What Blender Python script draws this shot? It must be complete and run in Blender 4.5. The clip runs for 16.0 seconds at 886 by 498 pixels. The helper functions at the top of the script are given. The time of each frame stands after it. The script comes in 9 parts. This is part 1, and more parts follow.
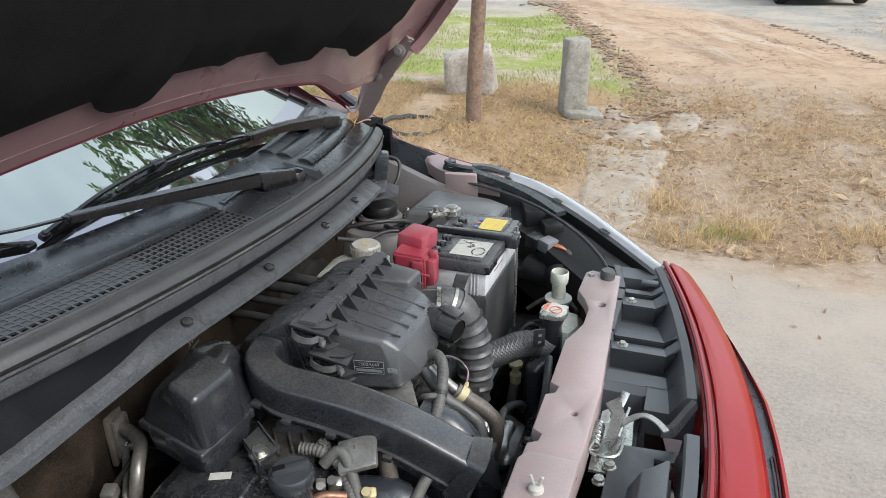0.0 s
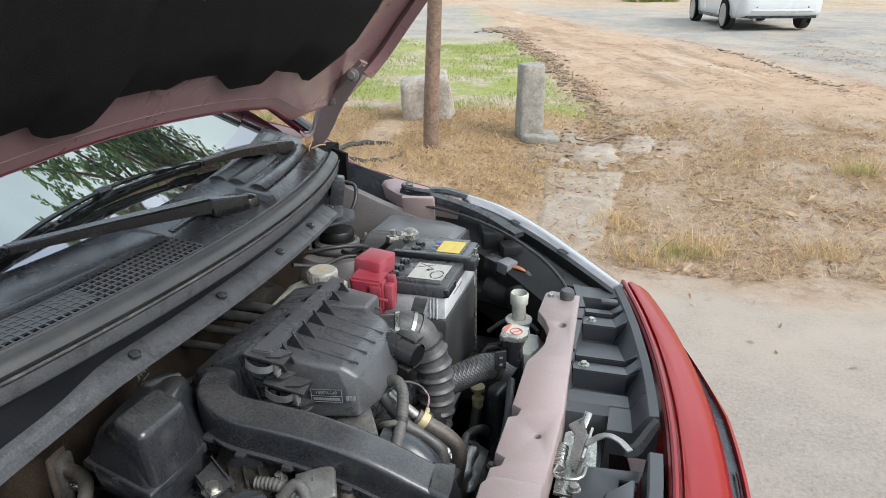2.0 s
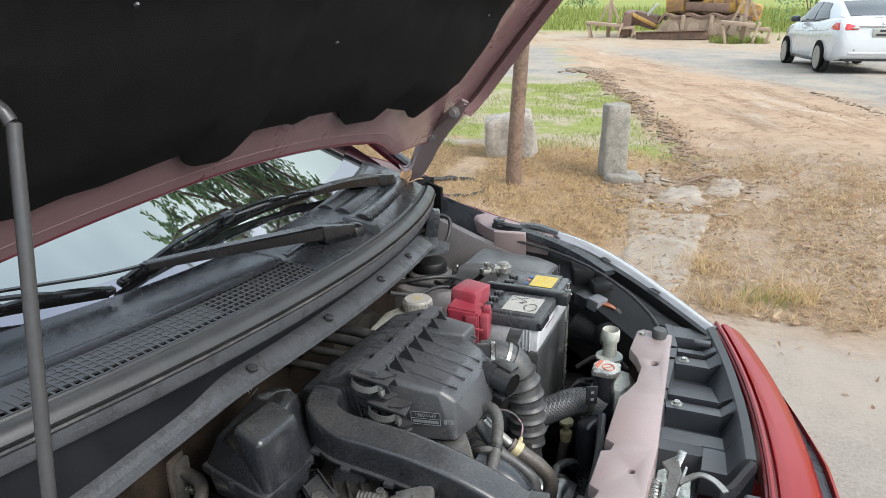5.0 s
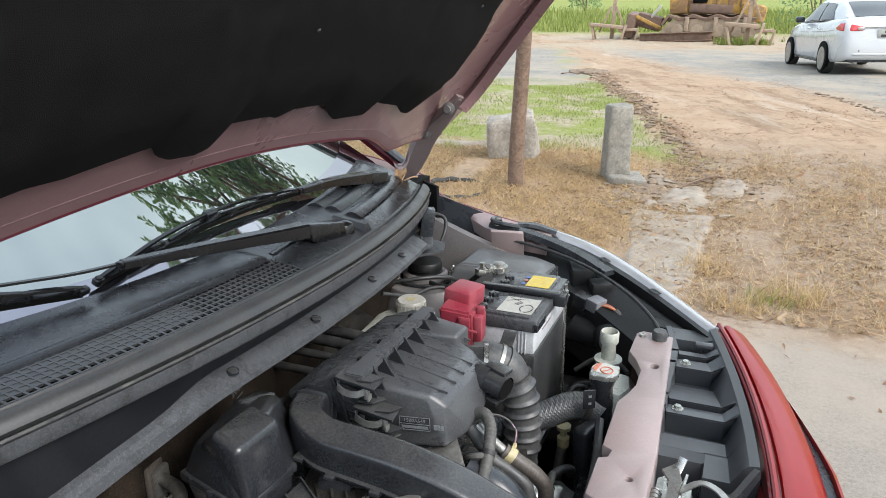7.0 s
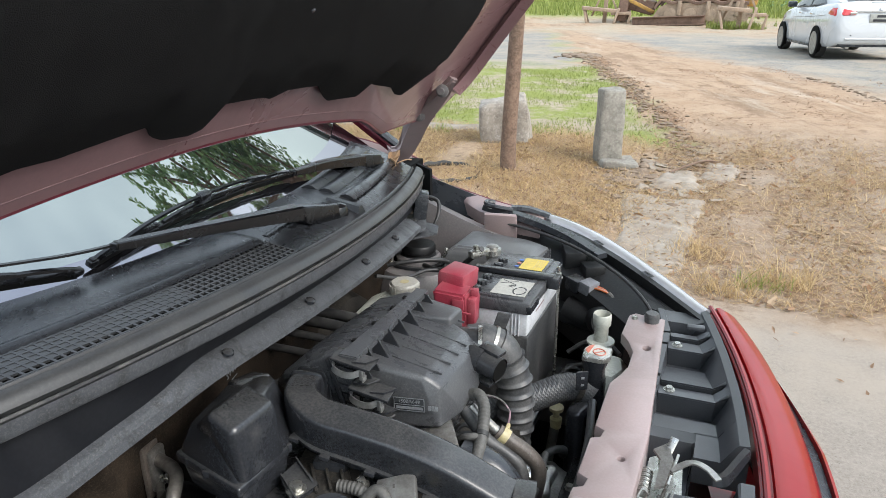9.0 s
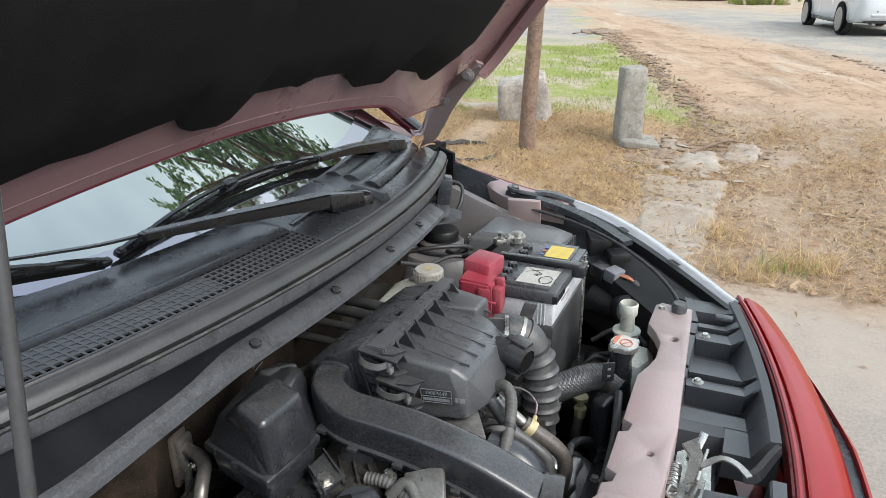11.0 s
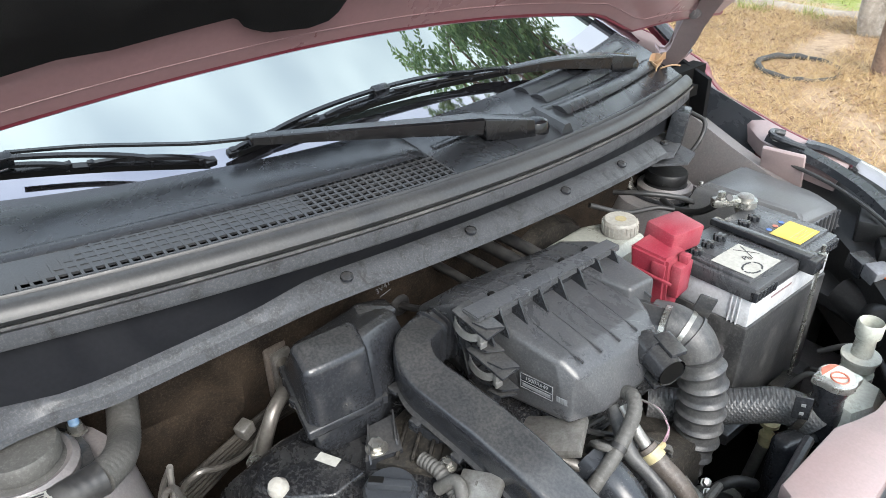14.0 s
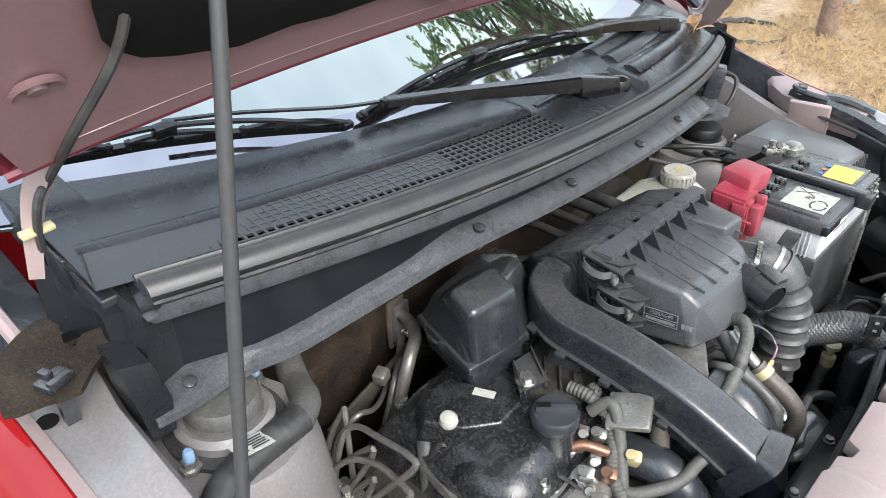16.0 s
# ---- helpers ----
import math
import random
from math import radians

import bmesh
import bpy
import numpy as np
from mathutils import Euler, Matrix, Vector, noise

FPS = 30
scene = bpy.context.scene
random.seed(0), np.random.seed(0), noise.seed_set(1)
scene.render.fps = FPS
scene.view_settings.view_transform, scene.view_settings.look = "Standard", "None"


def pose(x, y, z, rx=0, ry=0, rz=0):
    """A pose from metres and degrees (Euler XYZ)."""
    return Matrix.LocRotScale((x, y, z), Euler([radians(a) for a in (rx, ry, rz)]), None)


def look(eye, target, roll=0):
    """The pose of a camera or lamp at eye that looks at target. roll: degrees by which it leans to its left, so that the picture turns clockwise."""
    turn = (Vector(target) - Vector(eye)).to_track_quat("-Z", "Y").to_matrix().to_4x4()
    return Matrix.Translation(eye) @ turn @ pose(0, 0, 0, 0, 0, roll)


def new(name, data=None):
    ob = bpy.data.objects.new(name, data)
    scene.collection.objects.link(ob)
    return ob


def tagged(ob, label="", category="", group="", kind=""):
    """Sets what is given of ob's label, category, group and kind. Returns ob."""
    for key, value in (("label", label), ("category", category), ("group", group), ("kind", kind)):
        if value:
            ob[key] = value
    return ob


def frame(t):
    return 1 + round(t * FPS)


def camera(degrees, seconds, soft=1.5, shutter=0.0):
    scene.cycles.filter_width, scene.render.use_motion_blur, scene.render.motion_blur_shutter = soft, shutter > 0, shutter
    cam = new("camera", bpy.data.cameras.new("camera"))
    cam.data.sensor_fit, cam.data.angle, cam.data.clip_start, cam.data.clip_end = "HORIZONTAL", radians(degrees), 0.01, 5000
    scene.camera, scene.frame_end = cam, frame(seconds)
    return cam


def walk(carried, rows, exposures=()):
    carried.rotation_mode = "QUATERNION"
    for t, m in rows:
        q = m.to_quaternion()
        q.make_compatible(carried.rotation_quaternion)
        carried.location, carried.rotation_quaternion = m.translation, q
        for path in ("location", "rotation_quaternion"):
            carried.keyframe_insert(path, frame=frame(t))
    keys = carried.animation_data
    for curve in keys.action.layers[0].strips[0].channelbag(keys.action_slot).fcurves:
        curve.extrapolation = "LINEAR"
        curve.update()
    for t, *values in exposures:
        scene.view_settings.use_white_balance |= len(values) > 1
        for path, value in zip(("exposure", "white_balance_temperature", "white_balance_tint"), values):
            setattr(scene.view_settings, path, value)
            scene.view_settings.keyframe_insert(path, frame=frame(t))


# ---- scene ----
cam = camera(62.1, 16.0, 0.68)
PATH = [
    (0, (0.031, 0.023, 1.488), (-0.576, 1.727, 0.635), -0.9),
    (0.5, (0.048, 0.054, 1.479), (-0.532, 1.779, 0.65), -0.9),
    (1, (0.05, 0.054, 1.484), (-0.491, 1.8, 0.672), -0.8),
    (1.5, (0.033, 0.059, 1.48), (-0.488, 1.818, 0.684), -0.9),
    (2, (0.033, 0.036, 1.478), (-0.482, 1.799, 0.687), -0.9),
    (2.5, (0.016, 0.033, 1.482), (-0.515, 1.794, 0.697), -0.9),
    (3, (0.015, 0.035, 1.485), (-0.542, 1.791, 0.706), -0.9),
    (3.5, (0.019, 0.011, 1.489), (-0.579, 1.76, 0.725), -0.9),
    (4, (0.021, 0.001, 1.488), (-0.625, 1.746, 0.754), -1.0),
    (4.5, (0.019, -0.002, 1.488), (-0.665, 1.738, 0.778), -1.1),
    (5, (0.01, -0.015, 1.488), (-0.706, 1.718, 0.791), -1.0),
    (5.2, (0.01, -0.001, 1.479), (-0.719, 1.73, 0.792), -1.3),
    (7.5, (0.014, 0.026, 1.468), (-0.708, 1.757, 0.774), -1.0),
    (8, (0.013, 0.018, 1.469), (-0.696, 1.748, 0.759), -0.9),
    (8.5, (0.014, 0.019, 1.466), (-0.689, 1.748, 0.747), -0.8),
    (10.8, (-0.011, 0.03, 1.468), (-0.715, 1.727, 0.68), -0.8),
    (11, (-0.012, 0.032, 1.479), (-0.742, 1.719, 0.691), -0.9),
    (11.5, (-0.027, 0.089, 1.502), (-0.876, 1.715, 0.704), -0.8),
    (12, (0.025, 0.207, 1.491), (-1.005, 1.709, 0.665), -1.0),
    (12.5, (0.037, 0.238, 1.475), (-1.147, 1.594, 0.602), -1.3),
    (13, (0.05, 0.275, 1.469), (-1.234, 1.5, 0.549), -1.7),
    (13.5, (0.059, 0.295, 1.472), (-1.262, 1.439, 0.498), -1.9),
    (14, (0.059, 0.316, 1.459), (-1.259, 1.417, 0.434), -2.0),
    (14.5, (0.061, 0.321, 1.457), (-1.239, 1.403, 0.389), -2.1),
    (15, (0.046, 0.304, 1.461), (-1.231, 1.38, 0.36), -2.0),
    (15.5, (-0.008, 0.205, 1.455), (-1.261, 1.306, 0.352), -2.0),
    (16, (-0.045, 0.1, 1.475), (-1.223, 1.297, 0.389), -1.8),
]
walk(cam, [(t, look(eye, target, roll)) for t, eye, target, roll in PATH],
     [(0, 0.82), (5.2, 0.84), (10.8, 0.86), (11.6, 0.88), (12.0, 0.93), (12.5, 1.20), (13, 1.40), (16, 1.40)])

# ---- light ----
world = bpy.data.worlds.new("sky")
scene.world = world
world.use_nodes = True
wn = world.node_tree
wbg = wn.nodes["Background"]
sky = wn.nodes.new("ShaderNodeTexSky")
sky.sky_type, sky.sun_disc = "NISHITA", False
sky.sun_elevation, sky.sun_rotation = radians(40), radians(107)
sky.air_density, sky.dust_density, sky.ozone_density = 1.0, 2.0, 1.0
wtc = wn.nodes.new("ShaderNodeTexCoord")
wnoise = wn.nodes.new("ShaderNodeTexNoise")
wnoise.inputs["Scale"].default_value, wnoise.inputs["Detail"].default_value = 1.5, 4.0
wramp = wn.nodes.new("ShaderNodeValToRGB")
wramp.color_ramp.elements[0].position, wramp.color_ramp.elements[1].position = 0.20, 0.75
wmix = wn.nodes.new("ShaderNodeMix")
wmix.data_type = "RGBA"
wmix.inputs[7].default_value = (8.5, 9.6, 10.2, 1)
wn.links.new(wtc.outputs["Generated"], wnoise.inputs["Vector"])
wn.links.new(wnoise.outputs["Fac"], wramp.inputs["Fac"])
wn.links.new(wramp.outputs["Color"], wmix.inputs[0])
wn.links.new(sky.outputs["Color"], wmix.inputs[6])
# an overcast sky is brighter overhead than at the horizon
wsep = wn.nodes.new("ShaderNodeSeparateXYZ")
wgrad = wn.nodes.new("ShaderNodeMapRange")
wgrad.inputs[1].default_value, wgrad.inputs[2].default_value, wgrad.inputs[3].default_value, wgrad.inputs[4].default_value = 0.0, 1.0, 0.72, 1.82
wscale = wn.nodes.new("ShaderNodeVectorMath")
wscale.operation = "SCALE"
wn.links.new(wtc.outputs["Generated"], wsep.inputs[0])
wn.links.new(wsep.outputs[2], wgrad.inputs[0])
wn.links.new(wmix.outputs[2], wscale.inputs[0])
wn.links.new(wgrad.outputs[0], wscale.inputs["Scale"])
wn.links.new(wscale.outputs[0], wbg.inputs["Color"])
wbg.inputs["Strength"].default_value = 0.118
sun = new("sun", bpy.data.lights.new("sun", "SUN"))
sun.data.energy, sun.data.angle, sun.data.color = 2.0, radians(32), (1.0, 0.97, 0.93)
sun.matrix_world = look((6.0, -0.9, 5.6), (0, 0.9, 0.5))
scene.view_settings.exposure = 0.80

# ---- mesh helpers ----
V = Vector
ORIGIN = {}


def finish(ob, mat, smooth=38):
    me = ob.data
    me.materials.append(mat)
    me.polygons.foreach_set("use_smooth", [True] * len(me.polygons))
    me.set_sharp_from_angle(angle=radians(smooth))
    return ob


def thing(name, at, label, category, group="", kind=""):
    ob = new(name)
    ob.empty_display_size = 0.05
    ob.location = at
    ORIGIN[ob] = V(at)
    return tagged(ob, label, category, group, kind)


def part(name, bm, mat, parent=None, label="", smooth=38):
    """One mesh under a thing or a part; the mesh is given in world coordinates."""
    o = ORIGIN[parent] if parent else V((0, 0, 0))
    me = bpy.data.meshes.new(name)
    bmesh.ops.recalc_face_normals(bm, faces=bm.faces)
    bm.to_mesh(me)
    bm.free()
    me.transform(Matrix.Translation(-o))
    ob = new(name, me)
    if parent:
        ob.parent = parent
    ORIGIN[ob] = o
    if label:
        tagged(ob, label)
    return finish(ob, mat, smooth)


def single(name, bm, mat, label, category, group="", kind="", smooth=38):
    return tagged(part(name, bm, mat, None, "", smooth), label, category, group, kind)


def join(*bms):
    out = bms[0]
    for b in bms[1:]:
        me = bpy.data.meshes.new("tmp")
        b.to_mesh(me)
        b.free()
        out.from_mesh(me)
        bpy.data.meshes.remove(me)
    return out


def moved(bm, m):
    bm.transform(m)
    return bm


def rbox(size, m=None, bev=0.0, seg=2):
    bm = bmesh.new()
    bmesh.ops.create_cube(bm, size=1)
    bm.transform(Matrix.Diagonal((*size, 1)))
    if bev > 0:
        bmesh.ops.bevel(bm, geom=bm.edges[:], offset=bev, segments=seg, profile=0.5, affect="EDGES")
    if m is not None:
        bm.transform(m)
    return bm


def at(x, y, z, rx=0, ry=0, rz=0):
    return pose(x, y, z, rx, ry, rz)


def loft(rings, caps=True, closed=True):
    bm = bmesh.new()
    vs = [[bm.verts.new(p) for p in r] for r in rings]
    n = len(rings[0])
    for a, b in zip(vs, vs[1:]):
        for i in range(n if closed else n - 1):
            j = (i + 1) % n
            bm.faces.new((a[i], a[j], b[j], b[i]))
    if caps and closed:
        bm.faces.new(vs[0][::-1])
        bm.faces.new(vs[-1])
    return bm


def spline(pts, sub=6):
    pts = [V(p) for p in pts]
    if len(pts) < 3 or sub < 2:
        return pts
    out = []
    for i in range(len(pts) - 1):
        p0 = pts[i - 1] if i else 2 * pts[0] - pts[1]
        p1, p2 = pts[i], pts[i + 1]
        p3 = pts[i + 2] if i + 2 < len(pts) else 2 * pts[-1] - pts[-2]
        for k in range(sub):
            t = k / sub
            out.append(0.5 * ((2 * p1) + (p2 - p0) * t + (2 * p0 - 5 * p1 + 4 * p2 - p3) * t * t + (3 * p1 - p0 - 3 * p2 + p3) * t ** 3))
    return out + [pts[-1]]


def sweep(pts, shape, caps=True, up=None):
    """shape(s, i) gives the cross-section's (a, b) points at s of 0..1 along the way."""
    rings, n = [], len(pts)
    tan = [(pts[min(i + 1, n - 1)] - pts[max(i - 1, 0)]).normalized() for i in range(n)]
    ref = V(up) if up else (V((0, 0, 1)) if abs(tan[0].z) < 0.9 else V((1, 0, 0)))
    for i in range(n):
        if i and not up:
            ref = tan[i - 1].rotation_difference(tan[i]) @ ref
        side = tan[i].cross(ref).normalized()
        top = side.cross(tan[i]).normalized()
        rings.append([pts[i] + side * a + top * b for a, b in shape(i / (n - 1), i)])
    return loft(rings, caps)


def circle(r, n=10):
    return [(r * math.cos(2 * math.pi * k / n), r * math.sin(2 * math.pi * k / n)) for k in range(n)]


def tube(pts, r, n=10, sub=6, caps=True):
    p = spline(pts, sub)
    if callable(r):
        return sweep(p, lambda s, i: circle(r(s), n), caps)
    return sweep(p, lambda s, i: circle(r, n), caps)


def corrugated(pts, r0, r1, pitch, n=18, sub=10, steps=6, sharp=0.8):
    p = spline(pts, sub)
    length = sum((b - a).length for a, b in zip(p, p[1:]))
    want = max(12, int(length / pitch * steps))
    cum = [0]
    for a, b in zip(p, p[1:]):
        cum.append(cum[-1] + (b - a).length)
    q, k = [], 0
    for i in range(want + 1):
        d = length * i / want
        while k < len(p) - 2 and cum[k + 1] < d:
            k += 1
        q.append(p[k].lerp(p[k + 1], min(1, max(0, (d - cum[k]) / max(1e-9, cum[k + 1] - cum[k])))))
    return sweep(q, lambda s, i: circle(r0 + (r1 - r0) * (0.5 + 0.5 * math.cos(2 * math.pi * i / steps)) ** sharp, n))


def lathe(profile, m=None, n=20):
    rings = [[V((max(r, 1e-4) * math.cos(2 * math.pi * k / n), max(r, 1e-4) * math.sin(2 * math.pi * k / n), z)) for k in range(n)] for r, z in profile]
    bm = loft(rings)
    if m is not None:
        bm.transform(m)
    return bm


def plate(outline, z0, z1, holes=(), m=None, bev=0.0):
    """A flat plate with the outline (x, y) and real holes, between z0 and z1."""
    bm = bmesh.new()
    edges = []
    for loop in (outline, *holes):
        vs = [bm.verts.new((x, y, z0)) for x, y in loop]
        edges += [bm.edges.new((a, b)) for a, b in zip(vs, vs[1:] + vs[:1])]
    bmesh.ops.triangle_fill(bm, edges=edges, use_beauty=True)
    faces = bm.faces[:]
    ext = bmesh.ops.extrude_face_region(bm, geom=faces)
    bmesh.ops.translate(bm, verts=[g for g in ext["geom"] if isinstance(g, bmesh.types.BMVert)], vec=(0, 0, z1 - z0))
    bmesh.ops.recalc_face_normals(bm, faces=bm.faces)
    if bev:
        rim = [e for e in bm.edges if len(e.link_faces) == 2 and e.calc_face_angle(0) > 0.8 and (abs(e.verts[0].co.z - e.verts[1].co.z) < 1e-6) and e.verts[0].co.z > (z0 + z1) / 2]
        bmesh.ops.bevel(bm, geom=rim, offset=bev, segments=2, profile=0.5, affect="EDGES")
    if m is not None:
        bm.transform(m)
    return bm


def ring2(x, y, r, n=12, ry=None):
    return [(x + r * math.cos(2 * math.pi * k / n), y + (ry or r) * math.sin(2 * math.pi * k / n)) for k in range(n)]


def skin(f, nu, nv, thick=0.0):
    """A sheet f(u, v), u and v of 0..1; with thickness it is closed."""
    bm = bmesh.new()
    g = [[V(f(i / nu, j / nv)) for j in range(nv + 1)] for i in range(nu + 1)]
    vs = [[bm.verts.new(p) for p in r] for r in g]
    for i in range(nu):
        for j in range(nv):
            bm.faces.new((vs[i][j], vs[i + 1][j], vs[i + 1][j + 1], vs[i][j + 1]))
    if thick:
        bmesh.ops.recalc_face_normals(bm, faces=bm.faces)
        bmesh.ops.solidify(bm, geom=bm.faces[:], thickness=thick)
    return bm


def hull(pts, r=0.006):
    """A rounded solid: the hull of small balls at the given corners."""
    bm = bmesh.new()
    for p in pts:
        bmesh.ops.create_icosphere(bm, subdivisions=2, radius=r, matrix=Matrix.Translation(p))
    res = bmesh.ops.convex_hull(bm, input=bm.verts[:])
    junk = {g for k in ("geom_interior", "geom_unused") for g in res[k] if isinstance(g, bmesh.types.BMVert)}
    bmesh.ops.delete(bm, geom=list(junk), context="VERTS")
    return bm


def poly_at(table, y):
    """Linear look-up in rows (y, value)."""
    for (a, va), (b, vb) in zip(table, table[1:]):
        if y <= b:
            return va + (vb - va) * (y - a) / (b - a)
    return table[-1][1]


# ---- materials ----
def links(m):
    return m.node_tree.nodes, m.node_tree.links


def surface(name, color, rough=0.5, metal=0.0, second=None, scale=20.0, amount=0.5, bump=0.0, bump_scale=200.0, fine=0.15, coat=0.0, spread=(0.4, 0.65), spec=0.5, grit=(0.0, 0.0, 0.0), grit_amount=0.0, settled=None):
    """A surface with two scales of variation: patches of a second colour, fine grain, and relief."""
    m = bpy.data.materials.new(name)
    m.use_nodes = True
    n, l = links(m)
    b = n["Principled BSDF"]
    tc = n.new("ShaderNodeTexCoord")
    big = n.new("ShaderNodeTexNoise")
    big.inputs["Scale"].default_value, big.inputs["Detail"].default_value, big.inputs["Roughness"].default_value = scale, 7.0, 0.68
    big.inputs["Distortion"].default_value = 0.7
    l.new(tc.outputs["Object"], big.inputs["Vector"])
    ramp = n.new("ShaderNodeValToRGB")
    ramp.color_ramp.elements[0].position, ramp.color_ramp.elements[1].position = spread
    ramp.color_ramp.elements[0].color = (0, 0, 0, 1)
    ramp.color_ramp.elements[1].color = (amount, amount, amount, 1)
    l.new(big.outputs["Fac"], ramp.inputs["Fac"])
    mix = n.new("ShaderNodeMix")
    mix.data_type = "RGBA"
    mix.inputs[6].default_value = (*color, 1)
    mix.inputs[7].default_value = (*(second or tuple(c * 0.75 for c in color)), 1)
    l.new(ramp.outputs["Color"], mix.inputs[0])
    small = n.new("ShaderNodeTexNoise")
    small.inputs["Scale"].default_value, small.inputs["Detail"].default_value = bump_scale, 4.0
    l.new(tc.outputs["Object"], small.inputs["Vector"])
    grain = n.new("ShaderNodeMapRange")
    grain.inputs[1].default_value, grain.inputs[2].default_value = 0.25, 0.75
    grain.inputs[3].default_value, grain.inputs[4].default_value = 1 - fine, 1 + fine
    l.new(small.outputs["Fac"], grain.inputs[0])
    mul = n.new("ShaderNodeVectorMath")
    mul.operation = "SCALE"
    l.new(mix.outputs[2], mul.inputs[0])
    l.new(grain.outputs[0], mul.inputs["Scale"])
    color_out = mul.outputs[0]
    if grit_amount:
        sp = n.new("ShaderNodeTexNoise")
        sp.inputs["Scale"].default_value, sp.inputs["Detail"].default_value, sp.inputs["Roughness"].default_value = bump_scale * 0.8, 9.0, 0.78
        l.new(tc.outputs["Object"], sp.inputs["Vector"])
        sr = n.new("ShaderNodeValToRGB")
        sr.color_ramp.elements[0].position, sr.color_ramp.elements[1].position = 0.50, 0.66
        sr.color_ramp.elements[1].color = (grit_amount, grit_amount, grit_amount, 1)
        l.new(sp.outputs["Fac"], sr.inputs["Fac"])
        gm = n.new("ShaderNodeMix")
        gm.data_type = "RGBA"
        gm.inputs[7].default_value = (*grit, 1)
        l.new(sr.outputs["Color"], gm.inputs[0])
        l.new(color_out, gm.inputs[6])
        color_out = gm.outputs[2]
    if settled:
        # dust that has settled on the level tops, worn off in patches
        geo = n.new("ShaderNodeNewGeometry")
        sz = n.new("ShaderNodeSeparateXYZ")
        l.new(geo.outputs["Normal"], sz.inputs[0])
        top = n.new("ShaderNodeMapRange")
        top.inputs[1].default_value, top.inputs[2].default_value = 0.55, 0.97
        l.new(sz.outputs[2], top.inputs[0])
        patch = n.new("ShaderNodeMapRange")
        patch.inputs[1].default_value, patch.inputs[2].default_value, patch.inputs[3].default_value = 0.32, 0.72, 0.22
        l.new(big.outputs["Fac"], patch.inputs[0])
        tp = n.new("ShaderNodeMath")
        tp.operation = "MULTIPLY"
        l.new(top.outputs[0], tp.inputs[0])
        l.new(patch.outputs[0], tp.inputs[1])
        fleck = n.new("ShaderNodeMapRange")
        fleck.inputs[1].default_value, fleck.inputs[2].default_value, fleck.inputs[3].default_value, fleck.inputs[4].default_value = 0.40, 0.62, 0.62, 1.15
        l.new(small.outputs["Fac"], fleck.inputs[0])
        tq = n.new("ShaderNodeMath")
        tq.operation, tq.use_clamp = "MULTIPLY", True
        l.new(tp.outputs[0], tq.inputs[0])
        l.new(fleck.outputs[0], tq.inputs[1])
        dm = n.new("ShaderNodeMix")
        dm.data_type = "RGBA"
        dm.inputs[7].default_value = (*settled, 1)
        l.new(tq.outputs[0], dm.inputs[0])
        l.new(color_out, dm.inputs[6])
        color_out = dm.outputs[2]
    l.new(color_out, b.inputs["Base Color"])
    rr = n.new("ShaderNodeMapRange")
    rr.inputs[3].default_value, rr.inputs[4].default_value = max(0.03, rough - 0.12), min(1, rough + 0.18)
    l.new(ramp.outputs["Color"], rr.inputs[0])
    l.new(rr.outputs[0], b.inputs["Roughness"])
    b.inputs["Metallic"].default_value = metal
    b.inputs["Coat Weight"].default_value = coat
    b.inputs["Coat Roughness"].default_value = 0.04
    b.inputs["Specular IOR Level"].default_value = spec
    if bump:
        bp = n.new("ShaderNodeBump")
        bp.inputs["Strength"].default_value, bp.inputs["Distance"].default_value = bump, 0.002
        l.new(small.outputs["Fac"], bp.inputs["Height"])
        l.new(bp.outputs["Normal"], b.inputs["Normal"])
    return m


DUST = (0.25, 0.245, 0.235)
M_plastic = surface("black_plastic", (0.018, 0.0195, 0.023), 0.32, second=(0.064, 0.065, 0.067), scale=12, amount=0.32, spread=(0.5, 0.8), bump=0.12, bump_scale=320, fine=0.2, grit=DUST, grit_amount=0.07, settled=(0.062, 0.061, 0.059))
M_plastic_clean = surface("clean_black_plastic", (0.021, 0.024, 0.029), 0.34, second=(0.05, 0.052, 0.056), scale=9, amount=0.5, bump=0.1, bump_scale=500, grit=DUST, grit_amount=0.06)
M_cover = surface("grey_black_moulding", (0.044, 0.047, 0.053), 0.40, second=(0.060, 0.062, 0.066), scale=9, amount=0.5, bump=0.05, bump_scale=600, grit=DUST, grit_amount=0.06)
M_lampback = surface("matt_black_housing", (0.0075, 0.0078, 0.0085), 0.5, second=(0.018, 0.018, 0.018), scale=11, amount=0.6, spec=0.3, bump=0.1, bump_scale=300, grit=DUST, grit_amount=0.05)
M_airbox = surface("grained_grey_black_plastic", (0.043, 0.045, 0.050), 0.36, second=(0.082, 0.083, 0.085), scale=11, amount=0.45, bump=0.16, bump_scale=420, fine=0.2, grit=DUST, grit_amount=0.22)
M_engcover = surface("sooty_black_cover", (0.011, 0.0115, 0.013), 0.34, second=(0.048, 0.047, 0.046), scale=22, amount=0.6, spread=(0.48, 0.72), bump=0.2, bump_scale=300, grit=DUST, grit_amount=0.16)
M_boxlid = surface("grey_plastic_lid", (0.085, 0.088, 0.092), 0.45, second=(0.13, 0.13, 0.128), scale=12, amount=0.5, bump=0.12, bump_scale=420, fine=0.15, grit=DUST, grit_amount=0.2)
M_cowl = surface("cowl_plastic", (0.0115, 0.0125, 0.0145), 0.33, spec=0.40, second=(0.019, 0.020, 0.023), scale=8, amount=0.55, bump=0.12, bump_scale=600, grit=DUST, grit_amount=0.04)
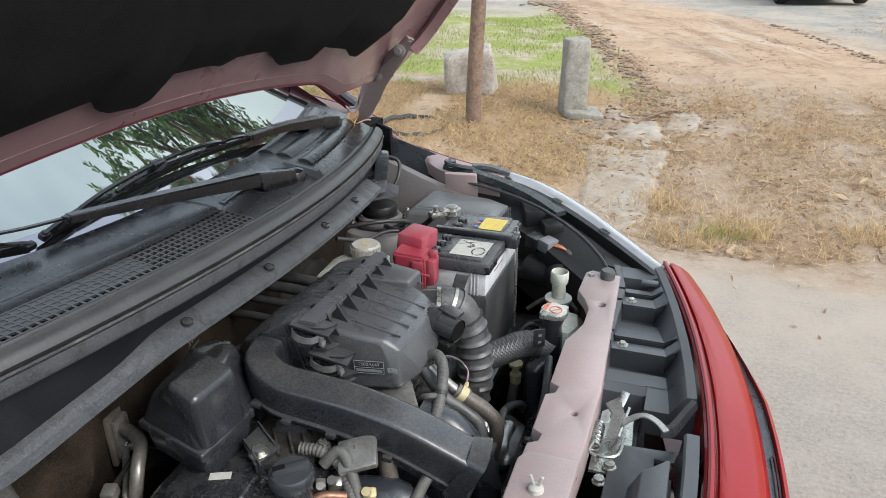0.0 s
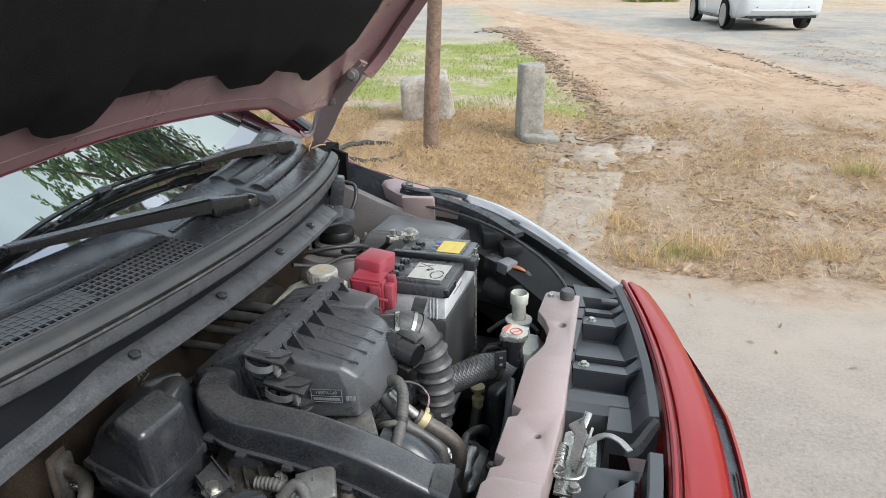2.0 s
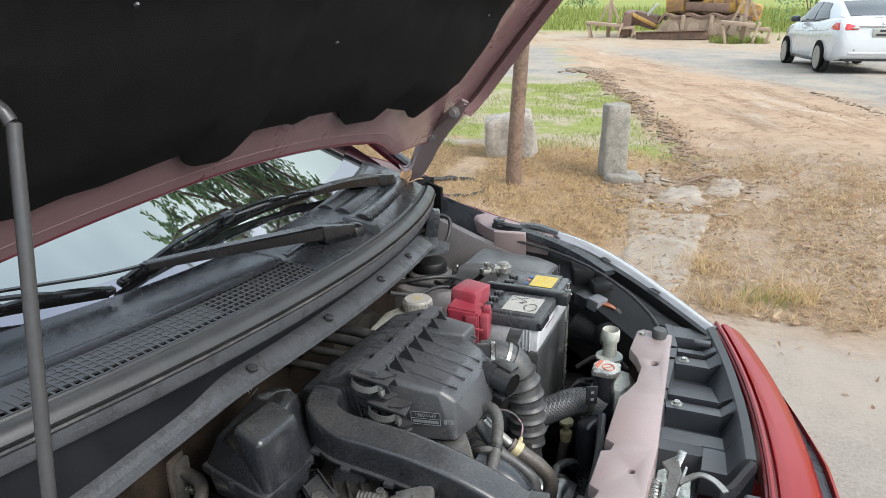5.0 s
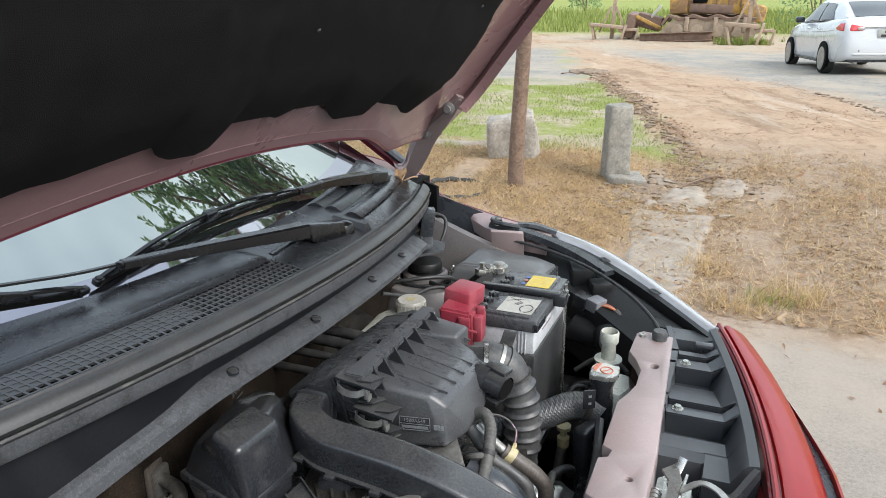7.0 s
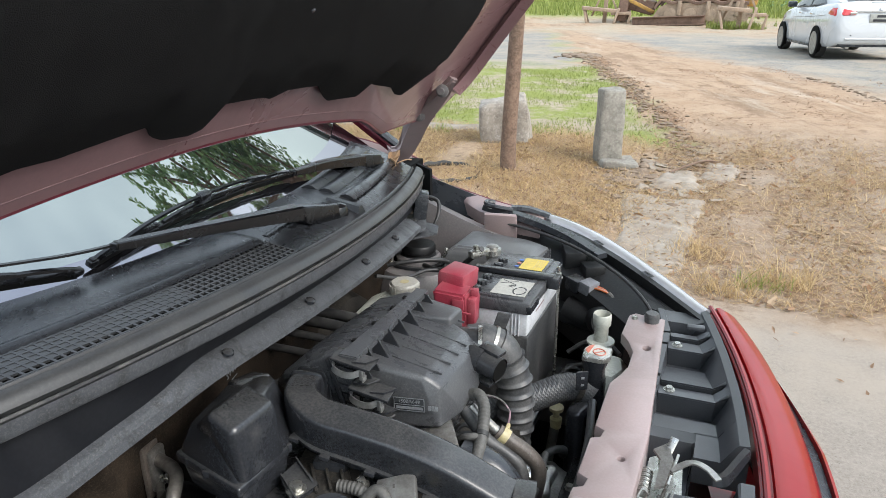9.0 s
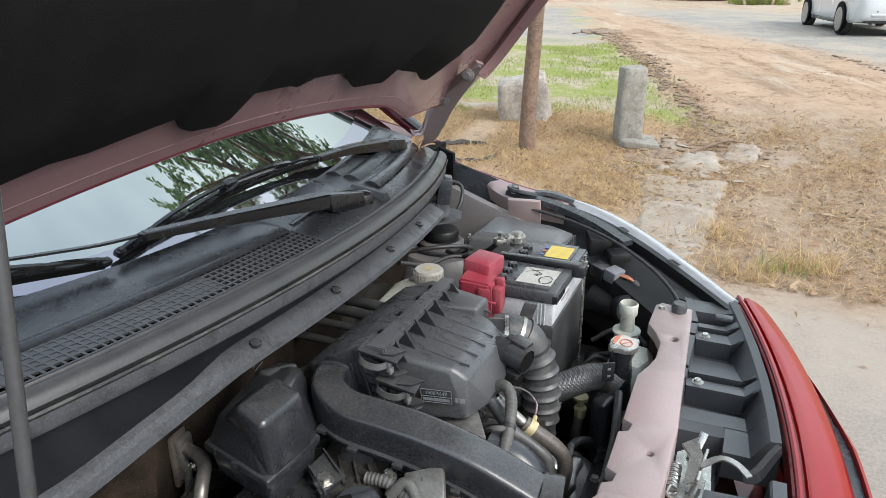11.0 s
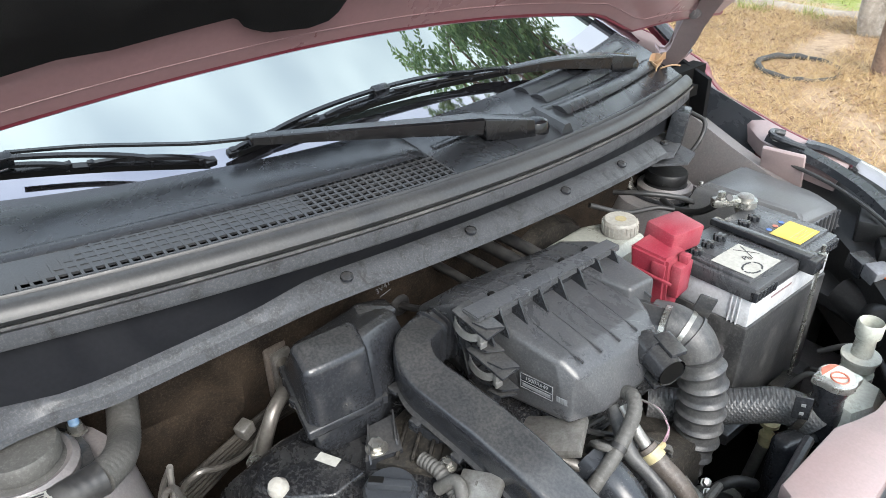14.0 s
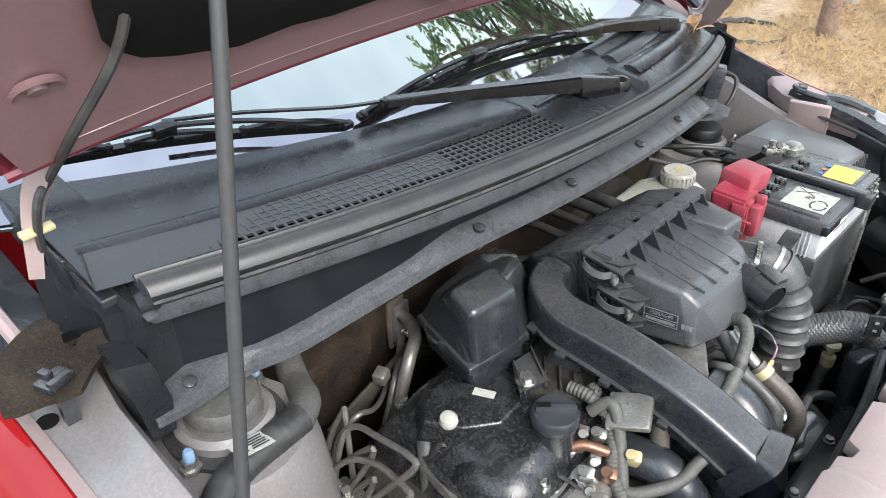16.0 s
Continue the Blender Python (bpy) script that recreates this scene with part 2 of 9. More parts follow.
M_vent = surface("matt_black_vent", (0.024, 0.025, 0.027), 0.45, second=(0.036, 0.036, 0.037), scale=14, amount=0.6, spec=0.4, bump=0.12, bump_scale=500, grit=DUST, grit_amount=0.06)
M_flange = surface("dusty_steel_flange", (0.057, 0.060, 0.066), 0.48, spec=0.3, second=(0.022, 0.022, 0.023), scale=34, amount=0.75, bump=0.10, bump_scale=420, grit=DUST, grit_amount=0.24, spread=(0.48, 0.68))
M_dark = surface("grimy_black_metal", (0.012, 0.0115, 0.011), 0.6, spec=0.25, second=(0.05, 0.044, 0.036), scale=18, amount=0.6, bump=0.3, bump_scale=260, grit=(0.16, 0.14, 0.11), grit_amount=0.3)
# near-black that puts the shade of openings and bay depths into the colour
M_void = surface("void_black", (0.004, 0.004, 0.004), 0.9, spec=0.1, second=(0.009, 0.008, 0.007), scale=9, amount=0.5)
M_rubber = surface("rubber_hose", (0.032, 0.033, 0.036), 0.5, second=(0.11, 0.108, 0.103), scale=30, amount=0.6, bump=0.15, bump_scale=350, grit=DUST, grit_amount=0.2)
M_weave = surface("woven_rubber", (0.040, 0.042, 0.045), 0.5, second=(0.085, 0.084, 0.082), scale=30, amount=0.5, bump=0.2, bump_scale=240, grit=DUST, grit_amount=0.2)
M_rubber_grey = surface("dusty_grey_rubber", (0.075, 0.073, 0.068), 0.65, second=(0.06, 0.058, 0.054), scale=26, amount=0.7, bump=0.2, bump_scale=320, grit=DUST, grit_amount=0.25)
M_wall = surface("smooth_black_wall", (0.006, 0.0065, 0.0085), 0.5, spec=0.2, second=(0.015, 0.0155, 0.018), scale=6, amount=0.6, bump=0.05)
M_seal = surface("weather_seal_rubber", (0.027, 0.028, 0.030), 0.45, spec=0.45, second=(0.044, 0.044, 0.043), scale=9, amount=0.6, bump=0.06, bump_scale=300, grit=DUST, grit_amount=0.06)
M_primer = surface("thin_red_grey_paint", (0.285, 0.212, 0.208), 0.40, second=(0.235, 0.190, 0.184), scale=7, amount=0.8, bump=0.02, bump_scale=300, fine=0.06, coat=0.2, grit=(0.40, 0.35, 0.31), grit_amount=0.12)
M_primer_grey = surface("thin_grey_paint", (0.145, 0.139, 0.139), 0.45, second=(0.185, 0.157, 0.157), scale=6, amount=0.7, bump=0.05, bump_scale=300, coat=0.1, grit=(0.4, 0.36, 0.32), grit_amount=0.15)
M_hood_in = surface("hood_inner_paint", (0.195, 0.112, 0.115), 0.36, second=(0.165, 0.100, 0.102), scale=4, amount=0.7, fine=0.05, coat=0.5)
M_red = surface("glossy_red_paint", (0.215, 0.0035, 0.005), 0.42, second=(0.195, 0.004, 0.006), scale=3, amount=0.6, spec=0.05, coat=0.6, fine=0.03, bump_scale=900)
# red darkened: thin paint on the folds, shade on far fender and pillars
M_fold_shade = surface("thin_shaded_red_paint", (0.125, 0.012, 0.024), 0.40, second=(0.15, 0.03, 0.042), scale=9, amount=0.7, coat=0.4, fine=0.05)
M_red_cover = surface("red_plastic", (0.235, 0.022, 0.040), 0.5, second=(0.30, 0.075, 0.09), scale=18, amount=0.7, bump=0.1, bump_scale=500, grit=(0.4, 0.2, 0.2), grit_amount=0.2)
M_insul = surface("black_felt", (0.0065, 0.0065, 0.007), 0.95, second=(0.013, 0.013, 0.0132), scale=30, amount=0.6, bump=0.5, bump_scale=900, grit=(0.05, 0.05, 0.05), grit_amount=0.06, spec=0.1)
M_firewall = surface("brown_felt", (0.013, 0.010, 0.0082), 0.85, second=(0.042, 0.031, 0.022), scale=11, amount=0.8, bump=0.5, bump_scale=400, grit=(0.13, 0.10, 0.07), grit_amount=0.25, spec=0.1)
M_white_plastic = surface("white_plastic", (0.38, 0.365, 0.33), 0.45, second=(0.28, 0.265, 0.23), scale=40, amount=0.6, bump=0.06)
M_translucent = surface("cloudy_white_plastic", (0.40, 0.405, 0.36), 0.35, second=(0.31, 0.31, 0.265), scale=30, amount=0.6)
M_bat_case = surface("battery_white_case", (0.50, 0.51, 0.53), 0.42, second=(0.36, 0.36, 0.37), scale=16, amount=0.7, grit=(0.2, 0.19, 0.18), grit_amount=0.25)
M_bat_low = surface("battery_scuffed_black", (0.026, 0.0265, 0.028), 0.4, second=(0.12, 0.118, 0.114), scale=13, amount=0.7, spread=(0.48, 0.75), bump=0.12, grit=DUST, grit_amount=0.22)
M_alu = surface("cast_aluminium", (0.38, 0.37, 0.35), 0.42, 0.75, second=(0.17, 0.158, 0.142), scale=28, amount=0.7, bump=0.3, bump_scale=300)
M_steel = surface("zinc_steel", (0.44, 0.44, 0.415), 0.34, 0.85, second=(0.24, 0.225, 0.2), scale=50, amount=0.7, bump=0.1)
M_pipe = surface("dull_grey_pipe", (0.19, 0.178, 0.162), 0.45, 0.5, second=(0.085, 0.078, 0.07), scale=40, amount=0.7)
M_spring = surface("dull_spring_steel", (0.26, 0.26, 0.255), 0.4, 0.6, second=(0.15, 0.15, 0.145), scale=60, amount=0.7)
M_rod = surface("worn_grey_rod", (0.05, 0.05, 0.053), 0.4, 0.2, second=(0.045, 0.045, 0.045), scale=60, amount=0.8, bump=0.1)
M_bluebolt = surface("blue_plastic_cap", (0.13, 0.25, 0.42), 0.5, second=(0.3, 0.36, 0.42), scale=90, amount=0.7)
M_yellow = surface("yellow_label", (0.58, 0.43, 0.05), 0.5, second=(0.42, 0.34, 0.12), scale=40, amount=0.6)
M_label = surface("white_label", (0.40, 0.395, 0.36), 0.5, second=(0.27, 0.26, 0.235), scale=40, amount=0.6)
M_ink = surface("dark_print", (0.03, 0.03, 0.035), 0.6, fine=0.05)
M_whiteink = surface("pale_print", (0.19, 0.20, 0.21), 0.6, second=(0.11, 0.115, 0.12), scale=120, amount=0.7)
M_bluelabel = surface("blue_print", (0.06, 0.14, 0.42), 0.5)
M_redlabel = surface("red_print", (0.42, 0.13, 0.085), 0.5)
M_beige = surface("beige_plastic", (0.42, 0.36, 0.20), 0.5, second=(0.3, 0.25, 0.14), scale=50, amount=0.7)
M_wire = surface("wire_tape", (0.018, 0.018, 0.019), 0.55, second=(0.06, 0.058, 0.054), scale=40, amount=0.6)
M_orange = surface("orange_wire", (0.6, 0.16, 0.05), 0.5)
M_wiper = surface("wiper_black", (0.004, 0.004, 0.0046), 0.26, spec=0.45, second=(0.008, 0.008, 0.009), scale=30, amount=0.6, bump=0.05)
M_chrome = surface("chrome", (0.8, 0.8, 0.8), 0.1, 1.0, second=(0.7, 0.7, 0.7), scale=20, amount=0.5)
M_plug = surface("grey_plug_plastic", (0.17, 0.175, 0.19), 0.5, second=(0.11, 0.11, 0.12), scale=40, amount=0.6)
M_copper = surface("tarnished_copper", (0.24, 0.125, 0.085), 0.5, 0.7, second=(0.14, 0.085, 0.06), scale=60, amount=0.7)
M_hosebrown = surface("brown_rubber_hose", (0.062, 0.050, 0.042), 0.6, second=(0.12, 0.10, 0.085), scale=30, amount=0.6, bump=0.15, bump_scale=350, grit=DUST, grit_amount=0.25)
M_pinkwire = surface("pink_wire_sheath", (0.34, 0.20, 0.25), 0.5, second=(0.25, 0.17, 0.2), scale=60, amount=0.6)
M_leaf_dry = surface("dry_leaf", (0.30, 0.18, 0.10), 0.7, second=(0.42, 0.28, 0.16), scale=60, amount=0.8)


def braid(m, along, pitch):
    """Crossing strands pressed into a hose's skin."""
    nt = m.node_tree
    b = nt.nodes["Principled BSDF"]
    tc = nt.nodes.new("ShaderNodeTexCoord")
    waves = []
    for k in (1, -1):
        dot = nt.nodes.new("ShaderNodeVectorMath")
        dot.operation = "DOT_PRODUCT"
        dot.inputs[1].default_value = tuple((V(along) + V((0, 0, k * 0.9))) * (2 * math.pi / pitch))
        nt.links.new(tc.outputs["Object"], dot.inputs[0])
        sine = nt.nodes.new("ShaderNodeMath")
        sine.operation = "SINE"
        nt.links.new(dot.outputs["Value"], sine.inputs[0])
        waves.append(sine)
    top = nt.nodes.new("ShaderNodeMath")
    top.operation = "MAXIMUM"
    nt.links.new(waves[0].outputs[0], top.inputs[0])
    nt.links.new(waves[1].outputs[0], top.inputs[1])
    bump = nt.nodes.new("ShaderNodeBump")
    bump.inputs["Strength"].default_value, bump.inputs["Distance"].default_value = 0.45, 0.0008
    nt.links.new(top.outputs[0], bump.inputs["Height"])
    if b.inputs["Normal"].links:
        nt.links.new(b.inputs["Normal"].links[0].from_socket, bump.inputs["Normal"])
    nt.links.new(bump.outputs[0], b.inputs["Normal"])


braid(M_weave, (0.80, 0.55, 0.1), 0.0065)


M_glass = bpy.data.materials.new("dark_windscreen_glass")
M_glass.use_nodes = True
gb = M_glass.node_tree.nodes["Principled BSDF"]
gb.inputs["Base Color"].default_value = (0.010, 0.013, 0.013, 1)
gb.inputs["Specular Tint"].default_value = (0.96, 1.0, 0.93, 1)
gb.inputs["Roughness"].default_value, gb.inputs["IOR"].default_value = 0.012, 3.85

M_band = bpy.data.materials.new("printed_glass_band")
M_band.use_nodes = True
gb2 = M_band.node_tree.nodes["Principled BSDF"]
gb2.inputs["Base Color"].default_value = (0.006, 0.006, 0.007, 1)
gb2.inputs["Specular Tint"].default_value = (0.96, 0.93, 1.0, 1)
gb2.inputs["Roughness"].default_value, gb2.inputs["IOR"].default_value = 0.03, 3.4

# ---- the red car: fixed body ----
MID = 0.873                     # the car's middle plane, y


def lean(y):
    """The car leans a little to its far side."""
    return -0.0575 * (y - MID)


def cowl_u(y):
    return (y - MID) / 0.6


def seal_x(y):
    return -0.522 - (0.092 if y < MID else 0.11) * cowl_u(y) ** 2


def flange_x(y):
    return -0.565 - 0.07 * cowl_u(y) ** 2


def seal_z(y):
    return 1.062 - 0.014 * cowl_u(y) ** 2 + lean(y)


def strip(profile, y0, y1, n=40, at_x=seal_x):
    """A profile of (dx, dz) round the seal's line, swept across the car."""
    rings = []
    for i in range(n + 1):
        y = y0 + (y1 - y0) * i / n
        rings.append([V((at_x(y) + a, y, seal_z(y) + b)) for a, b in profile])
    return loft(rings)


def lip_x(y):
    return 0.099 - 0.27 * (y - 0.78) ** 2


car = thing("car", (-0.3, MID, 0.0), "glossy red hatchback parked with its engine bay open", "car")

# radiator support: one long pressed panel with holes, and the overlapping centre sheet
right = [(-0.066, 1.280), (-0.055, 1.053), (-0.048, 0.912), (-0.050, 0.796), (-0.053, 0.740)]
left = [(-0.125, 0.740), (-0.124, 0.770), (-0.112, 0.778), (-0.110, 0.792), (-0.124, 0.800), (-0.1235, 0.880), (-0.111, 0.887), (-0.109, 0.902), (-0.1225, 0.910),
        (-0.123, 1.030), (-0.112, 1.060), (-0.104, 1.090), (-0.104, 1.140), (-0.116, 1.172), (-0.132, 1.200), (-0.130, 1.276), (-0.120, 1.288)]
sup = plate(right + left, 0.834, 0.854, [ring2(-0.084, 1.160, 0.0065, 12, 0.008), ring2(-0.076, 0.847, 0.0045)], bev=0.004)
part("radiator_support", sup, M_primer, car, "thin pinkish grey painted steel panel")
sup2 = plate([(-0.053, 0.752), (-0.054, 0.45), (-0.066, 0.42), (-0.128, 0.42), (-0.128, 0.735), (-0.118, 0.752)], 0.842, 0.857, [ring2(-0.09, 0.60, 0.006)], bev=0.003)
part("centre_support", sup2, M_primer, car)
part("support_front_flange", loft([[V((x - 0.003, y, 0.846)), V((x - 0.0005, y, 0.842)), V((x - 0.0005, y, 0.80)), V((x - 0.003, y, 0.80))] for x, y in [(-0.066, 1.28), (-0.055, 1.053), (-0.048, 0.912), (-0.050, 0.796), (-0.053, 0.74), (-0.054, 0.45)]]), M_primer, car)
part("support_end", rbox((0.08, 0.22, 0.02), at(-0.095, 0.32, 0.846), 0.005), M_primer, car)
part("support_bumper_stop", lathe([(0.0, 0.0), (0.013, 0.0), (0.014, 0.012), (0.011, 0.018), (0, 0.018)], at(-0.088, 1.262, 0.853)), M_rubber, car, "black rubber stop")
for hx, hy in ((-0.118, 1.262),):
    part("support_bolt", lathe([(0.0, 0), (0.006, 0), (0.005, 0.005), (0, 0.005)], at(hx, hy, 0.854), 8), M_steel, car)

# bumper skin: the lip, the bulge and the drop to the grille slot
BUMP = [(0.0, -0.03), (0.0, 0.0), (0.003, 0.002), (0.007, 0.001), (0.009, -0.008), (0.012, -0.008), (0.014, -0.002), (0.020, -0.001), (0.032, -0.004), (0.045, -0.009), (0.058, -0.016), (0.068, -0.024), (0.079, -0.042), (0.084, -0.070), (0.096, -0.12), (0.119, -0.20)]
y_front = [0.16 + 1.215 * i / 48 for i in range(49)]


def bumper_ring(y, pts):
    k = max(0.25, 1 - 0.8 * abs(y - 0.78) ** 3)
    return [V((lip_x(y) + a * (k if a > 0.03 else 1), y, 0.856 + b - 0.012 * abs(y - 0.78))) for a, b in pts]


inner = [(a - 0.004, b - 0.006) for a, b in BUMP]
part("front_bumper", loft([bumper_ring(y, BUMP + inner[::-1]) for y in y_front]), M_red, car, "glossy red painted bumper skin")
def ledge_ring(y, pts):
    k = min(1.0, max(0.02, (1.24 - y) / 0.22))
    return bumper_ring(y, [(0.078 + (a - 0.078) * k, b) for a, b in pts])


part("grille_ledge", loft([ledge_ring(y, [(0.076, -0.040), (0.084, -0.047), (0.094, -0.049), (0.095, -0.075), (0.076, -0.075)]) for y in y_front[2:44]]), M_plastic_clean, car, "black grille ledge")
part("ledge_trim", loft([ledge_ring(y, [(0.0945, -0.050), (0.097, -0.043), (0.102, -0.046), (0.106, -0.060), (0.106, -0.085), (0.0945, -0.085)]) for y in y_front[2:43]]), M_red, car, "thin red outer trim")
part("chrome_strip", loft([ledge_ring(y, [(0.086, -0.0465), (0.088, -0.043), (0.091, -0.0465), (0.088, -0.049)]) for y in y_front[2:30]]), M_chrome, car, "thin chrome strip")
slot = [(0.119, -0.20), (0.09, -0.205), (0.09, -0.26), (0.122, -0.265), (0.122, -0.30), (0.05, -0.30), (0.05, -0.20)]
part("upper_grille", loft([bumper_ring(y, slot) for y in y_front[6:-6]]), M_plastic_clean, car, "black plastic grille slot")
for dz in (-0.212, -0.25):
    bar = [(0.112 + a, dz + b) for a, b in circle(0.006, 6)]
    part("grille_bar", loft([bumper_ring(y, bar) for y in y_front[8:-8]]), M_red if dz > -0.22 else M_chrome, car, "thin bright trim bar")
lower = [(0.122, -0.30), (0.13, -0.42), (0.10, -0.58), (0.02, -0.64), (0.0, -0.30)]
part("lower_bumper", loft([bumper_ring(y, lower) for y in y_front]), M_red, car)
part("bonnet_badge", lathe([(0, 0), (0.04, 0), (0.042, 0.006), (0.03, 0.012), (0, 0.013)], at(0.215, 0.80, 0.63, 0, 90, 0), 24), M_chrome, car, "chrome badge, plain shape")

# fenders: outer skin with the rolled inner edge
F_EDGE = [(-0.38, 1.622, 0.905), (-0.45, 1.632, 0.918), (-0.52, 1.643, 0.927), (-0.60, 1.668, 0.936), (-0.67, 1.678, 0.950), (-0.72, 1.690, 0.978), (-0.76, 1.700, 1.005), (-1.0, 1.715, 1.045), (-1.5, 1.72, 1.07)]


def mirrored(p):
    x, y, z = p
    return (x, 2 * MID - y, z - lean(y) + lean(2 * MID - y) + 0.012)


def fender(edge, s, name):
    pts = spline(edge, 5)
    lipm = [[V((p.x, p.y + s * a * (1.0 if s < 0 else 0.35 + 0.65 * max(0.0, min(1.0, (p.x + 0.60) / 0.06))), p.z + b)) for a, b in (((-0.0025, -0.0015), (-0.030, -0.012), (-0.046, -0.022), (-0.048, -0.05), (-0.044, -0.05), (-0.041, -0.026), (-0.002, -0.006)) if s > 0 else ((-0.0025, -0.0015), (-0.014, -0.006), (-0.018, -0.05), (-0.014, -0.05), (-0.010, -0.010), (-0.002, -0.006)))] for p in pts]
    part("fender_return", loft(lipm), M_primer, car, "thin pink-grey inner return")
    prof = [(-0.002, -0.006), (-0.002, -0.001), (0.0, 0.0), (0.02, -0.008), (0.05, -0.05), (0.075, -0.14), (0.08, -0.3), (0.07, -0.5), (0.05, -0.5), (0.06, -0.3), (0.055, -0.14), (0.03, -0.05), (0.004, -0.012)]
    # the far fender takes the darker red, shade put into its paint
    return part(name, loft([[V((p.x, p.y + s * a, p.z + b)) for a, b in prof] for p in pts]), M_fold_shade if s > 0 else M_red, car, "red fender with a rolled edge, its paint darkened as shade" if s > 0 else "glossy red fender with a rolled edge")


fender(F_EDGE, 1, "fender")
fender([(-0.10, 0.215, 0.93), (-0.25, 0.182, 0.955), (-0.38, 0.168, 0.978), (-0.53, 0.167, 0.999), (-0.66, 0.165, 1.007), (-0.76, 0.16, 1.03), (-1.0, 0.14, 1.08), (-1.5, 0.13, 1.11)], -1, "fender")
# near-black inner panels that close the bay, their colour standing for its shade
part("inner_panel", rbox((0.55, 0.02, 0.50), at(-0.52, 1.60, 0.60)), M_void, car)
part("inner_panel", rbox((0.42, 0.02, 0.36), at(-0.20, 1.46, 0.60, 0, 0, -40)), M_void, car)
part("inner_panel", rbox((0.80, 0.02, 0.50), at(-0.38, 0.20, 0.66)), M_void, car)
for wx in (-0.42, -2.75):
    for wy in (0.20, 1.55):
        tyre = part("tyre", lathe([(0.17, -0.08), (0.27, -0.085), (0.288, -0.06), (0.29, 0.0), (0.288, 0.06), (0.27, 0.085), (0.17, 0.08)], at(wx, wy, 0.285, 90, 0, 0), 32), M_rubber, car)
        part("rim", lathe([(0, -0.05), (0.17, -0.06), (0.175, 0.0), (0.17, 0.06), (0, 0.05)], at(wx, wy, 0.285, 90, 0, 0), 24), M_alu, tyre)

# painted inner ledges of the fenders
ledge = plate([(-0.40, 1.555), (-0.43, 1.62), (-0.60, 1.662), (-0.625, 1.640), (-0.585, 1.618), (-0.555, 1.58), (-0.50, 1.548)], -0.003, 0.003, m=at(0, 0, 0.912, -4, 1.5, 0), bev=0.001)
part("fender_ledge", ledge, M_primer, car, "thin pink-grey painted fender ledge")
part("ledge_bracket", rbox((0.075, 0.012, 0.07), at(-0.465, 1.548, 0.893, 14, 0, 8), 0.004), M_primer, car)
part("ledge_bolt", lathe([(0, 0), (0.007, 0), (0.006, 0.004), (0, 0.004)], at(-0.50, 1.58, 0.925), 8), M_steel, car)
liner = skin(lambda u, v: (-0.56 - 0.20 * u, 1.640 + 0.02 * v + 0.02 * u - 0.03 * (1 - v), 0.80 + (0.125 + 0.05 * u) * v), 8, 6, 0.01)
part("fender_liner", liner, M_plastic_clean, car, "black foam fender liner")
part("fender_liner_flap", skin(lambda u, v: (-0.655 - 0.11 * u, 1.60 + 0.04 * u, 0.86 + 0.14 * v + 0.02 * u), 4, 4, 0.008), M_insul, car)

# far inner wing: sloping apron rail from the ledge to the strut tower
apron = loft([[V((x, y + a, z + b)) for a, b in ((0, 0), (0.045, -0.012), (0.05, -0.3), (-0.045, -0.3), (-0.025, -0.06))] for x, y, z in ((-0.33, 1.50, 0.845), (-0.45, 1.52, 0.878), (-0.56, 1.54, 0.905), (-0.66, 1.565, 0.93), (-0.74, 1.58, 0.94))])
part("inner_wing", apron, M_primer_grey, car, "grey-pink painted inner wing")
N_apron = loft([[V((x, y + a, z + b)) for a, b in ((-0.066, 0.0), (-0.022, -0.004), (-0.006, 0.004), (0.002, 0.004), (0.008, -0.006), (0.012, -0.3), (-0.066, -0.3))] for x, y, z in ((-0.05, 0.262, 0.86), (-0.25, 0.245, 0.92), (-0.37, 0.236, 0.958), (-0.46, 0.232, 0.985), (-0.53, 0.233, 0.993), (-0.60, 0.236, 0.996), (-0.67, 0.246, 0.998), (-0.72, 0.25, 1.0))])
part("inner_wing", N_apron, M_primer_grey, car, "thin pink-grey painted inner wing")
# flat black disc laid on the wing; the hole's dark is only colour
part("wing_hole", lathe([(0, 0), (0.010, 0), (0.010, 0.0012), (0, 0.0012)], at(-0.634, 0.187, 0.9965), 14), M_void, car)

# strut towers
T_PROF = [(0.125, -0.42), (0.115, -0.16), (0.098, -0.06), (0.085, -0.035), (0.03, -0.03), (0.0, -0.03)]
for (x, y, z), lab in (((-0.618, 1.424, 0.864), 0), ((-0.585, 0.322, 0.952), 1)):
    part("strut_tower", lathe(T_PROF, at(x, y, z, -3), 28), M_primer_grey, car, "grey painted strut tower")

# firewall with its felt cover; it and the bay's floor are coloured black as shade
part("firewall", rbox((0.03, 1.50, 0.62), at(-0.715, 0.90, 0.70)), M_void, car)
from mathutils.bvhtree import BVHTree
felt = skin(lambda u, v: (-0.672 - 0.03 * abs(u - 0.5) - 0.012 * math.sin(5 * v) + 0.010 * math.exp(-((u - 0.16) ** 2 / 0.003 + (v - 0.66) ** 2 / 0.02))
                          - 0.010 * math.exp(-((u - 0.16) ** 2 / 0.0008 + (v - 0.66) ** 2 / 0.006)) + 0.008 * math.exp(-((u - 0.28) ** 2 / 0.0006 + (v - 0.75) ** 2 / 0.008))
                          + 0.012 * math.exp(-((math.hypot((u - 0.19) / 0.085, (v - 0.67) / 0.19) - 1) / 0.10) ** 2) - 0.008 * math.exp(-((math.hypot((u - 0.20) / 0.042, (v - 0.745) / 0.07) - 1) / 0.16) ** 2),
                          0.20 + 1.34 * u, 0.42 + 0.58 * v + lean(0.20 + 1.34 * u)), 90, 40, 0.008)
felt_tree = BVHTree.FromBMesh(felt)
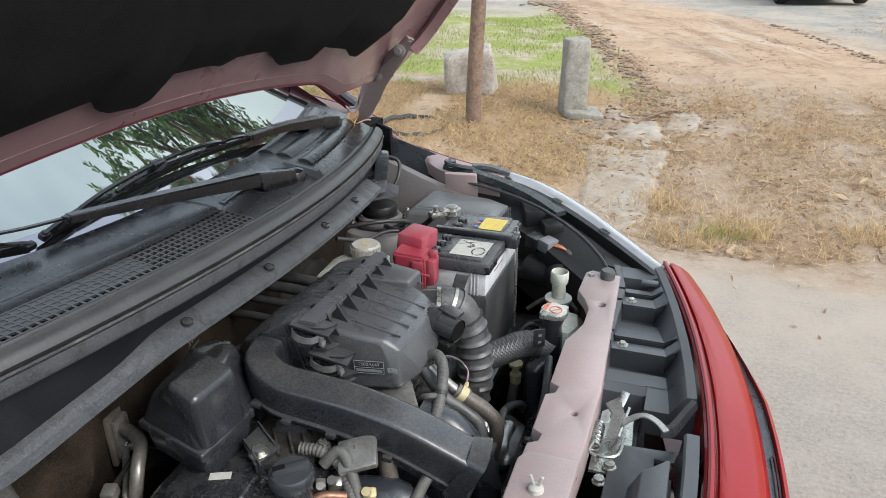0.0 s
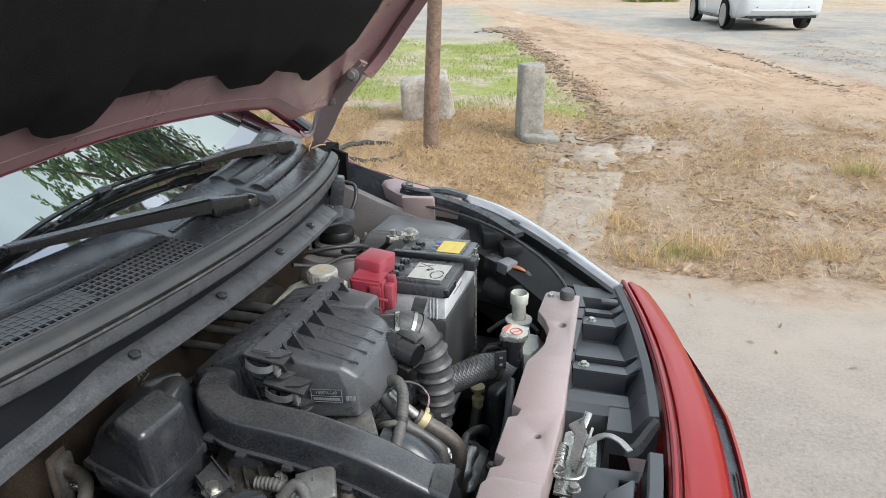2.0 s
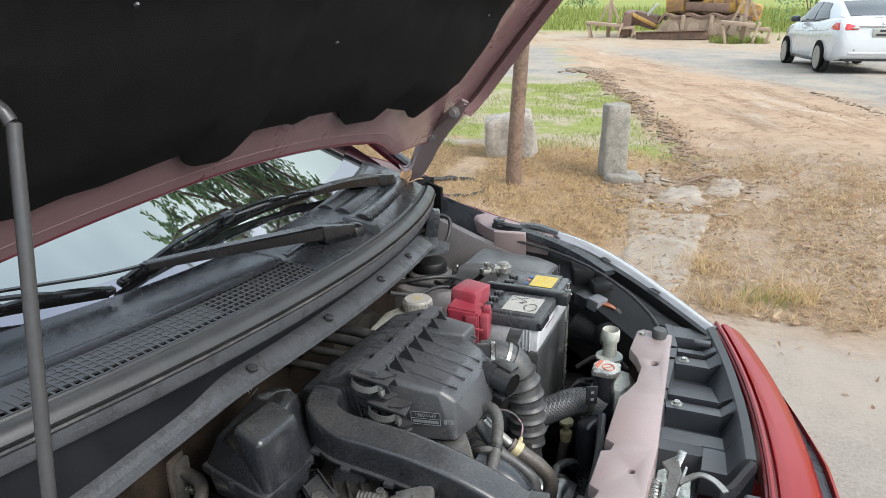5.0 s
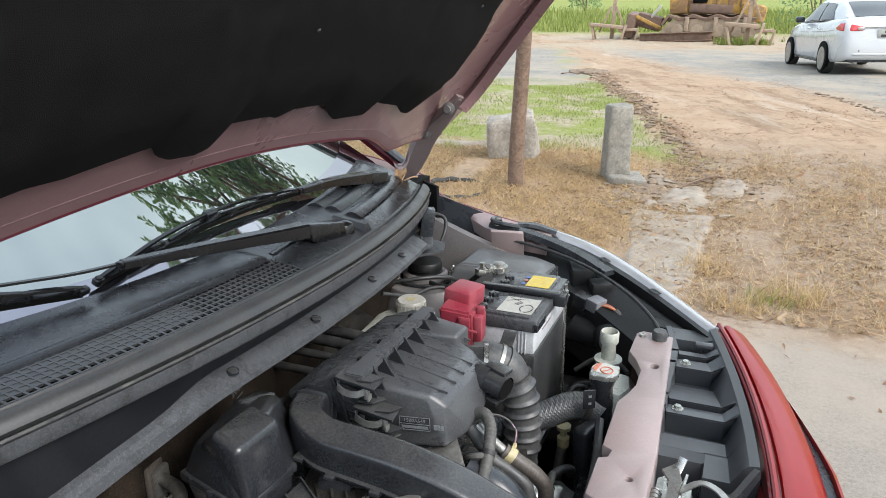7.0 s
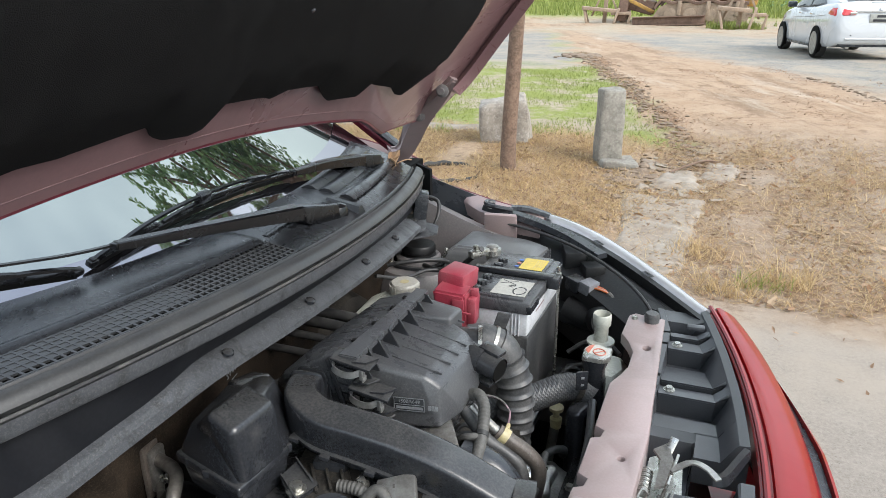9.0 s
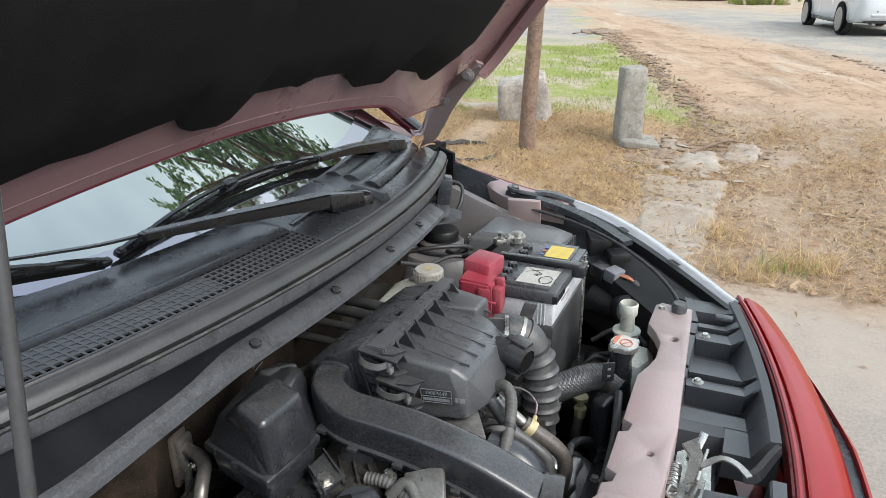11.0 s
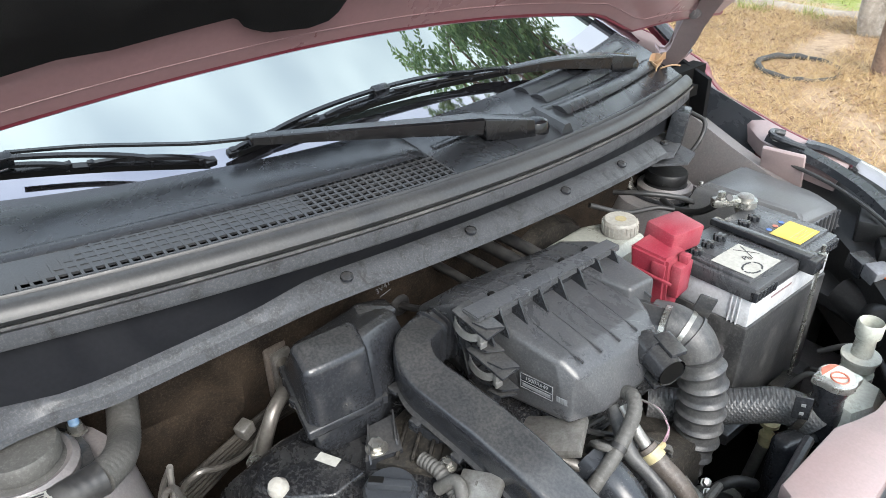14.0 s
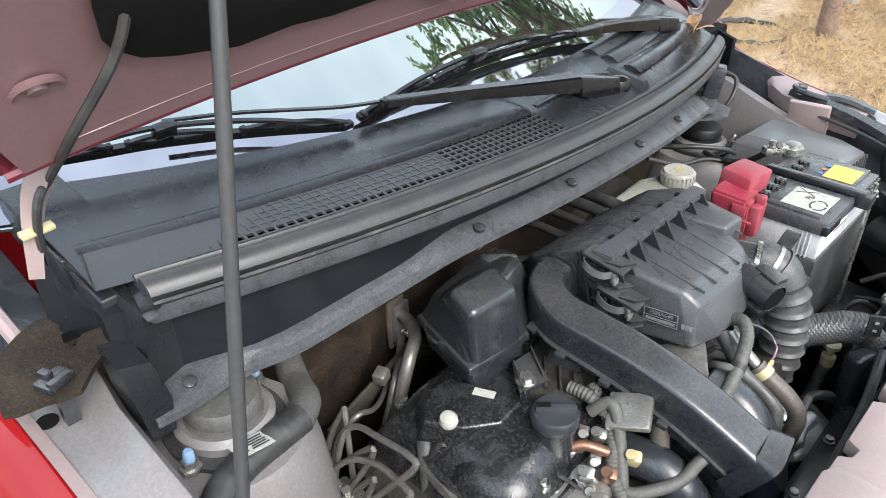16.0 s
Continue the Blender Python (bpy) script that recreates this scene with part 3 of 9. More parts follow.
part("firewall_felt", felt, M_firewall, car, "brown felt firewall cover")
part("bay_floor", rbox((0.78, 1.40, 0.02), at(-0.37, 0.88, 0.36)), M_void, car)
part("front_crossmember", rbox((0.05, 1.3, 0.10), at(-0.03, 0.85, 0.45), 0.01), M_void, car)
part("side_rail", rbox((0.62, 0.10, 0.12), at(-0.35, 1.44, 0.56), 0.01), M_primer_grey, car)
part("side_rail", rbox((0.62, 0.10, 0.12), at(-0.35, 0.32, 0.56), 0.01), M_primer_grey, car)
def body_ring(x, w, z0, z1):
    return [V((x, MID + a * w, z0 + (z1 - z0) * b + lean(MID + a * w))) for a, b in ((-0.9, 0), (0.9, 0), (1.0, 0.25), (1.02, 0.6), (0.97, 1.0), (-0.97, 1.0), (-1.02, 0.6), (-1.0, 0.25))]


part("cabin_shell", loft([body_ring(x, w, z0, z1) for x, w, z0, z1 in ((-0.92, 0.70, 0.30, 0.93), (-1.3, 0.74, 0.25, 0.96), (-2.4, 0.78, 0.25, 0.98), (-3.2, 0.74, 0.30, 0.96), (-3.45, 0.60, 0.42, 0.90))]), M_red, car, "plain red body behind the bonnet")
part("side_glass", loft([[V((x, MID + a * w, z)) for a in (-1, 1) for z in ((0.93, 1.47) if a < 0 else (1.47, 0.93))] for x, w in ((-1.75, 0.64), (-2.9, 0.60))]), M_glass, car, "dark side glass")
part("scuttle_tray", rbox((0.26, 1.26, 0.02), at(-0.80, 0.95, 1.016, -3.3, 0, 0)), M_void, car)
part("roof", skin(lambda u, v: (-1.55 - 1.2 * u, MID + (v - 0.5) * 1.15, 1.50 + 0.06 * math.sin(math.pi * v) + 0.03 * math.sin(math.pi * u)), 8, 10, 0.02), M_red, car)
for y, s in ((0.0, -1), (0.0, 1)):
    rings = [V((-0.76, MID + s * 0.79, 1.06 + lean(MID + s * 0.8))), V((-1.1, MID + s * 0.72, 1.27)), V((-1.55, MID + s * 0.60, 1.50)), V((-2.7, MID + s * 0.58, 1.50))]
    # red pillars in the same darkened copy, their shade in the colour
    part("a_pillar", sweep(spline(rings, 6), lambda q, i: [(0.022 * c, 0.018 * d) for c, d in circle(1, 8)]), M_fold_shade, car, "red roof pillar, its paint darkened as shade")
    part("pillar_trim", sweep(spline([p + V((0.03, -s * 0.035, 0.012)) for p in rings[:3]], 6), lambda q, i: [(0.016 * c, 0.010 * d) for c, d in circle(1, 8)]), M_plastic_clean, car, "black pillar trim")

# windscreen
def glass_x(y):
    u = cowl_u(y)
    return -0.672 - (0.175 if u < 0 else 0.12) * u * u




def glass_pt(y, d):
    """A point d metres up the glass from its foot."""
    u = cowl_u(y)
    x = glass_x(y) - d * math.cos(radians(29)) - 0.0
    return V((x, y, 1.085 + lean(y) * 0.5 + d * math.sin(radians(29))))


part("windscreen", skin(lambda u, v: glass_pt(MID - 0.70 + 1.40 * u + (0.12 * (0.5 - u) * 2) * v, -0.03 + 0.98 * v), 40, 16, 0.005), M_glass, car, "dark windscreen glass reflecting the sky")
part("windscreen_band", skin(lambda u, v: glass_pt(MID - 0.69 + 1.38 * u, -0.028 + (0.075 + 0.03 * (2 * u - 1) ** 4) * v) + V((0, 0, 0.004)), 40, 4, 0.001), M_band, car, "black printed band along the glass foot")

# cowl: flange, wall, dusty step, louvre panel
cowl = thing("cowl_panel", (-0.6, MID, 0.98), "black plastic cowl panel with a louvred vent below the windscreen", "cowl")
F_TOP = [(0.25, 0.018), (0.31, 0.015), (0.38, 0.027), (0.43, 0.022), (0.50, 0.016), (0.57, 0.012), (0.61, 0.004), (0.66, -0.005), (1.40, -0.006)]
def flange_drop(y):
    return 0.019 * max(0.0, min(1.0, (0.64 - y) / 0.22))


F_LOW = [(0.25, 0.066), (0.29, 0.060), (0.33, 0.047), (0.37, 0.041), (0.40, 0.043), (0.50, 0.034), (0.60, 0.028), (0.70, 0.025), (1.10, 0.028), (1.40, 0.030)]


def flange_ring(y):
    """From the wall's foot down to the rolled lower edge."""
    x, z, a, b = flange_x(y), seal_z(y) - flange_drop(y), poly_at(F_TOP, y), poly_at(F_LOW, y)
    m = (a + b) / 2
    return [V((x + p, y, z + q)) for p, q in ((a - 0.002, -0.0655), (a + 0.003, -0.0665), (m, -0.070), (b - 0.006, -0.078), (b, -0.081), (b + 0.001, -0.088), (b - 0.004, -0.089), (b - 0.008, -0.084), (m, -0.076), (a, -0.072))]


part("lower_flange", loft([flange_ring(0.258 + 1.10 * k / 60) for k in range(61)]), M_flange, cowl, "dusty grey steel flange")
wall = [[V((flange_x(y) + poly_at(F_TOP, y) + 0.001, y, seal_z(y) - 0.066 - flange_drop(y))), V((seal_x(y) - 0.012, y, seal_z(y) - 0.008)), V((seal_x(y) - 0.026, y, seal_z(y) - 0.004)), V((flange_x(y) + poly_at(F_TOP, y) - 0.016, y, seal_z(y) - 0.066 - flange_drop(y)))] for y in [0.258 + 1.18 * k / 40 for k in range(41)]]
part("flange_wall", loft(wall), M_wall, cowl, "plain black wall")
part("dusty_step", strip([(-0.010, -0.026), (0.004, -0.021), (0.0065, -0.017), (0.006, 0.0), (-0.004, 0.005), (-0.016, 0.003), (-0.016, -0.014)], 0.288, 1.485), M_flange, cowl, "dusty grey step")


def louvre(y, a, b=0.0):
    return V((seal_x(y) - 0.016 - a, y, seal_z(y) + 0.016 + a * 0.14 + b))


Y_END = 0.848
rows = 7
deep = 0.066


def bars():
    out = []
    cell = 0.0104
    n = int((Y_END - 0.345) / cell)
    for i in range(n + 1):
        y = Y_END - i * cell
        reach = deep if y > 0.46 else max(0.012, deep * (y - 0.33) / 0.13)
        a, b = louvre(y, 0.002, 0.0004), louvre(y, reach, 0.0004)
        out.append(rbox(((b - a).length, 0.0030, 0.0032), Matrix.Translation((a + b) / 2) @ (b - a).to_track_quat("X", "Z").to_matrix().to_4x4()))
    for r in range(rows + 1):
        a = 0.002 + (deep - 0.002) * r / rows
        y0 = 0.345 if r < 2 else 0.375 + 0.012 * r
        ys = [y0 + (Y_END - y0) * k / 24 for k in range(25)]
        out.append(loft([[louvre(y, a + p, 0.0015 + q) for p, q in ((-0.0012, -0.0020), (0.0012, -0.0020), (0.0012, 0.0006), (-0.0012, 0.0006))] for y in ys]))
    return join(*out)


part("vent_grid", bars(), M_vent, cowl, "black plastic vent grid")
part("vent_backing", skin(lambda u, v: louvre(0.262 + 0.398 * u, (0.019 if u > 0.28 else 0.001) + (0.047 if u > 0.28 else 0.065) * v, 0.0013 - 0.0006 * noise.noise((u * 40, v * 6, 1))), 100, 3, 0.0006), M_vent, cowl, "grey filter mesh behind the grid")
# near-black sheet below the grid, the dark of its holes put into colour
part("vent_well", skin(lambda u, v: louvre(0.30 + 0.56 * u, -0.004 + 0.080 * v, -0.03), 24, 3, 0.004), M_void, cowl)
part("vent_front_lip", strip([(-0.021, 0.016), (-0.024, 0.020), (-0.020, 0.021), (-0.010, 0.005), (-0.014, -0.01)], 0.296, 1.48), M_cowl, cowl)


def panel_pt(y, k):
    """From the vent's rear edge (k = 0) to the glass foot (k = 1)."""
    a = louvre(y, 0.004, 0.003)
    b = glass_pt(y, 0.02) + V((0, 0, 0.004))
    if 0.27 < y < Y_END + 0.004:
        k0 = (deep - 0.003) / max(0.08, a.x - b.x)
        k = k0 + (1 - k0) * k
    p = a.lerp(b, k)
    ease = 1.0 if y < Y_END else min(1.0, (y - Y_END) / 0.09)
    p.z += 0.007 * math.sin(math.pi * k) * ease * ease * (3 - 2 * ease) - (0.0015 if y > Y_END else 0.0)
    return p


part("upper_panel", skin(lambda u, v: panel_pt(0.262 + (Y_END + 0.0035 - 0.262) * u, v), 50, 8, 0.003), M_cowl, cowl, "smooth dark plastic panel")
part("upper_panel", skin(lambda u, v: panel_pt(Y_END + 0.0045 + (1.50 - Y_END - 0.0045) * u, v), 50, 10, 0.003), M_cowl, cowl, "smooth dark plastic panel")
part("vent_end_wall", skin(lambda u, v: panel_pt(Y_END + 0.0042, 0.56 * u).lerp(louvre(Y_END + 0.0042, 0.004 + deep * u, -0.006), v), 10, 2, 0.0015), M_cowl, cowl)
part("vent_rear_wall", skin(lambda u, v: panel_pt(0.262 + (Y_END + 0.003 - 0.262) * u, 0.0).lerp(louvre(0.262 + (Y_END + 0.003 - 0.262) * u, deep - 0.001, -0.006), v), 40, 2, 0.0015), M_cowl, cowl)
ridge = [panel_pt(0.275 + (Y_END - 0.275) * i / 40, 0.02) for i in range(41)]
part("panel_ridge", sweep(ridge, lambda s, i: [(-0.010, -0.004), (0.010, -0.004), (0.004, 0.0012), (0.0, 0.0016), (-0.004, 0.0012)], up=(0, 0, 1)), M_cowl, cowl, "raised moulded ridge")
ridge = [panel_pt(Y_END + 0.02 + 0.56 * i / 30, 0.50 - 0.12 * i / 30) for i in range(31)]
part("panel_ridge", sweep(ridge, lambda s, i: [(-0.012, -0.004), (0.012, -0.004), (0.005, 0.001), (0.0, 0.0016), (-0.005, 0.001)], up=(0, 0, 1)), M_cowl, cowl, "raised moulded ridge")
# raised ribs and the housing round the wiper spindles
for k in (0.35, 0.62, 0.85):
    pts = [panel_pt(1.10 + 0.34 * i / 12, k) + V((0, 0, 0.004)) for i in range(13)]
    part("panel_rib", sweep(pts, lambda s, i: [(-0.018, -0.006), (0.018, -0.006), (0.008, 0.001), (0.0, 0.003), (-0.008, 0.001)], up=(0, 0, 1)), M_cowl, cowl)
hb = panel_pt(1.058, 0.12)
part("spindle_housing", loft([[hb + V(p) for p in q] for q in ([(0.012, -0.012, -0.012), (-0.060, -0.012, -0.006), (-0.060, 0.022, -0.006), (0.012, 0.022, -0.012)], [(0.008, 0.004, 0.008), (-0.054, 0.004, 0.018), (-0.054, 0.014, 0.018), (0.008, 0.014, 0.008)])]), M_cowl, cowl)
for (x0, x1), z, y0, y1 in (((-0.845, -0.748), 1.122, 0.262, 0.318), ((-0.752, -0.706), 1.104, 0.262, 0.312), ((-0.708, -0.640), 1.090, 0.266, 0.306)):
    st = hull([V((x, y, q)) for x in (x0, x1) for y in (y0, y1) for q in (z - 0.03 - (0.02 if y == y0 else 0), z + (x0 - x) * 0.10)], 0.003)
    part("cowl_end_step", st, M_cowl, cowl, "black moulded step")
part("cowl_end", rbox((0.060, 0.020, 0.010), at(-0.628, 0.298, 1.086, 0, 6, -14), 0.003), M_cowl, cowl)
part("seal_end_plate", rbox((0.024, 0.012, 0.004), at(-0.602, 0.288, 1.078, 0, 0, 0), 0.001), M_flange, cowl)
drop = loft([[V((x, y, z)) for x, y, z in q] for q in ([(-0.600, 0.282, 1.080), (-0.68, 0.276, 1.095), (-0.78, 0.270, 1.108), (-0.78, 0.30, 1.108), (-0.61, 0.31, 1.080)], [(-0.598, 0.276, 1.045), (-0.66, 0.262, 1.052), (-0.78, 0.250, 1.065), (-0.78, 0.30, 1.065), (-0.61, 0.31, 1.045)], [(-0.600, 0.270, 0.975), (-0.65, 0.258, 0.98), (-0.77, 0.245, 0.99), (-0.77, 0.30, 0.99), (-0.61, 0.31, 0.975)])])
part("cowl_end_drop", drop, M_cowl, cowl, "black moulded cowl end")
part("end_bracket", loft([[V((x, y, z)) for x, y, z in q] for q in ([(-0.585, 0.244, 1.050), (-0.625, 0.244, 1.055), (-0.625, 0.272, 1.045), (-0.585, 0.272, 1.040)], [(-0.575, 0.246, 1.005), (-0.625, 0.246, 1.005), (-0.625, 0.278, 1.0), (-0.575, 0.278, 1.0)], [(-0.580, 0.252, 0.958), (-0.625, 0.252, 0.958), (-0.625, 0.275, 0.958), (-0.580, 0.275, 0.958)])]), M_cowl, cowl, "black plastic end bracket")
part("gutter_rail", tube([(-0.665, 0.204, 1.022), (-0.70, 0.205, 1.03), (-0.85, 0.20, 1.06)], 0.008, 8, 3), M_primer, car)
part("gutter", rbox((0.34, 0.10, 0.01), at(-0.80, 0.205, 1.005, 0, 10, 0)), M_plastic_clean, car)
# push clips on the flange
for y in (0.303, 0.686, 0.873, 1.067, 1.22):
    part("push_clip", lathe([(0, 0), (0.008, 0), (0.0075, 0.003), (0.004, 0.005), (0, 0.005)], at(flange_x(y) + (0.014 if y > 0.4 else 0.036), y, seal_z(y) - flange_drop(y) - (0.070 if y > 0.4 else 0.0735), 0, 16, 0), 14), M_plastic, cowl, "black push clip")

# rubber weather seal
ws = thing("weather_seal", (-0.53, MID, 1.06), "long grey rubber weather seal on the cowl edge", "seal")
part("bulb", strip([(-0.014, 0.006), (-0.010, 0.003), (0.004, 0.004), (0.008, 0.010), (0.005, 0.017), (-0.002, 0.022), (-0.008, 0.0235), (-0.012, 0.020), (-0.0145, 0.013)], 0.294, 1.492, 60), M_seal, ws, "hollow rubber bulb")
part("rear_bead", strip([(-0.0155, 0.006), (-0.0150, 0.018), (-0.018, 0.0225), (-0.022, 0.020), (-0.023, 0.012), (-0.021, 0.004)], 0.294, 1.492, 60), M_seal, ws, "narrow rear bead")
part("lower_lip", strip([(0.0045, 0.0025), (0.010, 0.006), (0.0105, 0.003), (0.006, -0.002), (0.001, -0.003), (-0.004, 0.0015)], 0.294, 1.492, 60), M_rubber, ws, "thin black lower lip")

# ---- wipers ----
def wiper(pivot, head, arm, rod, blade, name_label):
    """A boxed head on the spindle, a channel arm, a thin rod and a jointed blade."""
    w = thing("windscreen_wiper", pivot, name_label, "wiper", "windscreen wipers")
    out = V((0.42, 0, 0.91))
    part("pivot_cap", lathe([(0, -0.03), (0.018, -0.03), (0.019, 0.012), (0.016, 0.019), (0.008, 0.023), (0, 0.0235)], Matrix.Translation(pivot), 20), M_wiper, w, "rounded spindle cap")
    h0, h1 = V(head[0]), V(head[1])
    d = (h1 - h0).normalized()
    side = d.cross(V((0, 0, 1))).normalized()
    part("arm_head", hull([p + side * a + V((0, 0, b)) for p, wd in ((h0, 0.017), (h1, 0.015)) for a, b in ((-wd, -0.016), (wd, -0.016), (wd * 0.75, 0.008), (-wd * 0.75, 0.008))], 0.0018), M_wiper, w, "boxed wiper arm head")
    part("hinge_pin", tube([h1 + side * 0.014 - V((0, 0, 0.002)), h1 - side * 0.014 - V((0, 0, 0.002))], 0.0042, 10, 1), M_wiper, w)
    a = spline(arm, 5)
    part("arm", sweep(a, lambda s, i: [(q * (0.0150 - 0.0075 * s), r * (0.0110 - 0.0060 * s)) for q, r in ((-1, -1), (1, -1), (1, 0.75), (0.78, 1), (-0.78, 1), (-1, 0.75))], up=(0, 0, 1)), M_wiper, w, "black painted wiper arm", 20)
    part("arm_tip", rbox((0.012, 0.010, 0.008), Matrix.Translation(a[-1]), 0.001), M_wiper, w)
    part("arm_rod", sweep(spline(rod, 5), lambda s, i: [(-0.0032, -0.0014), (0.0032, -0.0014), (0.0032, 0.0014), (-0.0032, 0.0014)], up=(0, 0, 1)), M_wiper, w, "thin flat end of the arm")
    b = spline(blade, 10)
    n = len(b) - 1
    part("blade_rubber", sweep([p - out * 0.003 for p in b], lambda s, i: [(-0.0012, -0.007), (0.0012, -0.007), (0.0034, 0.003), (-0.0034, 0.003)], up=out), M_void, w, "rubber wiper blade")
    part("blade_spine", sweep([p + out * 0.0018 for p in b], lambda s, i: [(-0.0038, -0.0010), (0.0038, -0.0010), (0.0038, 0.0010), (-0.0038, 0.0010)], up=out), M_wiper, w, "flat steel blade spine")
    for lo, hi, base, rise in ((0.16, 0.84, 0.008, 0.013), (0.02, 0.30, 0.004, 0.006), (0.70, 0.98, 0.004, 0.006), (0.36, 0.64, 0.004, 0.006)):
        i0, i1 = int(lo * n), int(hi * n)
        seg = [b[i] + out * (base + rise * math.sin(math.pi * (i - i0) / (i1 - i0)) ** 0.7) for i in range(i0, i1 + 1)]
        part("bow", sweep(seg, lambda q, i: [(-0.0030, -0.0020), (0.0030, -0.0020), (0.0024, 0.0016), (-0.0024, 0.0016)], up=out), M_wiper, w, "raised blade bow")
    for k in (0.025, 0.16, 0.30, 0.37, 0.63, 0.70, 0.84, 0.975):
        part("claw", rbox((0.0075, 0.007, 0.010), Matrix.Translation(b[int(k * n)] + out * 0.002) @ pose(0, 0, 0, 0, 25, 0), 0.001), M_wiper, w)
    part("blade_joint", rbox((0.013, 0.026, 0.016), Matrix.Translation(b[n // 2] + out * 0.016) @ pose(0, 0, 0, 0, 25, 0), 0.003), M_wiper, w, "plastic joint in the middle of the blade")
    for e, k in ((b[0], 1), (b[-1], -1)):
        part("end_cap", rbox((0.010, 0.014, 0.009), Matrix.Translation(e) @ pose(0, 0, 0, 0, 25, 0), 0.002), M_wiper, w)
    return w


wiper((-0.586, 1.028, 1.072), ((-0.587, 1.012, 1.090), (-0.598, 0.936, 1.108)), [(-0.599, 0.932, 1.109), (-0.612, 0.87, 1.119), (-0.645, 0.77, 1.131), (-0.685, 0.659, 1.142)], [(-0.683, 0.672, 1.142), (-0.705, 0.61, 1.146), (-0.735, 0.56, 1.150), (-0.768, 0.50, 1.156), (-0.800, 0.43, 1.160)],
      [(-0.705, 0.613, 1.122), (-0.745, 0.52, 1.135), (-0.782, 0.42, 1.146), (-0.803, 0.351, 1.150), (-0.83, 0.26, 1.156)], "black wiper resting along the foot of the windscreen")
wiper((-0.690, 1.372, 1.062), ((-0.689, 1.374, 1.078), (-0.694, 1.318, 1.090)), [(-0.694, 1.314, 1.090), (-0.706, 1.20, 1.108), (-0.712, 1.10, 1.117)], [(-0.711, 1.11, 1.117), (-0.714, 1.04, 1.124), (-0.718, 0.96, 1.132), (-0.720, 0.89, 1.136)],
      [(-0.716, 0.646, 1.120), (-0.722, 0.78, 1.126), (-0.722, 0.95, 1.126), (-0.716, 1.11, 1.116)], "black wiper lying across the windscreen")

# ---- bonnet ----
bonnet = thing("bonnet", (-0.69, MID, 1.10), "open red bonnet with black felt lining, propped by a rod", "bonnet")
ANG = radians(55)
H_LEN = 0.98


def hood_pt(y, v, off=0.0):
    """v metres up the bonnet from its rear edge; off: inward from the inner skin."""
    w = y - MID
    # the far rear corner is drawn out to a point and cut back behind it
    tip = 0.0 if w < 0.30 else (-0.030 * (w - 0.30) / 0.11 if w < 0.41 else -0.030 + 0.030 * (w - 0.41) / 0.09 if w < 0.50 else min(0.038, 0.27 * (w - 0.50)))
    v = v + tip * max(0.0, 1 - max(0.0, v) / 0.15)
    edge = V((-0.605 - 0.12 * max(0, abs(w) - 0.25) ** 1.5, y, 1.252 - 0.085 * w - 0.19 * w * w))
    a = ANG - 0.10 * v
    p = edge + V((math.cos(a) * v, 0, math.sin(a) * v))
    return p + V((math.sin(a), 0, -math.cos(a))) * off


def hood_half(v):
    return 0.645 + 0.055 * min(1, max(0, v) / 0.16) + 0.05 * v - 0.10 * v * v


def hood_sheet(off, m0, m1, v0, v1, nu=40, nv=24, thick=0.006, dip=None):
    def f(u, v):
        d = v0 + (v1 - v0) * v
        y = MID + (2 * u - 1) * (hood_half(d) + m0)
        p = hood_pt(y, d, off)
        return p
    return skin(f, nu, nv, thick)


part("outer_skin", hood_sheet(-0.022, 0.0, 0, 0.0, H_LEN, thick=0.004), M_red, bonnet, "glossy red outer skin")
part("inner_skin", hood_sheet(0.0, -0.012, 0, 0.0, H_LEN - 0.02), M_hood_in, bonnet, "dull pink-red painted inner skin")


def rim():
    pts = [hood_pt(MID - hood_half(0) + 2 * hood_half(0) * i / 40, -0.004, 0.0) for i in range(41)]
    return sweep(pts, lambda s, i: [(0.0065 * c, 0.0055 * d) for c, d in circle(1, 8)], up=(0.7, 0, -0.7))


part("rear_rim", rim(), M_fold_shade, bonnet, "red folded rear edge")
part("seam_line", sweep([hood_pt(MID - 0.60 + 1.20 * i / 40, 0.018, 0.0065) for i in range(41)], lambda s, i: circle(0.0006, 6)), M_hood_in, bonnet, "pale sealer line along the fold")
for s in (-1, 1):
    pts = [hood_pt(MID + s * hood_half(H_LEN * i / 30), H_LEN * i / 30, -0.010) for i in range(31)]
    part("side_rim", sweep(pts, lambda q, i: [(0.012 * c, 0.010 * d) for c, d in circle(1, 8)]), M_fold_shade, bonnet, "dull crimson folded side edge")
    v0 = 0.34 if s < 0 else 0.10
    pts = [hood_pt(MID + s * (hood_half(v) - 0.075), v, 0.012) for v in [v0 + (0.93 - v0) * i / 20 for i in range(21)]]
    part("inner_rib", sweep(pts, lambda q, i: [(-0.03, -0.012), (0.03, -0.012), (0.02, 0.006), (-0.02, 0.006)]), M_hood_in, bonnet)
# felt lining with a scalloped lower edge
SC = [(-0.60, 0.25), (-0.589, 0.181), (-0.581, 0.136), (-0.573, 0.12), (-0.552, 0.101), (-0.526, 0.089), (-0.469, 0.072), (-0.42, 0.075), (-0.378, 0.070), (-0.332, 0.072), (-0.27, 0.075),
      (-0.258, 0.058), (-0.235, 0.046), (-0.19, 0.040), (-0.165, 0.046), (-0.158, 0.074), (-0.149, 0.078), (-0.069, 0.076), (-0.05, 0.071), (-0.018, 0.082), (0.06, 0.084),
      (0.090, 0.062), (0.11, 0.053), (0.195, 0.059), (0.212, 0.086), (0.236, 0.083), (0.30, 0.081), (0.33, 0.072), (0.36, 0.075), (0.414, 0.118), (0.45, 0.14)]


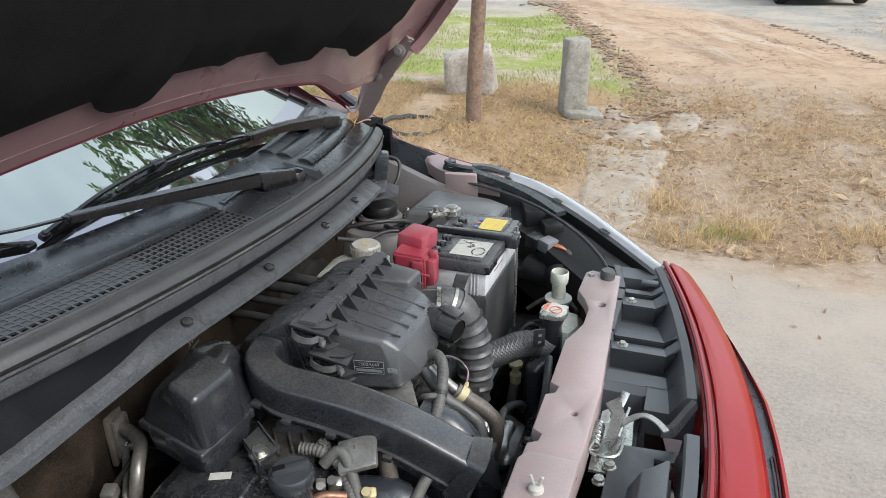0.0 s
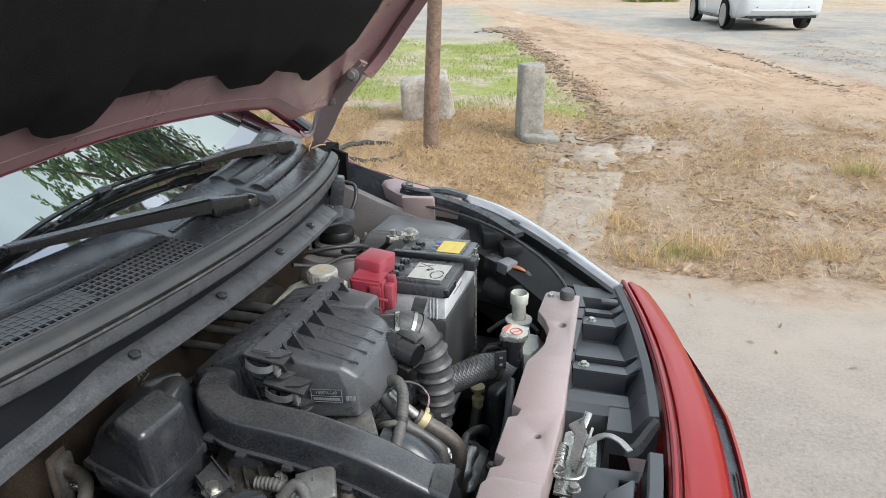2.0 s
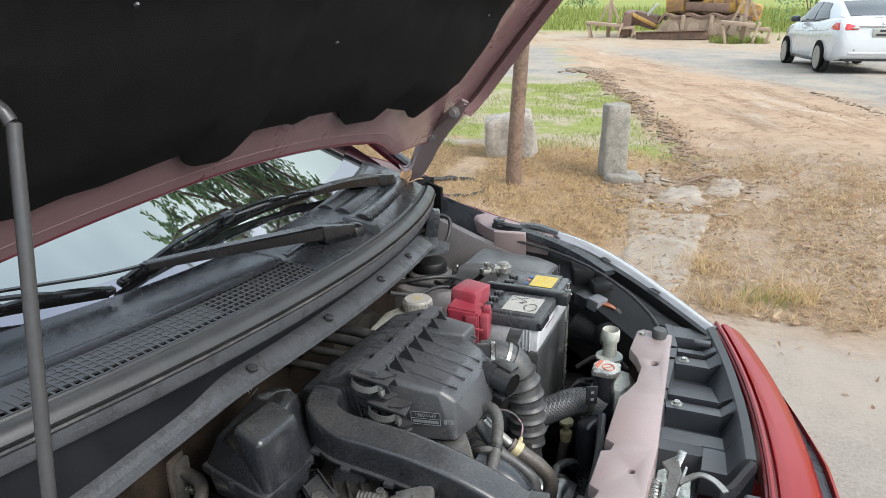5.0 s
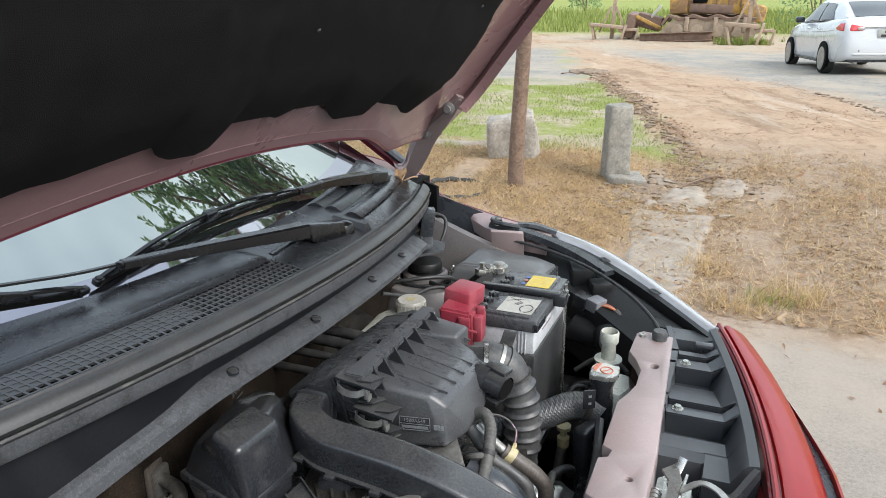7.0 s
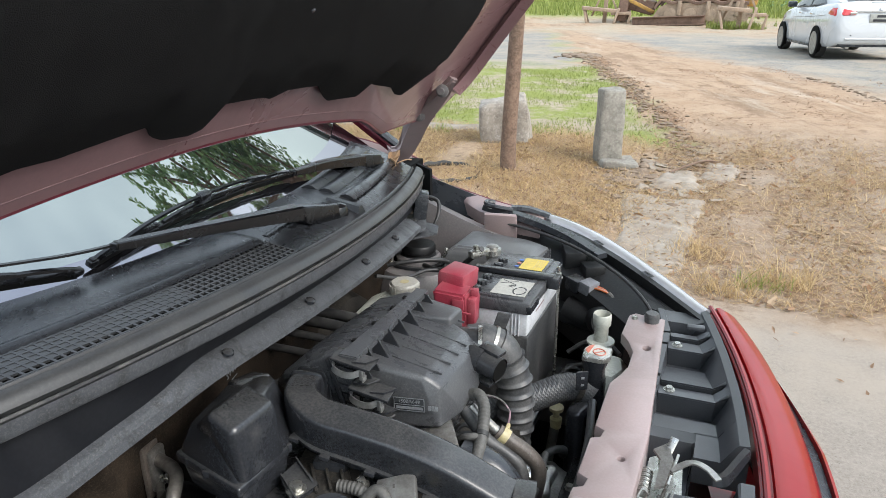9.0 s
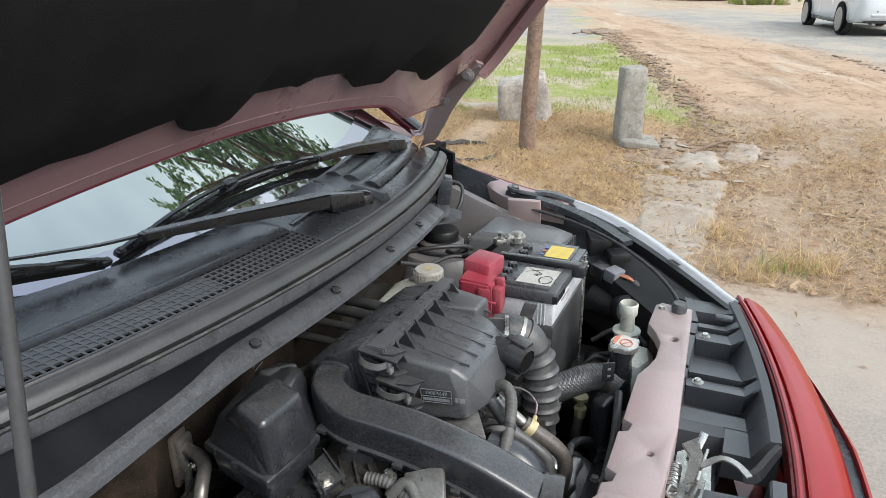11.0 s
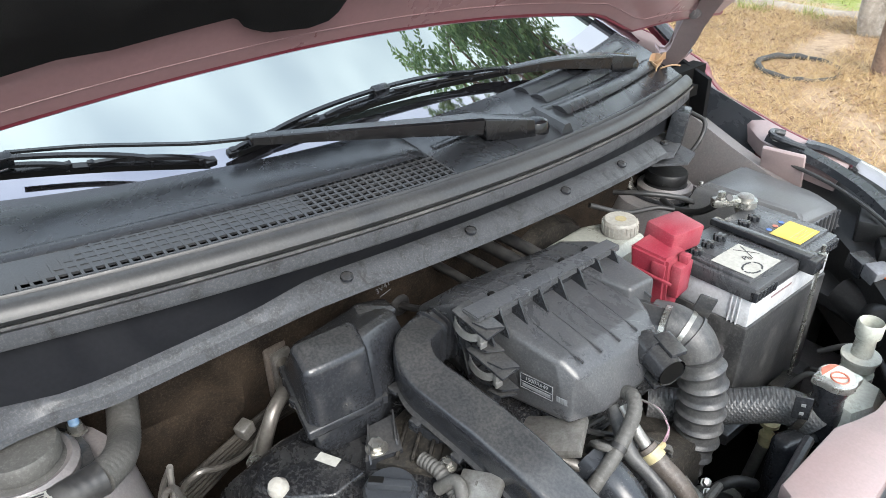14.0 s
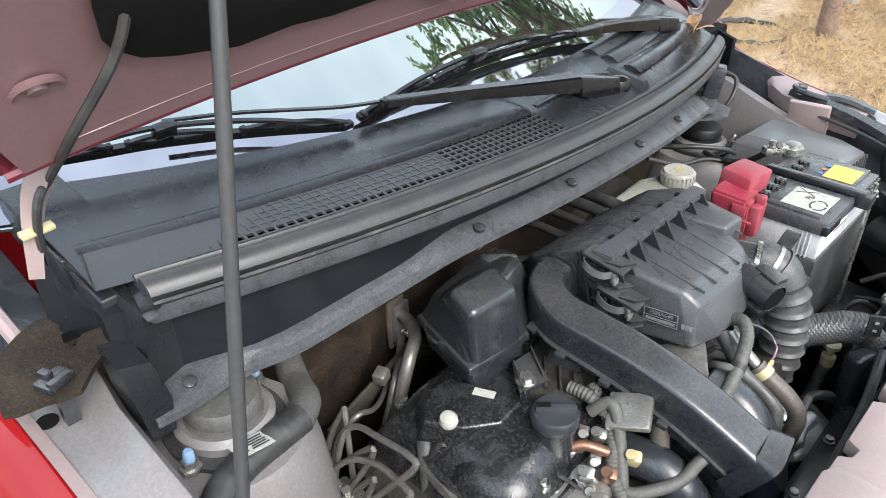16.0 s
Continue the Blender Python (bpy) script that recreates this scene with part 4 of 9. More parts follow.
def lining(u, v):
    w = -0.60 + 1.04 * u
    lo = poly_at(SC, w)
    d = lo + (H_LEN - 0.10 - lo) * v
    k = min(1, v * 14) * min(1, (1 - v) * 14) * min(1, u * 30) * min(1, (1 - u) * 30)
    bulge = 0.016 * k + 0.006 * k * math.sin(9 * u) * math.sin(7 * v) - 0.012 * math.exp(-((v - 0.28) ** 2) / 0.003) * k
    return hood_pt(MID + w, d, 0.009 + bulge)


part("felt_lining", skin(lining, 150, 40, 0.008), M_insul, bonnet, "black felt lining with a scalloped edge")
for w, v in ((-0.45, 0.30), (-0.1, 0.22), (-0.28, 0.36), (0.1, 0.42), (0.32, 0.30), (-0.02, 0.6), (0.36, 0.52)):
    c = hood_pt(MID + w, v, 0.034)
    part("lining_clip", moved(lathe([(0, 0), (0.0032, 0), (0.0028, 0.002), (0, 0.002)], None, 8), Matrix.Translation(c) @ pose(0, 0, 0, 0, 145, 0)), M_plastic, bonnet)
# hinges
for s in (-1, 1):
    def hp(x, y, z):
        return V((x, y, z)) if s > 0 else V(mirrored((x, y, z))) + V((0.03, 0.036, 0.0))
    if s < 0:
        low = spline([(-0.655, 0.285, 1.262), (-0.685, 0.270, 1.205), (-0.700, 0.256, 1.168), (-0.703, 0.246, 1.135), (-0.708, 0.238, 1.096)], 5)
        part("hinge_arm", sweep(low, lambda q, i: [(0.012 - 0.006 * q, -0.008), (0.014 - 0.007 * q, 0.006), (-0.008 + 0.002 * q, 0.008), (-0.012 + 0.004 * q, -0.006)], up=(0.7, 0, 0.7)), M_primer, bonnet, "pressed hinge arm in thin pink paint")
        c = hood_pt(0.252, 0.093, 0.006)
        part("pressed_ring", moved(lathe([(0.017, -0.003), (0.020, 0.001), (0.0175, 0.003), (0.015, 0.001), (0.008, 0.0), (0.007, 0.003), (0.0, 0.004)], None, 24), Matrix.Translation(c) @ pose(0, 0, 0, 0, 145, 0)), M_hood_in, bonnet, "round pressing in the inner skin")
        continue
    arm = [(-0.521, 1.385, 1.252), (-0.552, 1.385, 1.222), (-0.628, 1.435, 1.164), (-0.662, 1.464, 1.128), (-0.677, 1.484, 1.104), (-0.683, 1.49, 1.08), (-0.693, 1.49, 1.068), (-0.706, 1.49, 1.067), (-0.717, 1.49, 1.076), (-0.713, 1.49, 1.058), (-0.705, 1.49, 1.048), (-0.687, 1.49, 1.044), (-0.669, 1.49, 1.052), (-0.651, 1.49, 1.073), (-0.637, 1.49, 1.102), (-0.611, 1.464, 1.136), (-0.584, 1.439, 1.166), (-0.532, 1.392, 1.218), (-0.508, 1.385, 1.249)]
    plate_bm = loft([[V((x + d, y - 1.2 * d, z - 0.5 * d)) for x, y, z in arm] for d in (0.007, -0.007)])
    bmesh.ops.bevel(plate_bm, geom=[e for e in plate_bm.edges if len(e.link_faces) == 2 and max(len(f.verts) for f in e.link_faces) > 4], offset=0.004, segments=2, affect="EDGES")
    part("hinge_arm", plate_bm, M_primer, bonnet, "pressed gooseneck hinge arm in thin pinkish paint")
    for p in (V((-0.537, 1.377, 1.226)), V((-0.608, 1.422, 1.165))):
        part("hinge_bolt", moved(lathe([(0, -0.006), (0.013, -0.006), (0.013, 0.0), (0.007, 0.002), (0.007, 0.007), (0, 0.007)], None, 12), Matrix.Translation(p) @ pose(0, 0, 0, 90, 0, 0)), M_primer_grey, bonnet)
part("washer_hose", tube([hood_pt(0.305, 0.19, 0.016), hood_pt(0.292, 0.136, 0.030), hood_pt(0.264, 0.069, 0.032), (-0.678, 0.270, 1.196), (-0.682, 0.257, 1.180), (-0.684, 0.249, 1.158), (-0.70, 0.248, 1.12)], 0.0040, 8), M_wire, bonnet, "thin black rubber washer hose")
part("hose_clip", rbox((0.012, 0.03, 0.006), at(-0.692, 0.248, 1.146), 0.002), M_beige, bonnet, "yellowed plastic clip")
# the rod that props it
single("prop_rod", tube([(-0.358, 0.168, 0.70), (-0.368, 0.189, 0.80), (-0.4105, 0.278, 1.20), (-0.4300, 0.3186, 1.382), (-0.434, 0.323, 1.402), (-0.450, 0.320, 1.418), (-0.505, 0.312, 1.440)], 0.0050, 12, 5), M_rod, "worn grey steel rod propping the bonnet open", "prop rod")

# ---- the ground ----
def ground_z(x, y):
    d = min(max(y - 7.0, 0.0), 21.0)
    return -0.045 * (d * d / 8.0 if d < 4.0 else d - 2.0)


def bumpy(x, y):
    z = ground_z(x, y)
    if y > 3.1:
        e = min(1, (y - 3.1) / 1.0)
        z += e * (0.035 * noise.noise((x * 0.9, y * 0.9, 3)) + 0.018 * noise.noise((x * 3.1, y * 3.1, 7)))
    return z


def ground_material():
    m = bpy.data.materials.new("verge_and_track")
    m.use_nodes = True
    n, l = links(m)
    b = n["Principled BSDF"]
    b.inputs["Roughness"].default_value = 0.95
    b.inputs["Specular IOR Level"].default_value = 0.2
    tc = n.new("ShaderNodeTexCoord")
    sep = n.new("ShaderNodeSeparateXYZ")
    warp = n.new("ShaderNodeTexNoise")
    warp.inputs["Scale"].default_value, warp.inputs["Detail"].default_value = 0.9, 5
    l.new(tc.outputs["Object"], warp.inputs["Vector"])
    wv = n.new("ShaderNodeVectorMath")
    wv.operation = "MULTIPLY_ADD"
    wv.inputs[1].default_value, wv.inputs[2].default_value = (1.6, 1.6, 0), (-0.8, -0.8, 0)
    l.new(warp.outputs["Color"], wv.inputs[0])
    add = n.new("ShaderNodeVectorMath")
    l.new(tc.outputs["Object"], add.inputs[0])
    l.new(wv.outputs[0], add.inputs[1])
    l.new(add.outputs[0], sep.inputs[0])

    def value(op, a, c=None, clamp=False):
        q = n.new("ShaderNodeMath")
        q.operation, q.use_clamp = op, clamp
        for i, s in enumerate((a, c)):
            if s is None:
                continue
            if isinstance(s, (int, float)):
                q.inputs[i].default_value = s
            else:
                l.new(s, q.inputs[i])
        return q.outputs[0]

    def step(s, lo, hi):
        q = n.new("ShaderNodeMapRange")
        q.inputs[1].default_value, q.inputs[2].default_value = lo, hi
        l.new(s, q.inputs[0])
        return q.outputs[0]

    def tex(scale, detail=6, rough=0.6):
        q = n.new("ShaderNodeTexNoise")
        q.inputs["Scale"].default_value, q.inputs["Detail"].default_value, q.inputs["Roughness"].default_value = scale, detail, rough
        l.new(tc.outputs["Object"], q.inputs["Vector"])
        return q.outputs["Fac"]

    def two(c0, c1, fac):
        q = n.new("ShaderNodeMix")
        q.data_type = "RGBA"
        for i, c in ((6, c0), (7, c1)):
            if isinstance(c, tuple):
                q.inputs[i].default_value = (*c, 1)
            else:
                l.new(c, q.inputs[i])
        l.new(fac, q.inputs[0])
        return q.outputs[2]

    X, Y = sep.outputs[0], sep.outputs[1]
    asphalt = two((0.200, 0.172, 0.146), (0.275, 0.240, 0.208), step(tex(70, 8, 0.85), 0.42, 0.60))
    asphalt = two(asphalt, (0.120, 0.104, 0.090), value("MULTIPLY", step(tex(48, 9, 0.88), 0.54, 0.62), 0.9))
    asphalt = two(asphalt, (0.295, 0.258, 0.222), value("MULTIPLY", step(tex(4.5, 8, 0.7), 0.46, 0.66), 0.5))
    dust = two(asphalt, (0.30, 0.252, 0.205), value("MULTIPLY", step(Y, 2.2, 3.2), step(tex(3.2, 7), 0.25, 0.6)))
    straw = two((0.285, 0.20, 0.135), (0.42, 0.31, 0.21), step(tex(26, 8, 0.75), 0.35, 0.65))
    straw = two(straw, (0.15, 0.104, 0.072), value("MULTIPLY", step(tex(7.5, 8, 0.75), 0.54, 0.66), 0.8))
    soil = two((0.285, 0.218, 0.162), (0.355, 0.280, 0.215), step(tex(17, 9, 0.75), 0.38, 0.62))
    soil = two(soil, (0.175, 0.115, 0.075), value("MULTIPLY", step(tex(6.2, 9, 0.78), 0.50, 0.62), 0.8))
    soil = two(soil, (0.25, 0.165, 0.10), value("MULTIPLY", step(tex(1.6, 9, 0.7), 0.46, 0.60), 0.7))
    sand = two((0.385, 0.275, 0.188), (0.325, 0.222, 0.146), step(tex(2.4, 9, 0.72), 0.42, 0.62))
    turn = n.new("ShaderNodeVectorRotate")
    turn.rotation_type = "Z_AXIS"
    turn.inputs["Angle"].default_value = radians(-22)
    l.new(tc.outputs["Object"], turn.inputs["Vector"])
    ruts = n.new("ShaderNodeVectorMath")
    ruts.operation = "MULTIPLY"
    ruts.inputs[1].default_value = (1.0, 0.16, 1.0)
    l.new(turn.outputs[0], ruts.inputs[0])

    def rut(scale, detail=10, rough=0.74):
        q = n.new("ShaderNodeTexNoise")
        q.inputs["Scale"].default_value, q.inputs["Detail"].default_value, q.inputs["Roughness"].default_value = scale, detail, rough
        l.new(ruts.outputs[0], q.inputs["Vector"])
        return q.outputs["Fac"]

    sand = two(sand, (0.225, 0.150, 0.097), value("MULTIPLY", step(rut(2.6), 0.50, 0.63), 0.85))
    sand = two(sand, (0.165, 0.108, 0.070), value("MULTIPLY", step(tex(5.5, 10, 0.8), 0.53, 0.62), 0.7))
    sand = two(sand, (0.20, 0.132, 0.086), value("MULTIPLY", step(tex(15, 10, 0.82), 0.53, 0.63), 0.55))
    sand = two(sand, (0.46, 0.385, 0.305), value("MULTIPLY", step(rut(1.7, 8), 0.54, 0.70), 0.9))
    gravel = two((0.285, 0.268, 0.238), (0.165, 0.160, 0.150), step(tex(22, 8, 0.8), 0.40, 0.6))
    gravel = two(gravel, (0.335, 0.285, 0.225), value("MULTIPLY", step(tex(0.9, 10, 0.78), 0.44, 0.58), 0.85))
    gravel = two(gravel, (0.19, 0.21, 0.085), value("MULTIPLY", step(tex(1.9, 9, 0.75), 0.62, 0.72), 0.6))
    pale = two((0.385, 0.325, 0.25), (0.285, 0.235, 0.165), step(tex(9, 8, 0.7), 0.4, 0.6))
    green = two((0.155, 0.185, 0.045), (0.265, 0.285, 0.085), step(tex(24, 8, 0.75), 0.35, 0.65))
    # bands across the way: road, dry verge, sandy track, grey gravel, far meadow
    verge = two(straw, soil, step(X, -0.75, -0.35))
    col = two(dust, verge, step(Y, 3.15, 3.45))
    track_line = value("ADD", X, value("MULTIPLY", Y, 0.31))
    on_track = value("MULTIPLY", step(track_line, 1.50, 1.85), step(Y, 6.3, 7.4))
    lawn = value("MULTIPLY", value("SUBTRACT", 1.0, step(track_line, 1.35, 1.75)), step(Y, 6.2, 6.7))
    col = two(col, pale, lawn)
    col = two(col, green, value("MULTIPLY", lawn, step(tex(1.05, 9, 0.72), 0.44, 0.54)))
    col = two(col, sand, on_track)
    gravel_line = value("ADD", X, value("MULTIPLY", Y, 0.489))
    near_gravel = value("MULTIPLY", step(value("ADD", gravel_line, value("MULTIPLY", tex(1.3, 9, 0.75), 2.0)), 6.9, 7.9), step(track_line, 2.2, 3.4))
    left_gravel = value("MULTIPLY", step(Y, 11.2, 12.4), value("SUBTRACT", 1.0, step(track_line, 1.1, 1.7)))
    col = two(col, gravel, value("ADD", near_gravel, left_gravel, True))
    back = two(sand, pale, step(tex(0.7, 8), 0.4, 0.6))
    col = two(col, back, step(Y, 21.0, 25.0))
    col = two(col, green, step(Y, 31, 34))
    l.new(col, b.inputs["Base Color"])
    bp = n.new("ShaderNodeBump")
    bp.inputs["Distance"].default_value = 0.02
    rough_k = n.new("ShaderNodeMapRange")
    rough_k.inputs[1].default_value, rough_k.inputs[2].default_value, rough_k.inputs[3].default_value, rough_k.inputs[4].default_value = 3.0, 3.5, 0.06, 0.75
    l.new(Y, rough_k.inputs[0])
    l.new(rough_k.outputs[0], bp.inputs["Strength"])
    l.new(tex(38, 8, 0.75), bp.inputs["Height"])
    l.new(bp.outputs["Normal"], b.inputs["Normal"])
    return m


def ground():
    xs = sorted(set([-2000, -400, -100, -40, -20] + [round(-12 + 0.25 * i, 3) for i in range(81)] + [12, 20, 40, 100, 400, 2000]))
    ys = sorted(set([-2000, -400, -100, -40, -20, -10, -5, -2] + [round(0.0 + 0.16 * i, 3) for i in range(120)] + [20, 22, 24, 26, 28, 30, 34, 40, 60, 100, 400, 2000]))
    bm = bmesh.new()
    g = [[bm.verts.new((x, y, bumpy(x, y))) for y in ys] for x in xs]
    for i in range(len(xs) - 1):
        for j in range(len(ys) - 1):
            bm.faces.new((g[i][j], g[i + 1][j], g[i + 1][j + 1], g[i][j + 1]))
    return bm


single("ground", ground(), ground_material(), "sandy road, dry grass verge and dirt track", "ground", kind="structure", smooth=80)

M_concrete = surface("weathered_concrete", (0.24, 0.222, 0.19), 0.9, second=(0.12, 0.11, 0.095), scale=13, amount=0.8, spread=(0.42, 0.68), bump=0.8, bump_scale=60, grit=(0.42, 0.40, 0.36), grit_amount=0.4)
M_rock = surface("aggregate_concrete", (0.31, 0.275, 0.235), 0.9, second=(0.19, 0.165, 0.14), scale=12, amount=0.8, bump=1.0, bump_scale=45, grit=(0.55, 0.53, 0.5), grit_amount=0.5)
M_bark = surface("brown_bark", (0.185, 0.118, 0.082), 0.85, second=(0.085, 0.054, 0.038), scale=18, amount=0.8, bump=0.7, bump_scale=70, grit=(0.3, 0.24, 0.19), grit_amount=0.3)
M_white_paint = surface("white_car_paint", (0.50, 0.505, 0.515), 0.30, second=(0.47, 0.475, 0.48), scale=2, amount=0.5, coat=0.8, fine=0.02)
M_tyre = surface("tyre_rubber", (0.022, 0.022, 0.022), 0.75, second=(0.07, 0.062, 0.052), scale=9, amount=0.6)
M_tail = surface("tail_lamp_red", (0.55, 0.02, 0.02), 0.15, coat=1.0, fine=0.03)
M_tint = surface("tinted_car_glass", (0.03, 0.035, 0.04), 0.08, fine=0.02, spec=0.5)


def rough_solid(bm, amp, scale, seed):
    for v in bm.verts:
        d = noise.noise_vector((v.co.x * scale + seed, v.co.y * scale, v.co.z * scale))
        v.co += V(d) * amp
    return bm


# concrete marker post with its broken foot
def marker_post():
    p = thing("concrete_post", (-0.87, 5.62, 0.0), "stubby weathered grey concrete marker post in dry grass", "post")
    b = rbox((0.180, 0.180, 0.57), None, 0.02, 2)
    bmesh.ops.subdivide_edges(b, edges=b.edges[:], cuts=4, use_grid_fill=True)
    rough_solid(b, 0.016, 9, 1.0)
    part("shaft", moved(b, at(-0.885, 5.62, 0.275, 0, 1.0, 24)), M_concrete, p)
    f = rbox((0.27, 0.24, 0.07), None, 0.015)
    bmesh.ops.subdivide_edges(f, edges=f.edges[:], cuts=3, use_grid_fill=True)
    rough_solid(f, 0.02, 7, 4.0)
    part("foot", moved(f, at(-0.805, 5.57, 0.012, 3, 6, 20)), M_concrete, p)


marker_post()
b = rbox((0.40, 0.30, 0.44), None, 0.03)
bmesh.ops.subdivide_edges(b, edges=b.edges[:], cuts=5, use_grid_fill=True)
single("concrete_block", moved(rough_solid(b, 0.035, 6, 9.0), at(-1.83, 6.02, 0.15, 4, -9, 12)), M_rock, "broken grey concrete block of coarse aggregate", "rubble")


# the tree whose crown shows in the windscreen
def tree():
    t = thing("tree", (-1.54, 5.15, 0.0), "slender brown-barked tree with a loose green crown", "tree")
    trunk = [(-1.54, 5.15, -0.05), (-1.535, 5.155, 0.3), (-1.50, 5.17, 1.0), (-1.46, 5.20, 1.9), (-1.42, 5.2, 2.8), (-1.35, 5.1, 3.8), (-1.3, 5.0, 5.0)]
    part("trunk", tube(trunk, lambda s: 0.060 - 0.026 * s, 14, 10), M_bark, t, "straight brown trunk with small knots")
    rng = random.Random(5)
    limbs, twigs = [], []
    fork = V((-1.37, 5.12, 3.5))
    for k in range(30):
        a = rng.uniform(-0.35, math.pi + 0.35) if k % 4 else rng.uniform(math.pi, 2 * math.pi)
        base = fork + V((0, 0, rng.uniform(-0.9, 1.5)))
        ln = rng.uniform(1.1, 2.3) * (1.0 if k % 4 else 0.45)
        tip = base + V((math.cos(a) * ln, math.sin(a) * ln * 0.8, rng.uniform(-0.3, 1.2)))
        mid = base.lerp(tip, 0.5) + V((rng.gauss(0, 0.12), rng.gauss(0, 0.12), rng.uniform(0.05, 0.35)))
        limbs.append((base, mid, tip))
    part("limbs", join(*[tube(q, lambda s: 0.024 * (1 - s) + 0.005, 7, 5) for q in limbs]), M_bark, t, "dark bending limbs")
    bm = bmesh.new()
    for q in limbs:
        pts = spline(q, 8)
        for c in range(30):
            o = pts[rng.randrange(4, len(pts))]
            d = V((rng.gauss(0, 1), rng.gauss(0, 1), rng.gauss(-0.15, 0.5))).normalized()
            ln = rng.uniform(0.22, 0.5)
            end = o + d * ln + V((0, 0, -0.08))
            twigs.append((o, end))
            for i in range(19):
                p = o.lerp(end, 0.2 + 0.8 * i / 18)
                side = V((-d.y, d.x, 0)).normalized() * (1 if i % 2 else -1)
                w = (side + d * 0.7 + V((rng.gauss(0, 0.25), rng.gauss(0, 0.25), rng.gauss(-0.15, 0.3)))).normalized()
                L, W = rng.uniform(0.045, 0.090), rng.uniform(0.014, 0.023)
                n2 = w.cross(V((rng.gauss(0, 0.4), rng.gauss(0, 0.4), 1))).normalized() * W
                bm.faces.new([bm.verts.new(v) for v in (p, p + w * L * 0.45 + n2, p + w * L, p + w * L * 0.45 - n2)])
    part("twigs", join(*[tube(q, 0.003, 4, 1) for q in twigs[::3]]), M_bark, t)
    part("crown", bm, M_foliage, t, "loose sprays of narrow green leaves")


def leaf_material(name, c0, c1):
    m = bpy.data.materials.new(name)
    m.use_nodes = True
    n, l = links(m)
    b = n["Principled BSDF"]
    g = n.new("ShaderNodeNewGeometry")
    mix = n.new("ShaderNodeMix")
    mix.data_type = "RGBA"
    mix.inputs[6].default_value, mix.inputs[7].default_value = (*c0, 1), (*c1, 1)
    l.new(g.outputs["Random Per Island"], mix.inputs[0])
    l.new(mix.outputs[2], b.inputs["Base Color"])
    b.inputs["Roughness"].default_value = 0.6
    tr = n.new("ShaderNodeBsdfTranslucent")
    l.new(mix.outputs[2], tr.inputs["Color"])
    ms = n.new("ShaderNodeMixShader")
    ms.inputs[0].default_value = 0.45
    l.new(b.outputs[0], ms.inputs[1])
    l.new(tr.outputs[0], ms.inputs[2])
    l.new(ms.outputs[0], n["Material Output"].inputs["Surface"])
    return m


M_foliage = leaf_material("tree_leaves", (0.12, 0.205, 0.085), (0.29, 0.40, 0.19))
M_straw = leaf_material("dry_straw", (0.38, 0.255, 0.125), (0.65, 0.49, 0.275))
M_deadleaf = leaf_material("dead_leaves", (0.17, 0.105, 0.07), (0.44, 0.29, 0.18))
M_bigleaf = leaf_material("tan_leaves", (0.30, 0.155, 0.075), (0.52, 0.40, 0.27))
M_green = leaf_material("green_grass", (0.15, 0.19, 0.04), (0.34, 0.37, 0.11))
tree()

# ---- writing ----
def text_bm(body, size, m):
    cu = bpy.data.curves.new("writing", "FONT")
    cu.body, cu.size, cu.extrude = body, size, 0.0002
    cu.align_x, cu.align_y = "CENTER", "CENTER"
    ob = new("writing", cu)
    me = bpy.data.meshes.new_from_object(ob.evaluated_get(bpy.context.evaluated_depsgraph_get()))
    bm = bmesh.new()
    bm.from_mesh(me)
    bpy.data.objects.remove(ob)
    bpy.data.curves.remove(cu)
    bpy.data.meshes.remove(me)
    bm.transform(m)
    return bm


def flat_bar(w, h, m, t=0.0006):
    return rbox((w, h, t), m)


def frame_bm(w, h, line, m):
    return join(*[rbox(s, m @ at(*p)) for s, p in (((w, line, 0.0006), (0, h / 2, 0)), ((w, line, 0.0006), (0, -h / 2, 0)), ((line, h, 0.0006), (w / 2, 0, 0)), ((line, h, 0.0006), (-w / 2, 0, 0)))])


def bolt_bm(r, h, m, n=6):
    return lathe([(0, 0), (r * 1.35, 0), (r * 1.35, h * 0.25), (r, h * 0.3), (r, h), (r * 0.5, h * 1.05), (0, h * 1.05)], m, n)


